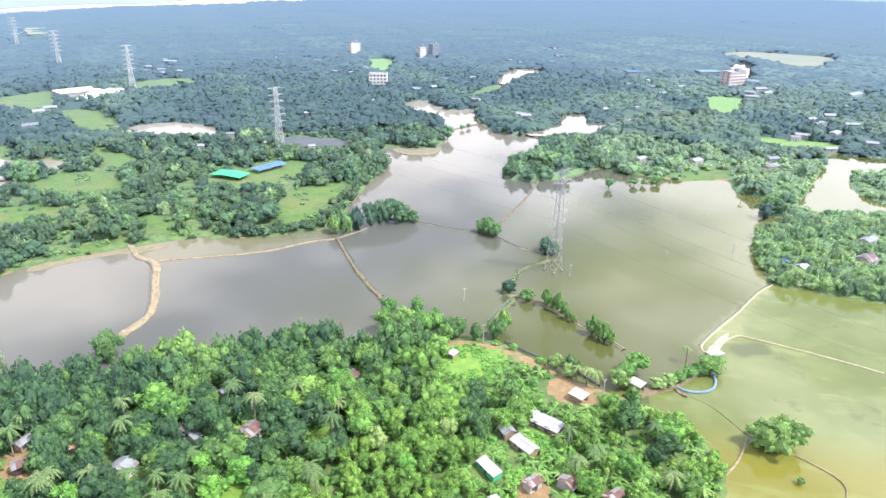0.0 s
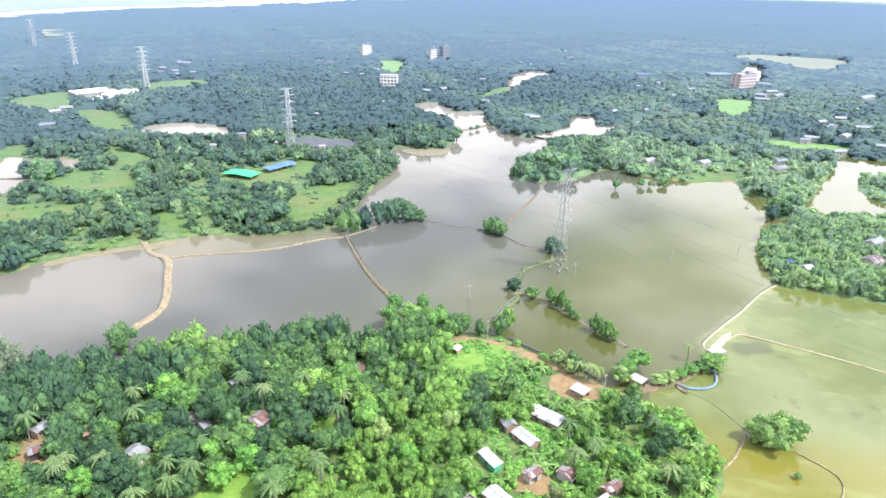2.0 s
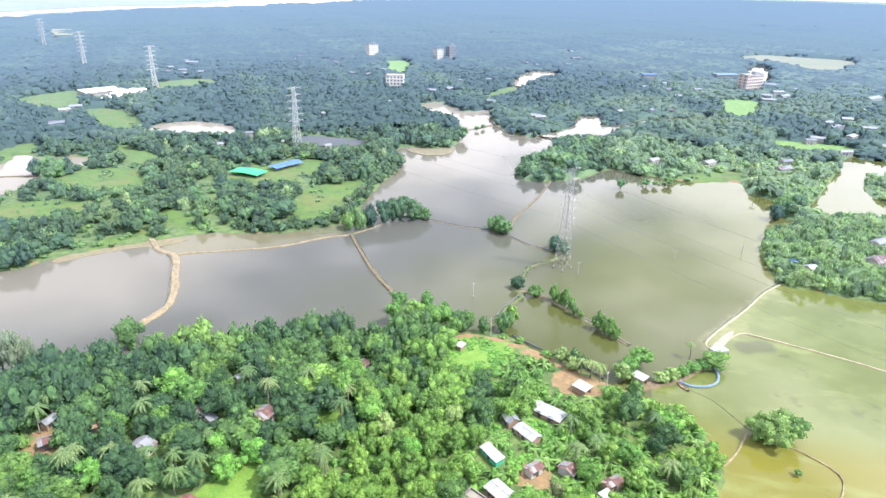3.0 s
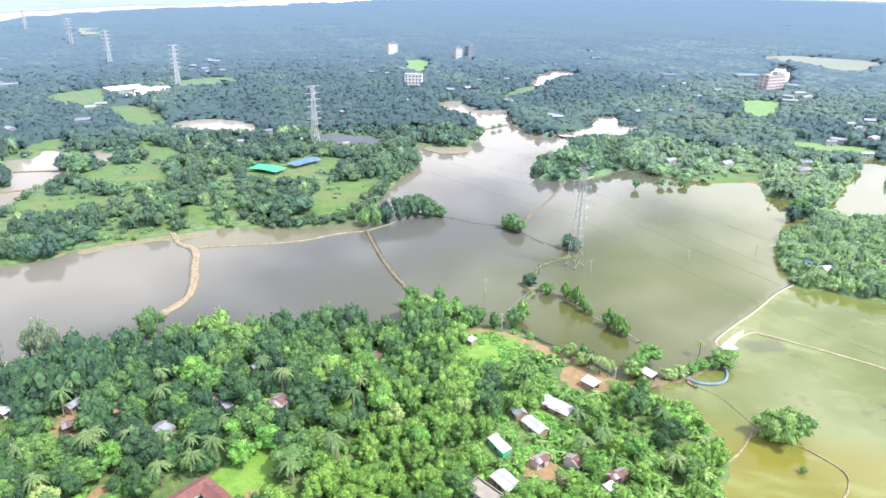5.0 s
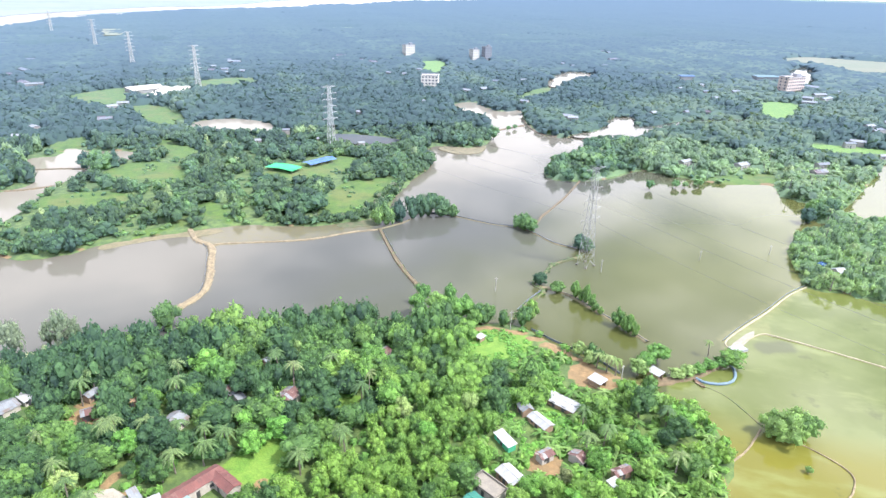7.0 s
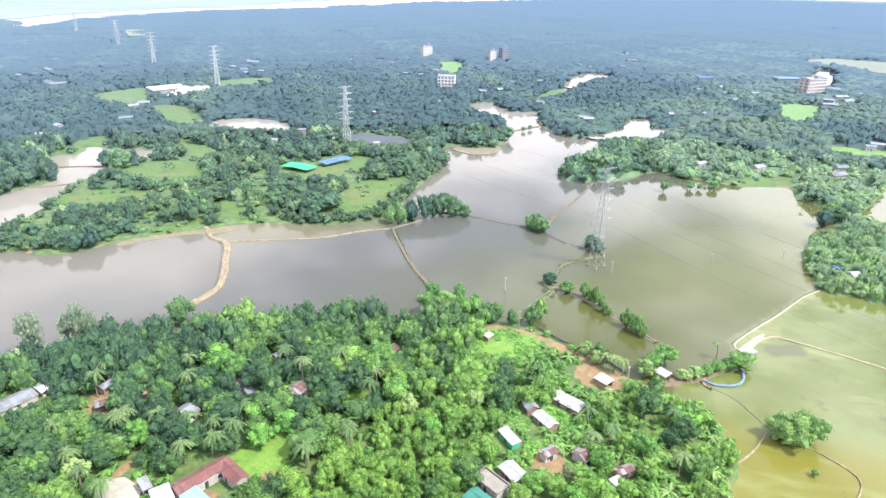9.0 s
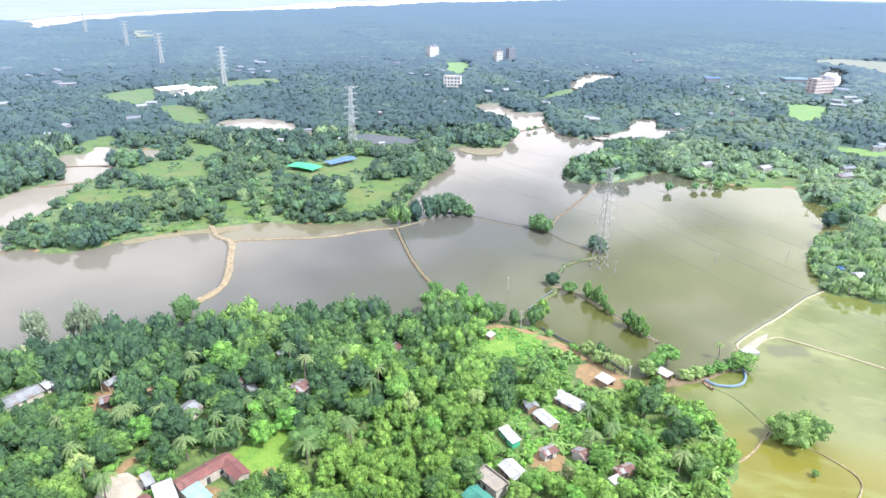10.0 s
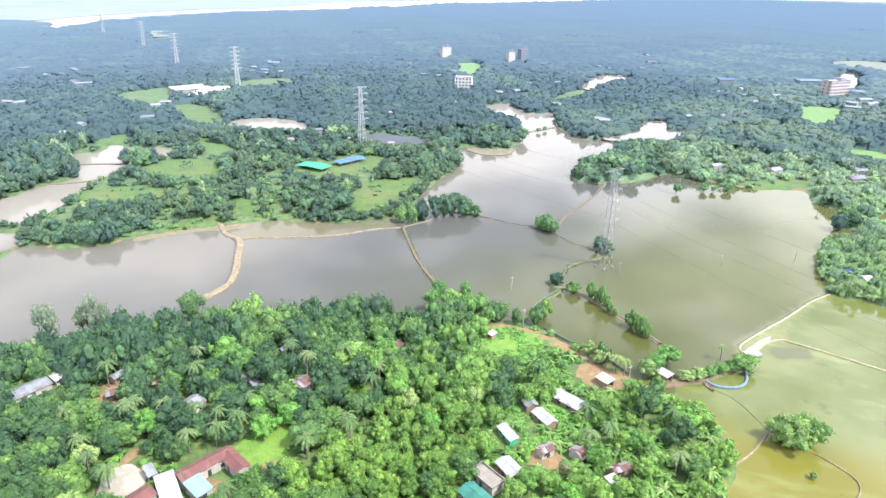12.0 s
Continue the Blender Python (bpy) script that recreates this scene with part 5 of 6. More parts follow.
PALM_ROW = [(12.9, 161.8, 7, 6), (15.6, 161.1, 6.5, 6), (9.9, 163.1, 6, 5.5), (43.6, 182.1, 6, 4), (90.8, 248.1, 7, 5), (93.5, 245.9, 8, 5), (-75.7, 97.1, 9, 7), (-96, 94.2, 9, 7), (-78.1, 91.4, 9, 7), (-105, 118, 9, 6), (-61.9, 156.3, 8, 6), (-66, 154.3, 8, 6), (-55.7, 98, 7, 6), (-50, 107.8, 7, 7), (-131, 107.6, 8, 6), (-80.9, 96.6, 8, 6), (-123, 101, 10, 7), (-99, 109.7, 10, 7)]
PALM_ROW += [(-83, 87.3, 9, 7), (-115.4, 82, 10, 7), (-91.5, 70.5, 9, 7), (-124.5, 107, 10, 6.5), (9.9, 124, 8, 6.5), (31, 122, 8, 6.5), (-80.5, 131, 10, 7), (-47, 104.4, 9, 6.5), (-54.3, 95.2, 9, 7), (-104, 89, 10, 7), (-88, 96, 9, 6.5), (14, 128, 8, 6), (-64, 133, 10, 6.5)]
LIGHT_ROW = [(-100.7, 124.5, 9, 10), (-65.2, 105.2, 7, 8), (-69.0, 98.7, 7, 7), (-97.8, 89.0, 8, 8.5), (-75.1, 106.0, 7, 7), (-29.3, 114.9, 7, 6), (-46.3, 180.3, 9, 9), (-40.2, 180.1, 8.5, 8), (-52.8, 178.2, 8.5, 8), (-53.5, 186.9, 8, 7), (-44.8, 189.7, 7.5, 7), (-95.6, 111.5, 7, 7), (19.2, 109.8, 6, 6), (24.2, 118.7, 6, 6), (-1.7, 105.3, 6, 7), (-5.0, 163.0, 4, 5), (-35.8, 181, 9, 8), (-38.5, 178, 9, 8)]
PALE_ROW = [(-77.8, 138.7, 8, 6), (-38.4, 122.0, 8, 6), (-21.8, 128.8, 8, 6), (-148, 109, 8, 6), (-153, 103.5, 8, 6.5), (-156, 100, 7, 6), (-147, 113, 8, 5.5)]
DEEP_ROW = [(22.5, 142.4, 11, 9), (11.5, 139.1, 8, 9), (-54.0, 107.5, 7.5, 9), (-49.5, 114.5, 7.5, 9), (32.2, 135.7, 8, 8)]
trng = random.Random(11)
for i, (x, y, h, w) in enumerate(LIGHT_ROW):
    tree(x, y, h, w, trng, "vivid lime green tree with a full rounded crown" if i < 6 else "fresh light green tree with a full rounded crown", "village trees", M_LUSH if i < 6 else M_LIGHT)
for x, y, h, w in PALE_ROW:
    white = x < -140
    tree(x, y, h, w, trng, "tree covered in white blossom at the wood's edge" if white else "pale yellow-green flowering tree in the wood", "village trees", M_BLOSSOM if white else M_PALE)
for x, y, h, w in DEEP_ROW:
    tree(x, y, h, w, trng, "dark green dense tree near the village houses", "village trees")
for x, y, h, w in DIKE_ROW + LEFT_ROW:
    tree(x, y, h, w * 1.22, trng, "bushy dark green tree standing on a pond dike", "dike trees", trng.choice((M_LEAF, M_LEAF, M_GROVE, M_DEEP)), z=0.2, low=-0.1)
for x, y, h, w in NET_ROW + BUSH_ROW:
    if (x, y) in ((4, 168.7), (7.4, 164.5), (22.2, 164)):
        tree(x, y, h, w, trng, "pale blossoming tree on the pond bank", "dike trees", M_PALE, z=0.1)
        continue
    if y > 185 and -1 < x < 20:
        for ox, oy, k in ((-0.9, 0.8, 1.2), (1.3, -1.2, 0.85)):
            tree(x + ox, y + oy, h * k, w * k * 0.8, trng, "slender green tree on a netted pond dike", "dike trees", M_GROVE, z=0.1, low=-0.05)
        continue
    if x > 55 and y < 150:
        tree(x, y, h, w * 1.15, trng, "broad light green bushy tree standing in green water", "dike trees", M_WILLOW, z=0.1, low=-0.05)
        continue
    if 33 < x < 48 and 160 < y < 178:
        tree(x, y, h * 0.85, w * 1.1, trng, "pale green bush on the landing bank", "dike trees", M_LIGHT if x > 39 else M_PALE, z=0.1)
        continue
    tree(x, y, h, w * 1.2, trng, "bushy light green tree at the water's edge", "dike trees", M_GROVE if trng.random() < 0.7 and not (x > 55 and y < 148) else M_LIGHT, z=0.1)
for x, y, h, w in AIRY_ROW:
    tree(x, y, h, w, trng, "tall thin airy tree above the wood's edge", "airy trees", M_AIRY, key="airy")
for i, (x, y, h, w) in enumerate(PALM_ROW):
    palm(x, y, h, w, trng, "coconut palm with a pale feathery crown" if i < 6 else "coconut palm with long drooping green fronds", crowns=PALE_PALMS if i < 6 else PALM_CROWNS)

TAKEN = [(r[0], r[1], r[3] * 0.4) for r in DIKE_ROW + NET_ROW + BUSH_ROW + LEFT_ROW + PALM_ROW + LIGHT_ROW + PALE_ROW + DEEP_ROW]


def head_room(x, y):
    """The height a tree may have there without covering the houses beyond it."""
    lim = np.full(x.shape, 99.0)
    for hx, hy, half, deep in OPEN_SPOTS:
        r = math.hypot(hx, hy)
        ux, uy = -hx / r, -hy / r
        along, side = (x - hx) * ux + (y - hy) * uy, np.abs(-(x - hx) * uy + (y - hy) * ux)
        lim = np.where((side < half * 0.5) & (along > -deep * 0.5) & (along < 22), np.minimum(lim, np.maximum(0.9, (along - deep * 0.4) * 0.75)), lim)
    for hx, hy, l, w, a, h in HOUSES:
        dx, dy = x - hx, y - hy
        r = math.hypot(hx, hy)
        ux, uy = -hx / r, -hy / r
        along, side = dx * ux + dy * uy, np.abs(-dx * uy + dy * ux)
        half = max(l, w) * 0.45 + 1.0
        near = (side < half) & (along > -half * 0.9) & (along < 26)
        slope = 110.0 / math.hypot(r, 110) * 1.1
        lim = np.where(near, np.minimum(lim, np.where(along < half * 0.95, 0.0, 2.6 + (along - half) * slope * 1.15)), lim)
    return lim


OPEN_SPOTS = [(34, 157, 16, 6), (-22, 166, 17, 18), (7, 156, 18, 10), (-66, 97, 12, 14), (1, 117, 8, 8), (-57, 123, 6, 7), (-119, 98, 8, 9), (-8, 126, 10, 16), (-88, 76, 12, 12), (-9, 168, 14, 12)]


def open_view(x, y, lim):
    """Keeps trees low where, from the camera, they would cover ponds and fields beyond."""
    r = np.hypot(x, y)
    for d in (3, 7, 12, 18, 26, 36):
        k = 1 + d / r
        seen = (water_depth(x * k, y * k) > 0.5) | in_any(ALL_FIELDS, x * k, y * k)
        lim = np.where(seen & (r > 200), np.minimum(lim, 0.8 + d * 110 / r * 1.05), lim)
    # trees behind small ponds stay low so the water mirrors open sky
    for d in (4, 10, 18, 26):
        k = 1 - d / r
        for pond in WATERS[2:9]:
            lim = np.where(inside(pond, x * k, y * k) & (r > 300), np.minimum(lim, 2.6 + d * 0.16), lim)
    return lim


def scatter(x0, x1, y0, y1, step, seed, keep=None, margin=1.0, left=-68, right=28):
    """Planting places on dry land outside fields, yards and houses, within the camera's sector of view."""
    rng = np.random.default_rng(seed)
    X, Y = np.meshgrid(np.arange(x0, x1, step), np.arange(y0, y1, step))
    X = X + (np.arange(X.shape[0]) % 2)[:, None] * step / 2
    x, y = X.ravel() + rng.uniform(-.38, .38, X.size) * step, Y.ravel() + rng.uniform(-.38, .38, X.size) * step
    ang = np.degrees(np.arctan2(x - 8, y + 8))
    ok = (ang > left) & (ang < right)
    if keep is not None:
        ok &= keep(x, y)
    x, y = x[ok], y[ok]
    ok = water_depth(x, y) < -margin
    ok &= ~in_any(ALL_FIELDS, x, y) & ~in_any(ALL_BARE, x, y)
    for pth in ALL_PATHS:
        ok &= line_distance(pth, x, y, False) > 2.2
    for tx, ty, r in TAKEN:
        ok &= np.hypot(x - tx, y - ty) > r
    x, y = x[ok], y[ok]
    return x, y, open_view(x, y, head_room(x, y)), rng


def wood(name, label, crowns, x, y, h, w, rng, material, sink=0.12, base=0.8):
    # crowns past 400 m lighten eastwards, painting haze on the sun's side
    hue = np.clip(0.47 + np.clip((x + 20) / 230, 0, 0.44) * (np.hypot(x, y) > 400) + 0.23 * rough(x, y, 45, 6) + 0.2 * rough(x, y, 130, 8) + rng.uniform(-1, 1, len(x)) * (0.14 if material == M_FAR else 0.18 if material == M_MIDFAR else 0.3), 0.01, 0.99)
    vs, fs, ts, n = [], [], [], 0
    for i in range(len(x)):
        V, F = crowns[rng.integers(len(crowns))]
        a = rng.uniform(0, 2 * math.pi)
        c, s = math.cos(a) * w[i], math.sin(a) * w[i]
        P = np.column_stack((V[:, 0] * c - V[:, 1] * s + x[i], V[:, 0] * s + V[:, 1] * c + y[i], (V[:, 2] * (1 + sink) - sink) * h[i] + base))
        vs.append(P)
        fs.append(F + n)
        ts.append(np.full(len(P), hue[i]))
        n += len(P)
    me = from_arrays(name, np.concatenate(vs), np.concatenate(fs), material, np.concatenate(ts))
    if material in (M_FAR, M_MIDFAR):
        smooth(me)
    return tagged(new(name, me), label, "woodland", kind="stuff")


def sheet_object(name, label, x, y, z, wet, material, tint):
    nr, nc = x.shape
    ii = (np.arange(nr - 1)[:, None] * nc + np.arange(nc - 1)[None, :]).ravel()
    quads = np.column_stack((ii, ii + nc, ii + nc + 1, ii + 1))
    quads = quads[~(wet.ravel()[quads].all(1))]
    z = np.where(wet, -0.5, z)
    me = from_arrays(name, np.column_stack((x.ravel(), y.ravel(), z.ravel())), quads, material, np.clip(tint, 0.01, 0.99).ravel())
    tagged(new(name, smooth(me)), label, "woodland", kind="stuff")


# near wood: single trees, then the denser rest
def near_land(x, y):
    return (y < 190) & (x > -215) & (x < 52) & (y > 46 + 0.32 * (x + 116))


nx_, ny_, nlim, nrng = scatter(-215, 52, 40, 190, 4.4, 21, near_land, 0.5)
order = np.argsort(np.hypot(nx_ - 8, ny_ + 8) + nrng.uniform(-25, 25, len(nx_)))
GROVE = smooth_line([(-58, 92), (-42, 122), (-28, 140), (-14, 128), (-18, 108), (-16, 88), (-40, 80)], 6, True)
grove = inside(GROVE, nx_, ny_)
heights = np.clip(nrng.normal(7.2, 1.8, len(nx_)), 4.0, 12.5)
heights = np.where(grove, nrng.uniform(5.8, 7.4, len(nx_)), heights)
heights = np.where(nx_ > 2, heights * 0.78, heights)
edge = (water_depth(nx_, ny_) > -16) & (nx_ < -40)
heights = np.where(edge, heights * 1.3 + 0.6, heights)
low = (nx_ > -16) & (ny_ < 146) & (nrng.random(len(nx_)) < 0.36)      # banana gardens round the sheds
heights = np.where(low, nrng.uniform(2.6, 4.6, len(nx_)), heights)
low = (nx_ > -17) & (nx_ < 6) & (ny_ > 148)       # garden between the clearing and the open shed
heights = np.where(low, nrng.uniform(2.3, 4.2, len(nx_)), heights)
heights = np.minimum(heights, nlim)
widths = np.clip(nrng.normal(7.3, 1.4, len(nx_)), 4.5, 11) * np.clip(heights / 7.2, 0.5, 1.2)
widths = np.maximum(np.where(grove, widths * 0.82, widths), heights * 0.82)
single = np.zeros(len(nx_), bool)
palms_left, banana_left = 16, 95
count = 0
for i in order:
    if heights[i] < 2.2:
        if heights[i] > 1.2:
            single[i] = True
            banana(nx_[i], ny_[i], 0.8, trng)
        continue
    if nx_[i] > -16 and heights[i] < 5.0 and banana_left:
        banana_left -= 1
        single[i] = True
        banana(nx_[i], ny_[i], trng.uniform(0.9, 1.4), trng)
    elif not grove[i] and trng.random() < 0.10 and palms_left and heights[i] > 6:
        palms_left -= 1
        single[i] = True
        palm(nx_[i], ny_[i], heights[i] * 1.05, trng.uniform(5.5, 7), trng, "coconut palm rising from the village wood")
    elif count < 295:
        count += 1
        single[i] = True
        r = trng.random()
        # lighter leaves on the right: fresh foliage, and glare put into the colour
        leaf = trng.choice((M_LIGHT, M_LIGHT, M_LUSH, M_DRY, M_GROVE, M_GROVE, M_WILLOW)) if nx_[i] > 4 and ny_[i] < 150 and r < 0.8 else M_GROVE if (grove[i] and r < 0.93) or (-60 < nx_[i] < 8 and ny_[i] > 130 and r > 0.35) else M_LIGHT if r < (0.6 if nx_[i] > 2 else 0.08) else M_DEEP if nx_[i] < -40 and ny_[i] > 88 and not (nx_[i] > -78 and ny_[i] > 132) and r < 0.8 else M_PALE if r > 0.965 else M_LEAF
        words = {M_LIGHT.name: "fresh light green", M_PALE.name: "pale flowering", M_WILLOW.name: "pale sunlit green", M_LEAF.name: "deep green", M_LUSH.name: "bright fresh green", M_DRY.name: "dry brownish green", M_DEEP.name: "dark blue-green", M_GROVE.name: "olive green orchard"}[leaf.name]
        tree(nx_[i], ny_[i], heights[i], widths[i], trng, words + " leafy tree in the village wood", "village trees", leaf)
rest = ~single & (heights > 2.2)
dark = (nx_ < -42) & ~((nx_ > -78) & (ny_ > 132)) & (nrng.random(len(nx_)) < 0.8)
# lighter leaf colour paints stronger sun on this side of the wood
bright = rest & ~grove & (nx_ > -44) & (nrng.random(len(nx_)) < 0.55)
if bright.any():
    wood("village_wood", "sunlit fresh green trees of the village wood", WOOD_CROWNS, nx_[bright], ny_[bright], heights[bright], widths[bright], nrng, M_GROVE)
rest &= ~bright
for mask, mat, words in ((rest & ~grove & dark, M_DEEP, "dark blue-green trees of the village wood"), (rest & ~grove & ~dark, M_LEAF, "dense green broadleaf wood between the houses"), (rest & grove, M_GROVE, "even olive green orchard of rounded trees")):
    if mask.any():
        wood("village_wood", words, WOOD_CROWNS, nx_[mask], ny_[mask], heights[mask], widths[mask], nrng, mat)

YARDS = smooth_line([(-17, 127), (-9, 141), (2, 146), (12, 145), (18, 137), (26, 130), (30, 118), (24, 104), (8, 104), (-2, 112), (-8, 120)], 5, True)
bx, by = nrng.uniform(-18, 32, 900), nrng.uniform(102, 147, 900)
ok = inside(YARDS, bx, by) & (head_room(bx, by) > 0) & ~in_any(ALL_BARE, bx, by) & ~in_any(ALL_FIELDS[:1], bx, by) & (rough(bx, by, 7, 12) > -0.3)
for x, y in list(zip(bx[ok], by[ok]))[:95]:
    banana(x, y, trng.uniform(0.6, 1.2), trng)
lx, ly = nrng.uniform(-16, 30, 2600), nrng.uniform(104, 146, 2600)
ok = inside(YARDS, lx, ly) & (in_any(ALL_FIELDS[-1:], lx, ly) | (head_room(lx, ly) > 0) & (rough(lx, ly, 5, 15) > 0.35)) & ~in_any(ALL_BARE, lx, ly)
lx, ly = lx[ok], ly[ok]
wood("vegetable_patch", "lush bright green leafy plants between the sheds", FAR_CROWNS, lx, ly, nrng.uniform(0.6, 1.5, len(lx)), nrng.uniform(1.4, 2.6, len(lx)), nrng, M_LUSH)

mxs, mys = nrng.uniform(-33, -11, 700), nrng.uniform(153, 178, 700)
ok = in_any(ALL_FIELDS[:1], mxs, mys) & (head_room(mxs, mys) > 0) & (rough(mxs, mys, 6, 3) > -0.2)
mxs, mys = mxs[ok], mys[ok]
wood("meadow_weeds", "low bright weeds in the grass clearing", TINY_CROWNS, mxs, mys, nrng.uniform(0.2, 0.7, len(mxs)), nrng.uniform(0.8, 2.0, len(mxs)), nrng, M_LUSH)

# undergrowth fills the gaps between the trunks
ux_, uy_, ulim, urng = scatter(-215, 52, 40, 190, 2.9, 22, near_land, 0.3)
ok = (ulim > 0.5) & (urng.random(len(ux_)) < 0.75)
ux_, uy_, ulim = ux_[ok], uy_[ok], ulim[ok]
uh = np.minimum(urng.uniform(1.0, 3.2, len(ux_)), ulim)
wood("undergrowth", "low green bushes and weeds under the trees", TINY_CROWNS, ux_, uy_, uh, urng.uniform(2.4, 4.2, len(ux_)), urng, M_LIGHT)


# middle distance: islands and peninsulas among the ponds
def mid_land(x, y):
    r = np.hypot(x, y)
    return (y > 140) & (r < 470) & ~near_land(x, y) & ((y > 190) | (x < -215) | (x > 52))


mx, my, mlim, mrng = scatter(-430, 240, 140, 470, 6.5, 31, mid_land, 0.8)
dens = rough(mx, my, 22, 4)
west = (mx < -95) & (my < 400)
ok = (mlim > 2) & (mrng.random(len(mx)) < np.where(west, np.clip(0.72 + 0.35 * dens, 0.25, 0.97), 0.95))
mx, my, mlim, dens, west = mx[ok], my[ok], mlim[ok], dens[ok], west[ok]
mh = np.minimum(np.clip(mrng.normal(7.2, 1.8, len(mx)), 3.5, 12), mlim)
mw = np.clip(mrng.normal(9.6, 1.8, len(mx)), 5.5, 14) * np.clip(mh / 7.2, 0.5, 1.2)
mh = np.where((mx < -297) & (my < 330) & (mlim > 8), mh * 1.35 + 2.0, mh)
mw = np.where((mx < -297) & (my < 330), mw * 1.2, mw)
palmy = (mx > 40) & (mrng.random(len(mx)) < 0.24) & (mh > 5)
chosen = np.flatnonzero(palmy)[:80]
for i in chosen:
    palm(mx[i], my[i], mh[i] * 1.05, trng.uniform(4, 5.5), trng, "pale green coconut palm on the wooded pond island", "island palms", crowns=PALE_PALMS)
rest = np.ones(len(mx), bool)
rest[chosen] = False
isle = (mx > 75) & (my < 330)
rest &= ~isle
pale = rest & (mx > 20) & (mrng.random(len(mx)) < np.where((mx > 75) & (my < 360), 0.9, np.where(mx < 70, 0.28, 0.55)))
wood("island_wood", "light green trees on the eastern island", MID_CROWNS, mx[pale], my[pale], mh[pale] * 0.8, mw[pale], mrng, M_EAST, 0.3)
rest &= ~pale
white = rest & (mrng.random(len(mx)) < 0.045)
wood("island_wood", "pale blossoming trees scattered over the islands", MID_CROWNS, mx[white], my[white], mh[white], mw[white] * 0.8, mrng, M_PALE, 0.3)
rest &= ~white
ix, iy, ilim, irng = scatter(75, 240, 232, 330, 3.3, 35, None, 0.6)
ok = ilim > 1.2
ix, iy, ilim = ix[ok], iy[ok], ilim[ok]
ih = np.minimum(np.clip(irng.normal(4.6, 1.4, len(ix)), 2.0, 8.0), ilim)
iw = np.clip(irng.normal(4.8, 1.1, len(ix)), 2.8, 7.5)
lightness = irng.random(len(ix))
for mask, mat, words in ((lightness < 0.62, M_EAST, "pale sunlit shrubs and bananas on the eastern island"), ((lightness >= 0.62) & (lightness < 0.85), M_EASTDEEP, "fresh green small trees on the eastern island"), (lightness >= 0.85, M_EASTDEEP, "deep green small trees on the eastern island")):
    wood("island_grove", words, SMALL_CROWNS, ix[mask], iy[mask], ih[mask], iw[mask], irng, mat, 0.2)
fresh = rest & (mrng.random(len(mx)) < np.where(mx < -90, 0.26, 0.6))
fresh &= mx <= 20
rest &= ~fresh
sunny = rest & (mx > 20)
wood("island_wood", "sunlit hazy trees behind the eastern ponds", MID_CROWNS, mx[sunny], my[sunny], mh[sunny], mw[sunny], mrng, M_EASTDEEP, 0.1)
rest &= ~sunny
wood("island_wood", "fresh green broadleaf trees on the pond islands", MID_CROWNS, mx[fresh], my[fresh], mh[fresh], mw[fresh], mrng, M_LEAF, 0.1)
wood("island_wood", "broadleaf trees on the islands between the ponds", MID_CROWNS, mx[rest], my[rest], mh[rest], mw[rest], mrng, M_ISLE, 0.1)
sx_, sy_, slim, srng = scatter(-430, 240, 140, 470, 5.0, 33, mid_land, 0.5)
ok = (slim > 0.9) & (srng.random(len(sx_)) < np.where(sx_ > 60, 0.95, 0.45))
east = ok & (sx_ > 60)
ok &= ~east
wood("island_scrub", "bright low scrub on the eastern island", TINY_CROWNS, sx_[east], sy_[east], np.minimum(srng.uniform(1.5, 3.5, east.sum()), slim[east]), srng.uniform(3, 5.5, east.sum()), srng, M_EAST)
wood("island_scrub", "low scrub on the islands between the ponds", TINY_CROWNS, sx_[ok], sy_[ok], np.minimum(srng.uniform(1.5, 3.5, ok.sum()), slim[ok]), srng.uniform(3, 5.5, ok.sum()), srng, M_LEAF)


# sheet added below the eastern crowns so the gaps turn out lighter
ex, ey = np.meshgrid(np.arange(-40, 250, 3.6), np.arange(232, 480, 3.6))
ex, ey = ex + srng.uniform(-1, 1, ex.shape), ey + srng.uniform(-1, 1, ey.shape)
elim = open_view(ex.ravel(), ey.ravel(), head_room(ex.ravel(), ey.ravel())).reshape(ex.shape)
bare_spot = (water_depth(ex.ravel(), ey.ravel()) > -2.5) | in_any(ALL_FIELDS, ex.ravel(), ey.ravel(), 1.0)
sheet_object("island_leaf_cover", "light green sheet filling dark gaps on the eastern land", ex, ey, np.minimum(2.6 + 0.8 * rough(ex, ey, 9, 2) + srng.uniform(-0.7, 0.7, ex.shape), elim * 0.45), bare_spot.reshape(ex.shape) | (elim < 2.0), M_EASTDEEP, 0.4 + 0.25 * rough(ex, ey, 14, 3) + srng.uniform(-0.2, 0.2, ex.shape))


def along(run, step, off, seed):
    """Uneven places beside a line of the plan."""
    g = np.random.default_rng(seed)
    line = smooth_line(run, step)
    return line[:, 0] + g.normal(0, off, len(line)), line[:, 1] + g.normal(0, off, len(line)), g


sx, sy, sg = along([(x - 3.5, y + 2.5) for x, y in NORTH_BANK[9:17]], 2.4, 2.2, 61)
wood("bank_scrub", "dense green bushes along the pond bank", SMALL_CROWNS, sx, sy, sg.uniform(2.0, 5.5, len(sx)), sg.uniform(3.5, 7.0, len(sx)), sg, M_ISLE)
sx, sy, sg = along([(x - 4.5, y + 3) for x, y in NORTH_BANK[10:15]], 5.0, 2.5, 62)
wood("bank_scrub", "dry brownish bushes along the pond bank", SMALL_CROWNS, sx, sy, sg.uniform(1.5, 3.5, len(sx)), sg.uniform(3, 5.5, len(sx)), sg, M_DRY)
sx, sy, sg = along([(x - 3, y + 4) for x, y in NORTH_BANK[2:10]], 5.5, 2.5, 63)
wood("bank_scrub", "low green bushes along the western bank", SMALL_CROWNS, sx, sy, sg.uniform(1.0, 3.0, len(sx)), sg.uniform(2.5, 5.0, len(sx)), sg, M_LEAF)
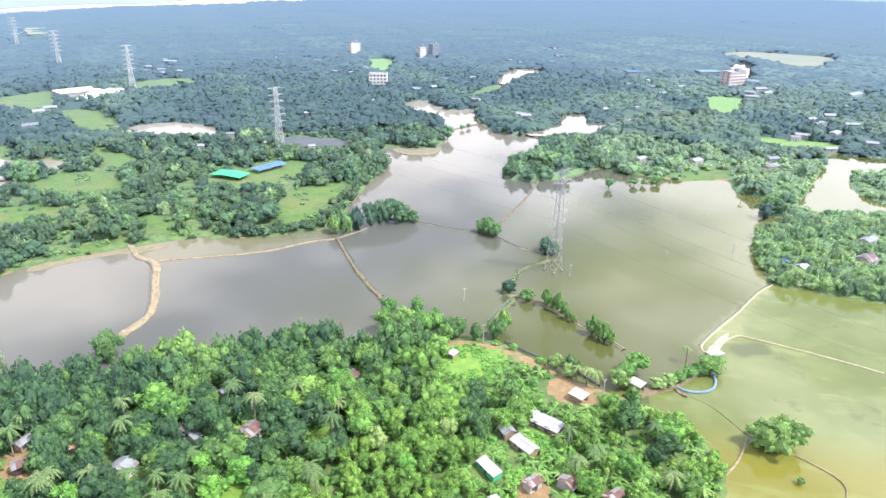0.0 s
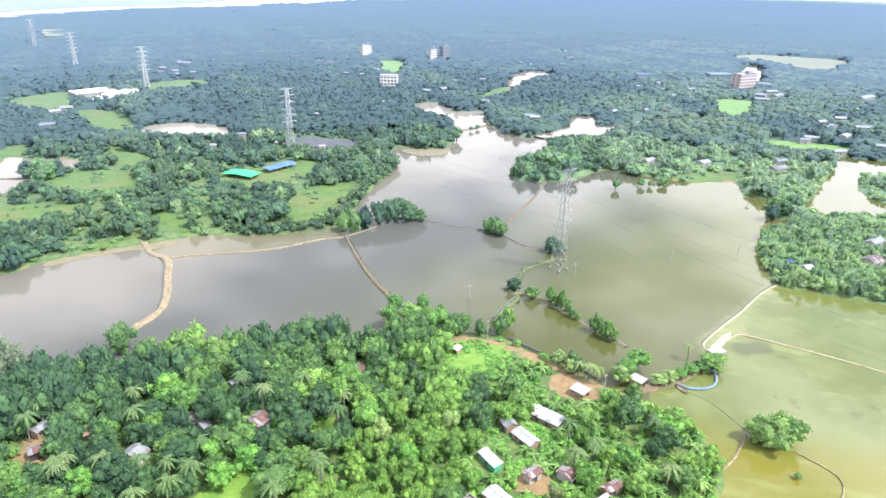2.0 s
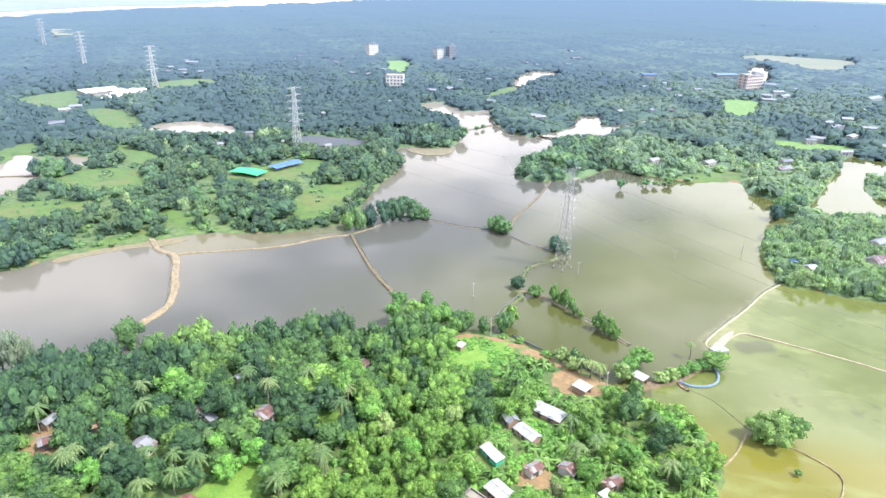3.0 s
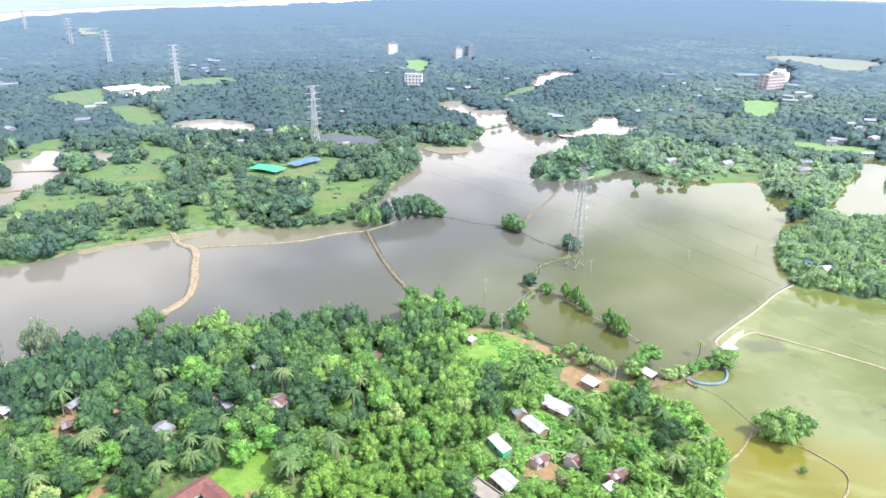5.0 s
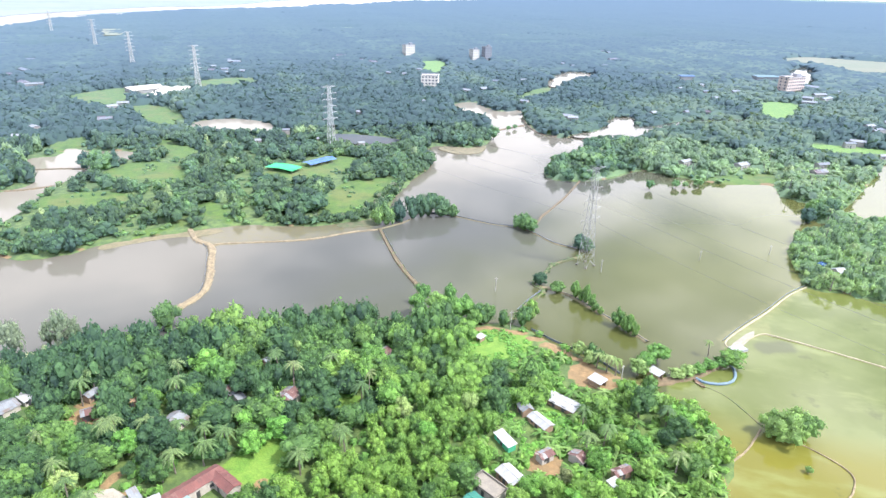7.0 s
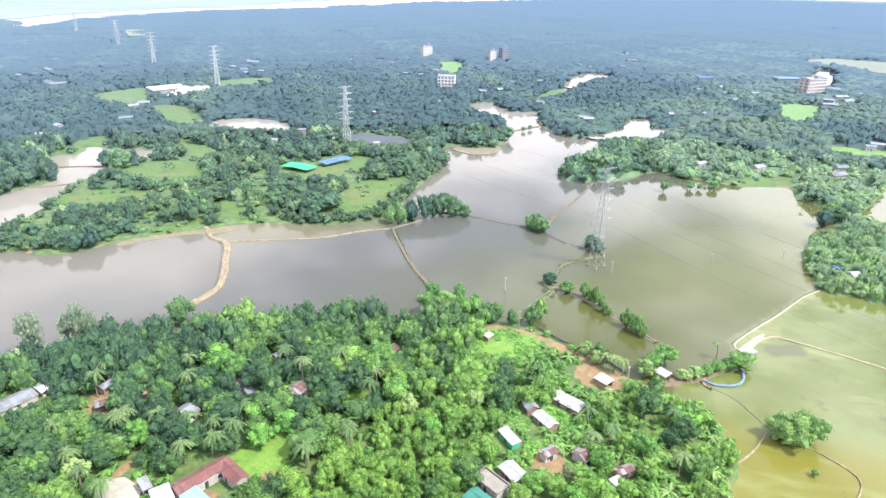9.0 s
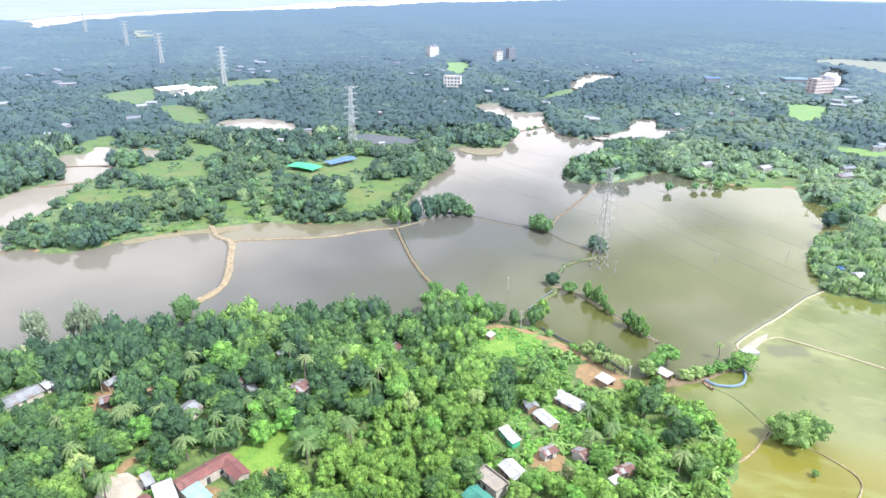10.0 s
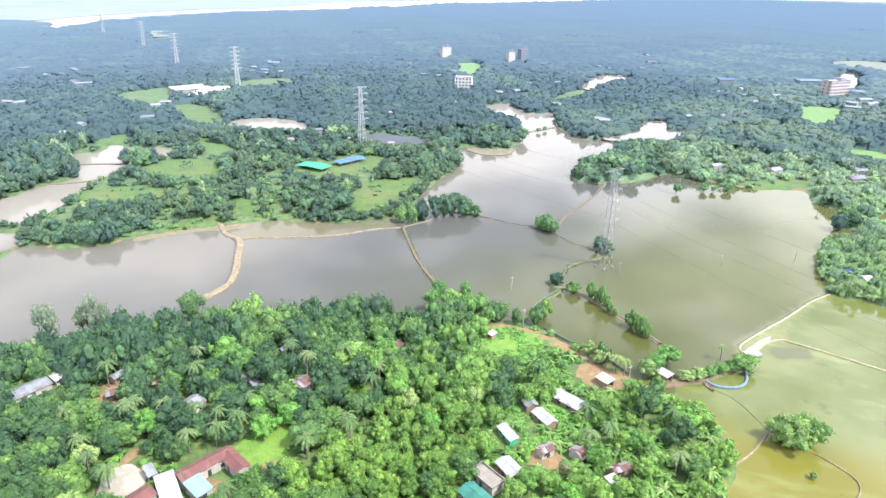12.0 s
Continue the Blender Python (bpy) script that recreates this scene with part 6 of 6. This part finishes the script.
for run, material, seed in ((DIKE_MID, M_DRY, 64), (DIKE_TOWER, M_LEAF, 65), (DIKE_BANK, M_LIGHT, 66)):
    sx, sy, sg = along(run, 0.6, 0.65, seed)
    wood("dike_tufts", "tufts of grass and weeds on a pond dike", TINY_CROWNS, sx, sy, sg.uniform(0.15, 0.5, len(sx)), sg.uniform(0.4, 1.1, len(sx)), sg, material, 0.12, 0.3)


fx_, fy_ = mrng.uniform(-290, 105, 9000), mrng.uniform(85, 420, 9000)
ok = in_any(ALL_FIELDS, fx_, fy_) & (rough(fx_, fy_, 14, 9) > 0.8) & (head_room(fx_, fy_) > 1.0)
fx_, fy_ = fx_[ok], fy_[ok]
wood("field_shrubs", "small shrubs and weeds scattered over the fields", FAR_CROWNS, fx_, fy_, mrng.uniform(0.7, 2.2, len(fx_)), mrng.uniform(1.6, 3.6, len(fx_)), mrng, M_LEAF)


# far woods
def ring(a, b):
    return lambda x, y: (np.hypot(x, y) >= a) & (np.hypot(x, y) < b)


HILL = smooth_line([(-384, 461), (-341, 428), (-299, 442), (-276, 464), (-299, 524), (-356, 566), (-396, 566), (-410, 528)], 12, True)


def stand(x, y):
    """How tall the far woods grow: patches of older and younger trees, and one dense dark grove."""
    return np.where(inside(HILL, x, y), 11.0, 7.4 + 1.2 * rough(x, y, 120, 5))


for name, a, b, step, crowns, seed in (("far_wood", 470, 880, 6.7, FAR_CROWNS, 41), ("distant_wood", 700, 1400, 10.2, DOME_CROWNS, 42)):
    x, y, lim, r = scatter(-1500, 860, 150, 1660, step, seed, ring(a, b), 1.0, -60, 30)
    near = step < 9
    d = np.hypot(x, y)
    thin = (880 - d) / 200 if near else np.minimum((d - 700) / 200, 1 - (d - 1000) / 500)
    ok = (lim > 2.5) & (r.random(len(x)) < np.minimum(np.where(inside(HILL, x, y), 1.0, 0.92), thin))
    x, y, lim = x[ok], y[ok], lim[ok]
    h = np.minimum(np.clip(stand(x, y) + r.normal(0, 1.0 if near else 0.6, len(x)) * ~inside(HILL, x, y), 4, 15), lim)
    w = np.clip(r.normal(step * (1.55 if near else 1.5), step * 0.35, len(x)), 5, 22) * np.where(inside(HILL, x, y), 1.25, 1.0)
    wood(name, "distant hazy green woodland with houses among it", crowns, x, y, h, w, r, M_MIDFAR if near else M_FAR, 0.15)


def canopy_grid(rows, columns, height, seed, jag):
    """Closed leaf cover between and behind the single crowns, open over water, fields and roofs."""
    R, A = np.meshgrid(rows, np.radians(np.linspace(-62, 32, columns)), indexing="ij")
    rng = np.random.default_rng(seed)
    x, y = R * np.sin(A) + rng.uniform(-2, 2, R.shape), R * np.cos(A) + rng.uniform(-2, 2, R.shape)
    z = np.maximum(height(x, y) + rng.uniform(-jag, jag, R.shape), 2.0)
    return R, x, y, z, rng


# sheet added under far crowns to lighten the dark gaps between them
R, x, y, z, r = canopy_grid(np.arange(478, 1330, 6.5), 330, lambda x, y: stand(x, y) * np.clip(0.7 + (np.hypot(x, y) - 750) / 1000, 0.7, 0.92), 52, 0.4)
flat = water_depth(x.ravel(), y.ravel())
lim = np.minimum(open_view(x.ravel(), y.ravel(), head_room(x.ravel(), y.ravel())), np.where(in_any(ALL_FIELDS, x.ravel(), y.ravel(), 2.0), 0.0, 99.0)).reshape(x.shape)
gone = (flat.reshape(x.shape) > -3) | ((lim < 2.0) & (R < 800)) | (lim <= 0)
# the tint repeats the eastward lightening painted for sunward haze
sheet_object("far_canopy", "leaf-coloured sheet filling dark gaps in the distant woodland", x, y, np.minimum(z, np.maximum(lim * 0.75, 1.6)), gone, M_MIDFAR, 0.42 + np.clip((x + 20) / 230, 0, 0.44) + 0.23 * rough(x, y, 45, 6) + 0.2 * rough(x, y, 130, 8))

# beyond: one rolling canopy to the horizon
R, x, y, z, r = canopy_grid(np.concatenate((np.arange(1205, 2000, 9.0), np.geomspace(2000, 4950, 110))), 480, lambda x, y: 6.5 + 1.3 * rough(x, y, 60, 1) + 1.2 * rough(x, y, 210, 4), 51, 2.0)
flat = water_depth(x.ravel(), y.ravel()).reshape(x.shape)
z = np.where((flat > -6) | ((rough(x, y, 260, 7) > 1.4) & (R < 2600)), 0.7, z)
z[0] = 0.3
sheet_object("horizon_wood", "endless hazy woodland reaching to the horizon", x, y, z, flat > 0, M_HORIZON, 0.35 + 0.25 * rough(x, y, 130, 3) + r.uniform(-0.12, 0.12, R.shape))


# ---- pylons and cables ----
def pylon_at(x, y, ang, h=42.0, k=1.0, steel=M_STEEL):
    top = empty("pylon", pose(x, y, 0.3, 0, 0, ang), "tall galvanised steel lattice pylon with six pairs of arms", "pylon", "power line pylons")

    def half(z):
        return 2.5 + (1.2 - 2.5) * z / 24 if z < 24 else 1.2 + (0.8 - 1.2) * (z - 24) / 18
    legs = [(sx, sy) for sx in (-1, 1) for sy in (-1, 1)]
    levels = [0, 5, 9.5, 13.5, 17, 20.2, 23, 26.5, 30, 33.5, 36.8, 39.6, 42]
    for sx, sy in legs:
        bm = bmesh.new()
        for z0, z1 in ((-1, 24), (24, h)):
            bar(bm, (sx * half(max(z0, 0)), sy * half(max(z0, 0)), z0), (sx * half(z1), sy * half(z1), z1), 0.16 * k, 4)
        part("leg", bm, steel, top)
    bm = bmesh.new()
    for z0, z1 in zip(levels, levels[1:]):
        a, b = half(z0), half(z1)
        for (p, q) in (((-1, -1), (1, -1)), ((1, -1), (1, 1)), ((1, 1), (-1, 1)), ((-1, 1), (-1, -1))):
            bar(bm, (p[0] * a, p[1] * a, z0), (q[0] * b, q[1] * b, z1), 0.085 * k, 3)
            bar(bm, (q[0] * a, q[1] * a, z0), (p[0] * b, p[1] * b, z1), 0.085 * k, 3)
            bar(bm, (p[0] * b, p[1] * b, z1), (q[0] * b, q[1] * b, z1), 0.085 * k, 3)
    part("bracing", bm, steel, top)
    for z, reach in zip((20.2, 24.5, 28.5, 33.0, 37.0, 41.3), (5.6, 5.2, 4.9, 5.2, 5.6, 5.6)):
        for s in (-1, 1):
            b = half(z)
            tip = (0, s * reach, z + 0.3)
            bm = bmesh.new()
            bar(bm, (b, s * b, z), tip, 0.075 * k, 3)
            arm = part("cross_arm", bm, steel, top)
            struts = [((-b, s * b, z), tip, 0.07)]
            for sx in (-1, 1):
                struts += [((sx * b, s * b, z + 1.1), tip, 0.055), ((sx * b, s * b, z), (sx * b * 0.5, s * (b + reach) / 2, z + 0.75), 0.06)]
            for p, q, r in struts:
                bm = bmesh.new()
                bar(bm, p, q, r * k, 3)
                part("strut", bm, steel, arm)
            if z < 41:
                bm = bmesh.new()
                for i in range(7):
                    bar(bm, (0, s * reach, z + 0.2 - i * 0.24), (0, s * reach, z + 0.08 - i * 0.24), 0.15 * k, 6)
                bar(bm, (0, s * reach, z + 0.3), (0, s * reach, z - 1.55), 0.05 * k, 4)
                part("insulator", bm, M_POLE, arm, "string of pale insulator discs")
    for sx, sy in legs:
        bm = bmesh.new()
        box(bm, sx * 2.5 - 0.4, sx * 2.5 + 0.4, sy * 2.5 - 0.4, sy * 2.5 + 0.4, -2, 0.25)
        part("footing", bm, M_CONCRETE, top)


LINE = [(184, 94), (0.3, 240.5), (-182.4, 380.2), (-416, 556), (-582, 656), (-776, 804), (-1003, 944)]
for i, (x, y) in enumerate(LINE):
    a, b = LINE[max(i - 1, 0)], LINE[min(i + 1, len(LINE) - 1)]
    # far pylons get lighter steel and thicker bars to fit the camera's view
    pylon_at(x, y, math.degrees(math.atan2(b[1] - a[1], b[0] - a[0])), k=0.6 if i < 2 else 0.8 if i == 2 else 1.5, steel=M_DARKSTEEL if i < 2 else M_STEEL)
for i in range(len(LINE) - 1):
    a, b = np.array(LINE[i]), np.array(LINE[i + 1])
    d = (b - a) / np.linalg.norm(b - a)
    nrm = np.array((-d[1], d[0]))
    for z, reach, sides in ((33.0 - 1.3, 5.2, (-1, 1)), (24.5 - 1.3, 5.2, (1,)), (41.6, 0.0, (1,))):
        for s in sides:
            cu = bpy.data.curves.new("power_cable", "CURVE")
            cu.dimensions, cu.bevel_depth, cu.bevel_resolution = "3D", 0.026 if i < 2 else 0.045, 1
            sp = cu.splines.new("POLY")
            sp.points.add(24)
            for j in range(25):
                t = j / 24
                p = a + (b - a) * t + nrm * s * reach
                sp.points[j].co = (p[0], p[1], 0.3 + z - 5.5 * 4 * t * (1 - t), 1)
            cu.materials.append(M_WIRE)
            tagged(new("power_cable", cu), "dark sagging cable strung between pylons", "cable", "power cables")


# ---- poles, nets and small things on the water ----
def utility_pole(x, y, h, label, arm=True):
    top = empty("utility_pole", pose(x, y, -0.6, random.uniform(-2, 2), random.uniform(-2, 2), random.uniform(0, 60)), label, "pole", "poles in the water")
    bm = bmesh.new()
    bar(bm, (0, 0, 0), (0, 0, h), (0.17, 0.11), 7)
    part("post", bm, M_POLE, top)
    if arm:
        bm = bmesh.new()
        box(bm, -0.75, 0.75, -0.06, 0.06, h - 0.55, h - 0.43)
        part("cross_arm", bm, M_POLE, top)


for x, y, h in ((-30.7, 205.4, 6.5), (7, 236, 6), (47, 262, 5), (77, 278, 5), (-19.7, 178.3, 8), (17.2, 154.6, 9)):
    utility_pole(x, y, h, "thin pale concrete pole on the pond bank" if y < 180 else "thin pale concrete pole standing in the water")


def net_fence(points, h, spacing, label, sag=0.06):
    line = smooth_line(points, spacing)
    top = empty("net_fence", pose(0, 0, 0), label, "fence", "net fences")
    rng = random.Random(len(line))
    tops = []
    for x, y in line:
        bm = bmesh.new()
        hh = h * rng.uniform(0.95, 1.25)
        bar(bm, (x, y, -0.8), (x + rng.uniform(-.1, .1), y + rng.uniform(-.1, .1), hh), 0.06, 5)
        part("stake", bm, M_WOOD, top)
        tops.append((x, y))
    bm = bmesh.new()
    for (x0, y0), (x1, y1) in zip(tops, tops[1:]):
        d = Vector((y0 - y1, x1 - x0, 0)).normalized() * 0.04
        mid = Vector(((x0 + x1) / 2, (y0 + y1) / 2, 0))
        pts = [Vector((x0, y0, 0)), mid, Vector((x1, y1, 0))]
        lo = [p + Vector((0, 0, -0.3)) for p in pts]
        hi = [p + Vector((0, 0, h * (0.9 if i != 1 else 0.9 - sag))) for i, p in enumerate(pts)]
        for i in range(2):
            v = [bm.verts.new(c) for c in (lo[i] - d, lo[i + 1] - d, hi[i + 1] - d, hi[i] - d, lo[i] + d, lo[i + 1] + d, hi[i + 1] + d, hi[i] + d)]
            for f in ((0, 1, 2, 3), (4, 7, 6, 5), (3, 2, 6, 7)):
                bm.faces.new([v[j] for j in f])
    part("net", bm, M_NET, top)


net_fence(DIKE_TREES[1:], 0.6, 3.0, "grey-blue net fence on stakes along the tree dike")
net_fence([(x - 0.8, y + 0.6) for x, y in DIKE_EAST[:-1]], 0.45, 3.0, "pale net fence along the eastern dike")
net_fence(DIKE_NET[2:], 0.7, 3.5, "dark net fence on stakes across the pond")
net_fence([(17, 163), (10, 168.6), (3, 172), (-5, 176), (-13, 181)], 0.9, 2.5, "blue-grey net fence along the near bank")
net_fence([(x + 1.0, y + 0.6) for x, y in DIKE_MID[:-1]], 0.5, 2.6, "low stake fence along the straight earth dike")
net_fence([(x - 1.6, y - 1.0) for x, y in DIKE_SILT[2:]], 0.45, 2.4, "low dark net fence along the broad silt dike")
net_fence([(-14, 211), (-17, 203), (-20, 193)], 0.8, 2.5, "grey net fence on a muddy dike")

# blue floating boom round the landing
boom_line = smooth_line([(38.5, 168.2), (41.5, 166.2), (46, 166.8), (49.5, 169.5), (50.8, 174), (50, 179)], 0.8)
bm = bmesh.new()
for p, q in zip(boom_line, boom_line[1:]):
    bar(bm, (p[0], p[1], 0.2), (q[0], q[1], 0.2), 0.44, 8)
tagged(part("net_boom", bm, M_BOOM), "curved blue floating net boom on green water", "net boom")


def rowing_boat(x, y, ang, length):
    top = empty("rowing_boat", pose(x, y, 0.0, 0, 0, ang), "narrow wooden country boat moored at the landing", "boat")
    bm = bmesh.new()
    n, prev = 9, None
    for i in range(n + 1):
        s = i / n * 2 - 1
        w = 0.62 * (1 - abs(s) ** 2.4) + 0.04
        z = 0.35 + 0.4 * abs(s) ** 2.5
        xx = s * length / 2
        cur = [bm.verts.new(c) for c in ((xx, -w, z), (xx, -w * 0.6, -0.12 + 0.3 * abs(s) ** 3), (xx, w * 0.6, -0.12 + 0.3 * abs(s) ** 3), (xx, w, z), (xx, w - 0.06, z), (xx, w * 0.5, 0.0 + 0.3 * abs(s) ** 3), (xx, -w * 0.5, 0.0 + 0.3 * abs(s) ** 3), (xx, -w + 0.06, z))]
        if prev:
            for j in range(8):
                bm.faces.new((prev[j], prev[(j + 1) % 8], cur[(j + 1) % 8], cur[j]))
        else:
            bm.faces.new(cur)
        prev = cur
    bm.faces.new(prev[::-1])
    part("hull", bm, M_PALEWOOD, top)
    for s in (-0.3, 0.25):
        bm = bmesh.new()
        box(bm, s * length - 0.12, s * length + 0.12, -0.5, 0.5, 0.27, 0.32)
        part("thwart", bm, M_WOOD, top)


rowing_boat(39.8, 165.0, -52, 4.6)

# concrete landing pad at the dike corner
bm = bmesh.new()
box(bm, -2.6, 2.6, -1.7, 1.7, -0.8, 0.75)
bmesh.ops.bevel(bm, geom=bm.edges[:], offset=0.08, segments=1)
pad = part("landing_pad", bm, M_TIN)
pad.matrix_basis = pose(53.4, 189.1, 0, 0, 0, 37)
tagged(pad, "pale concrete landing slab at the dike corner", "landing")
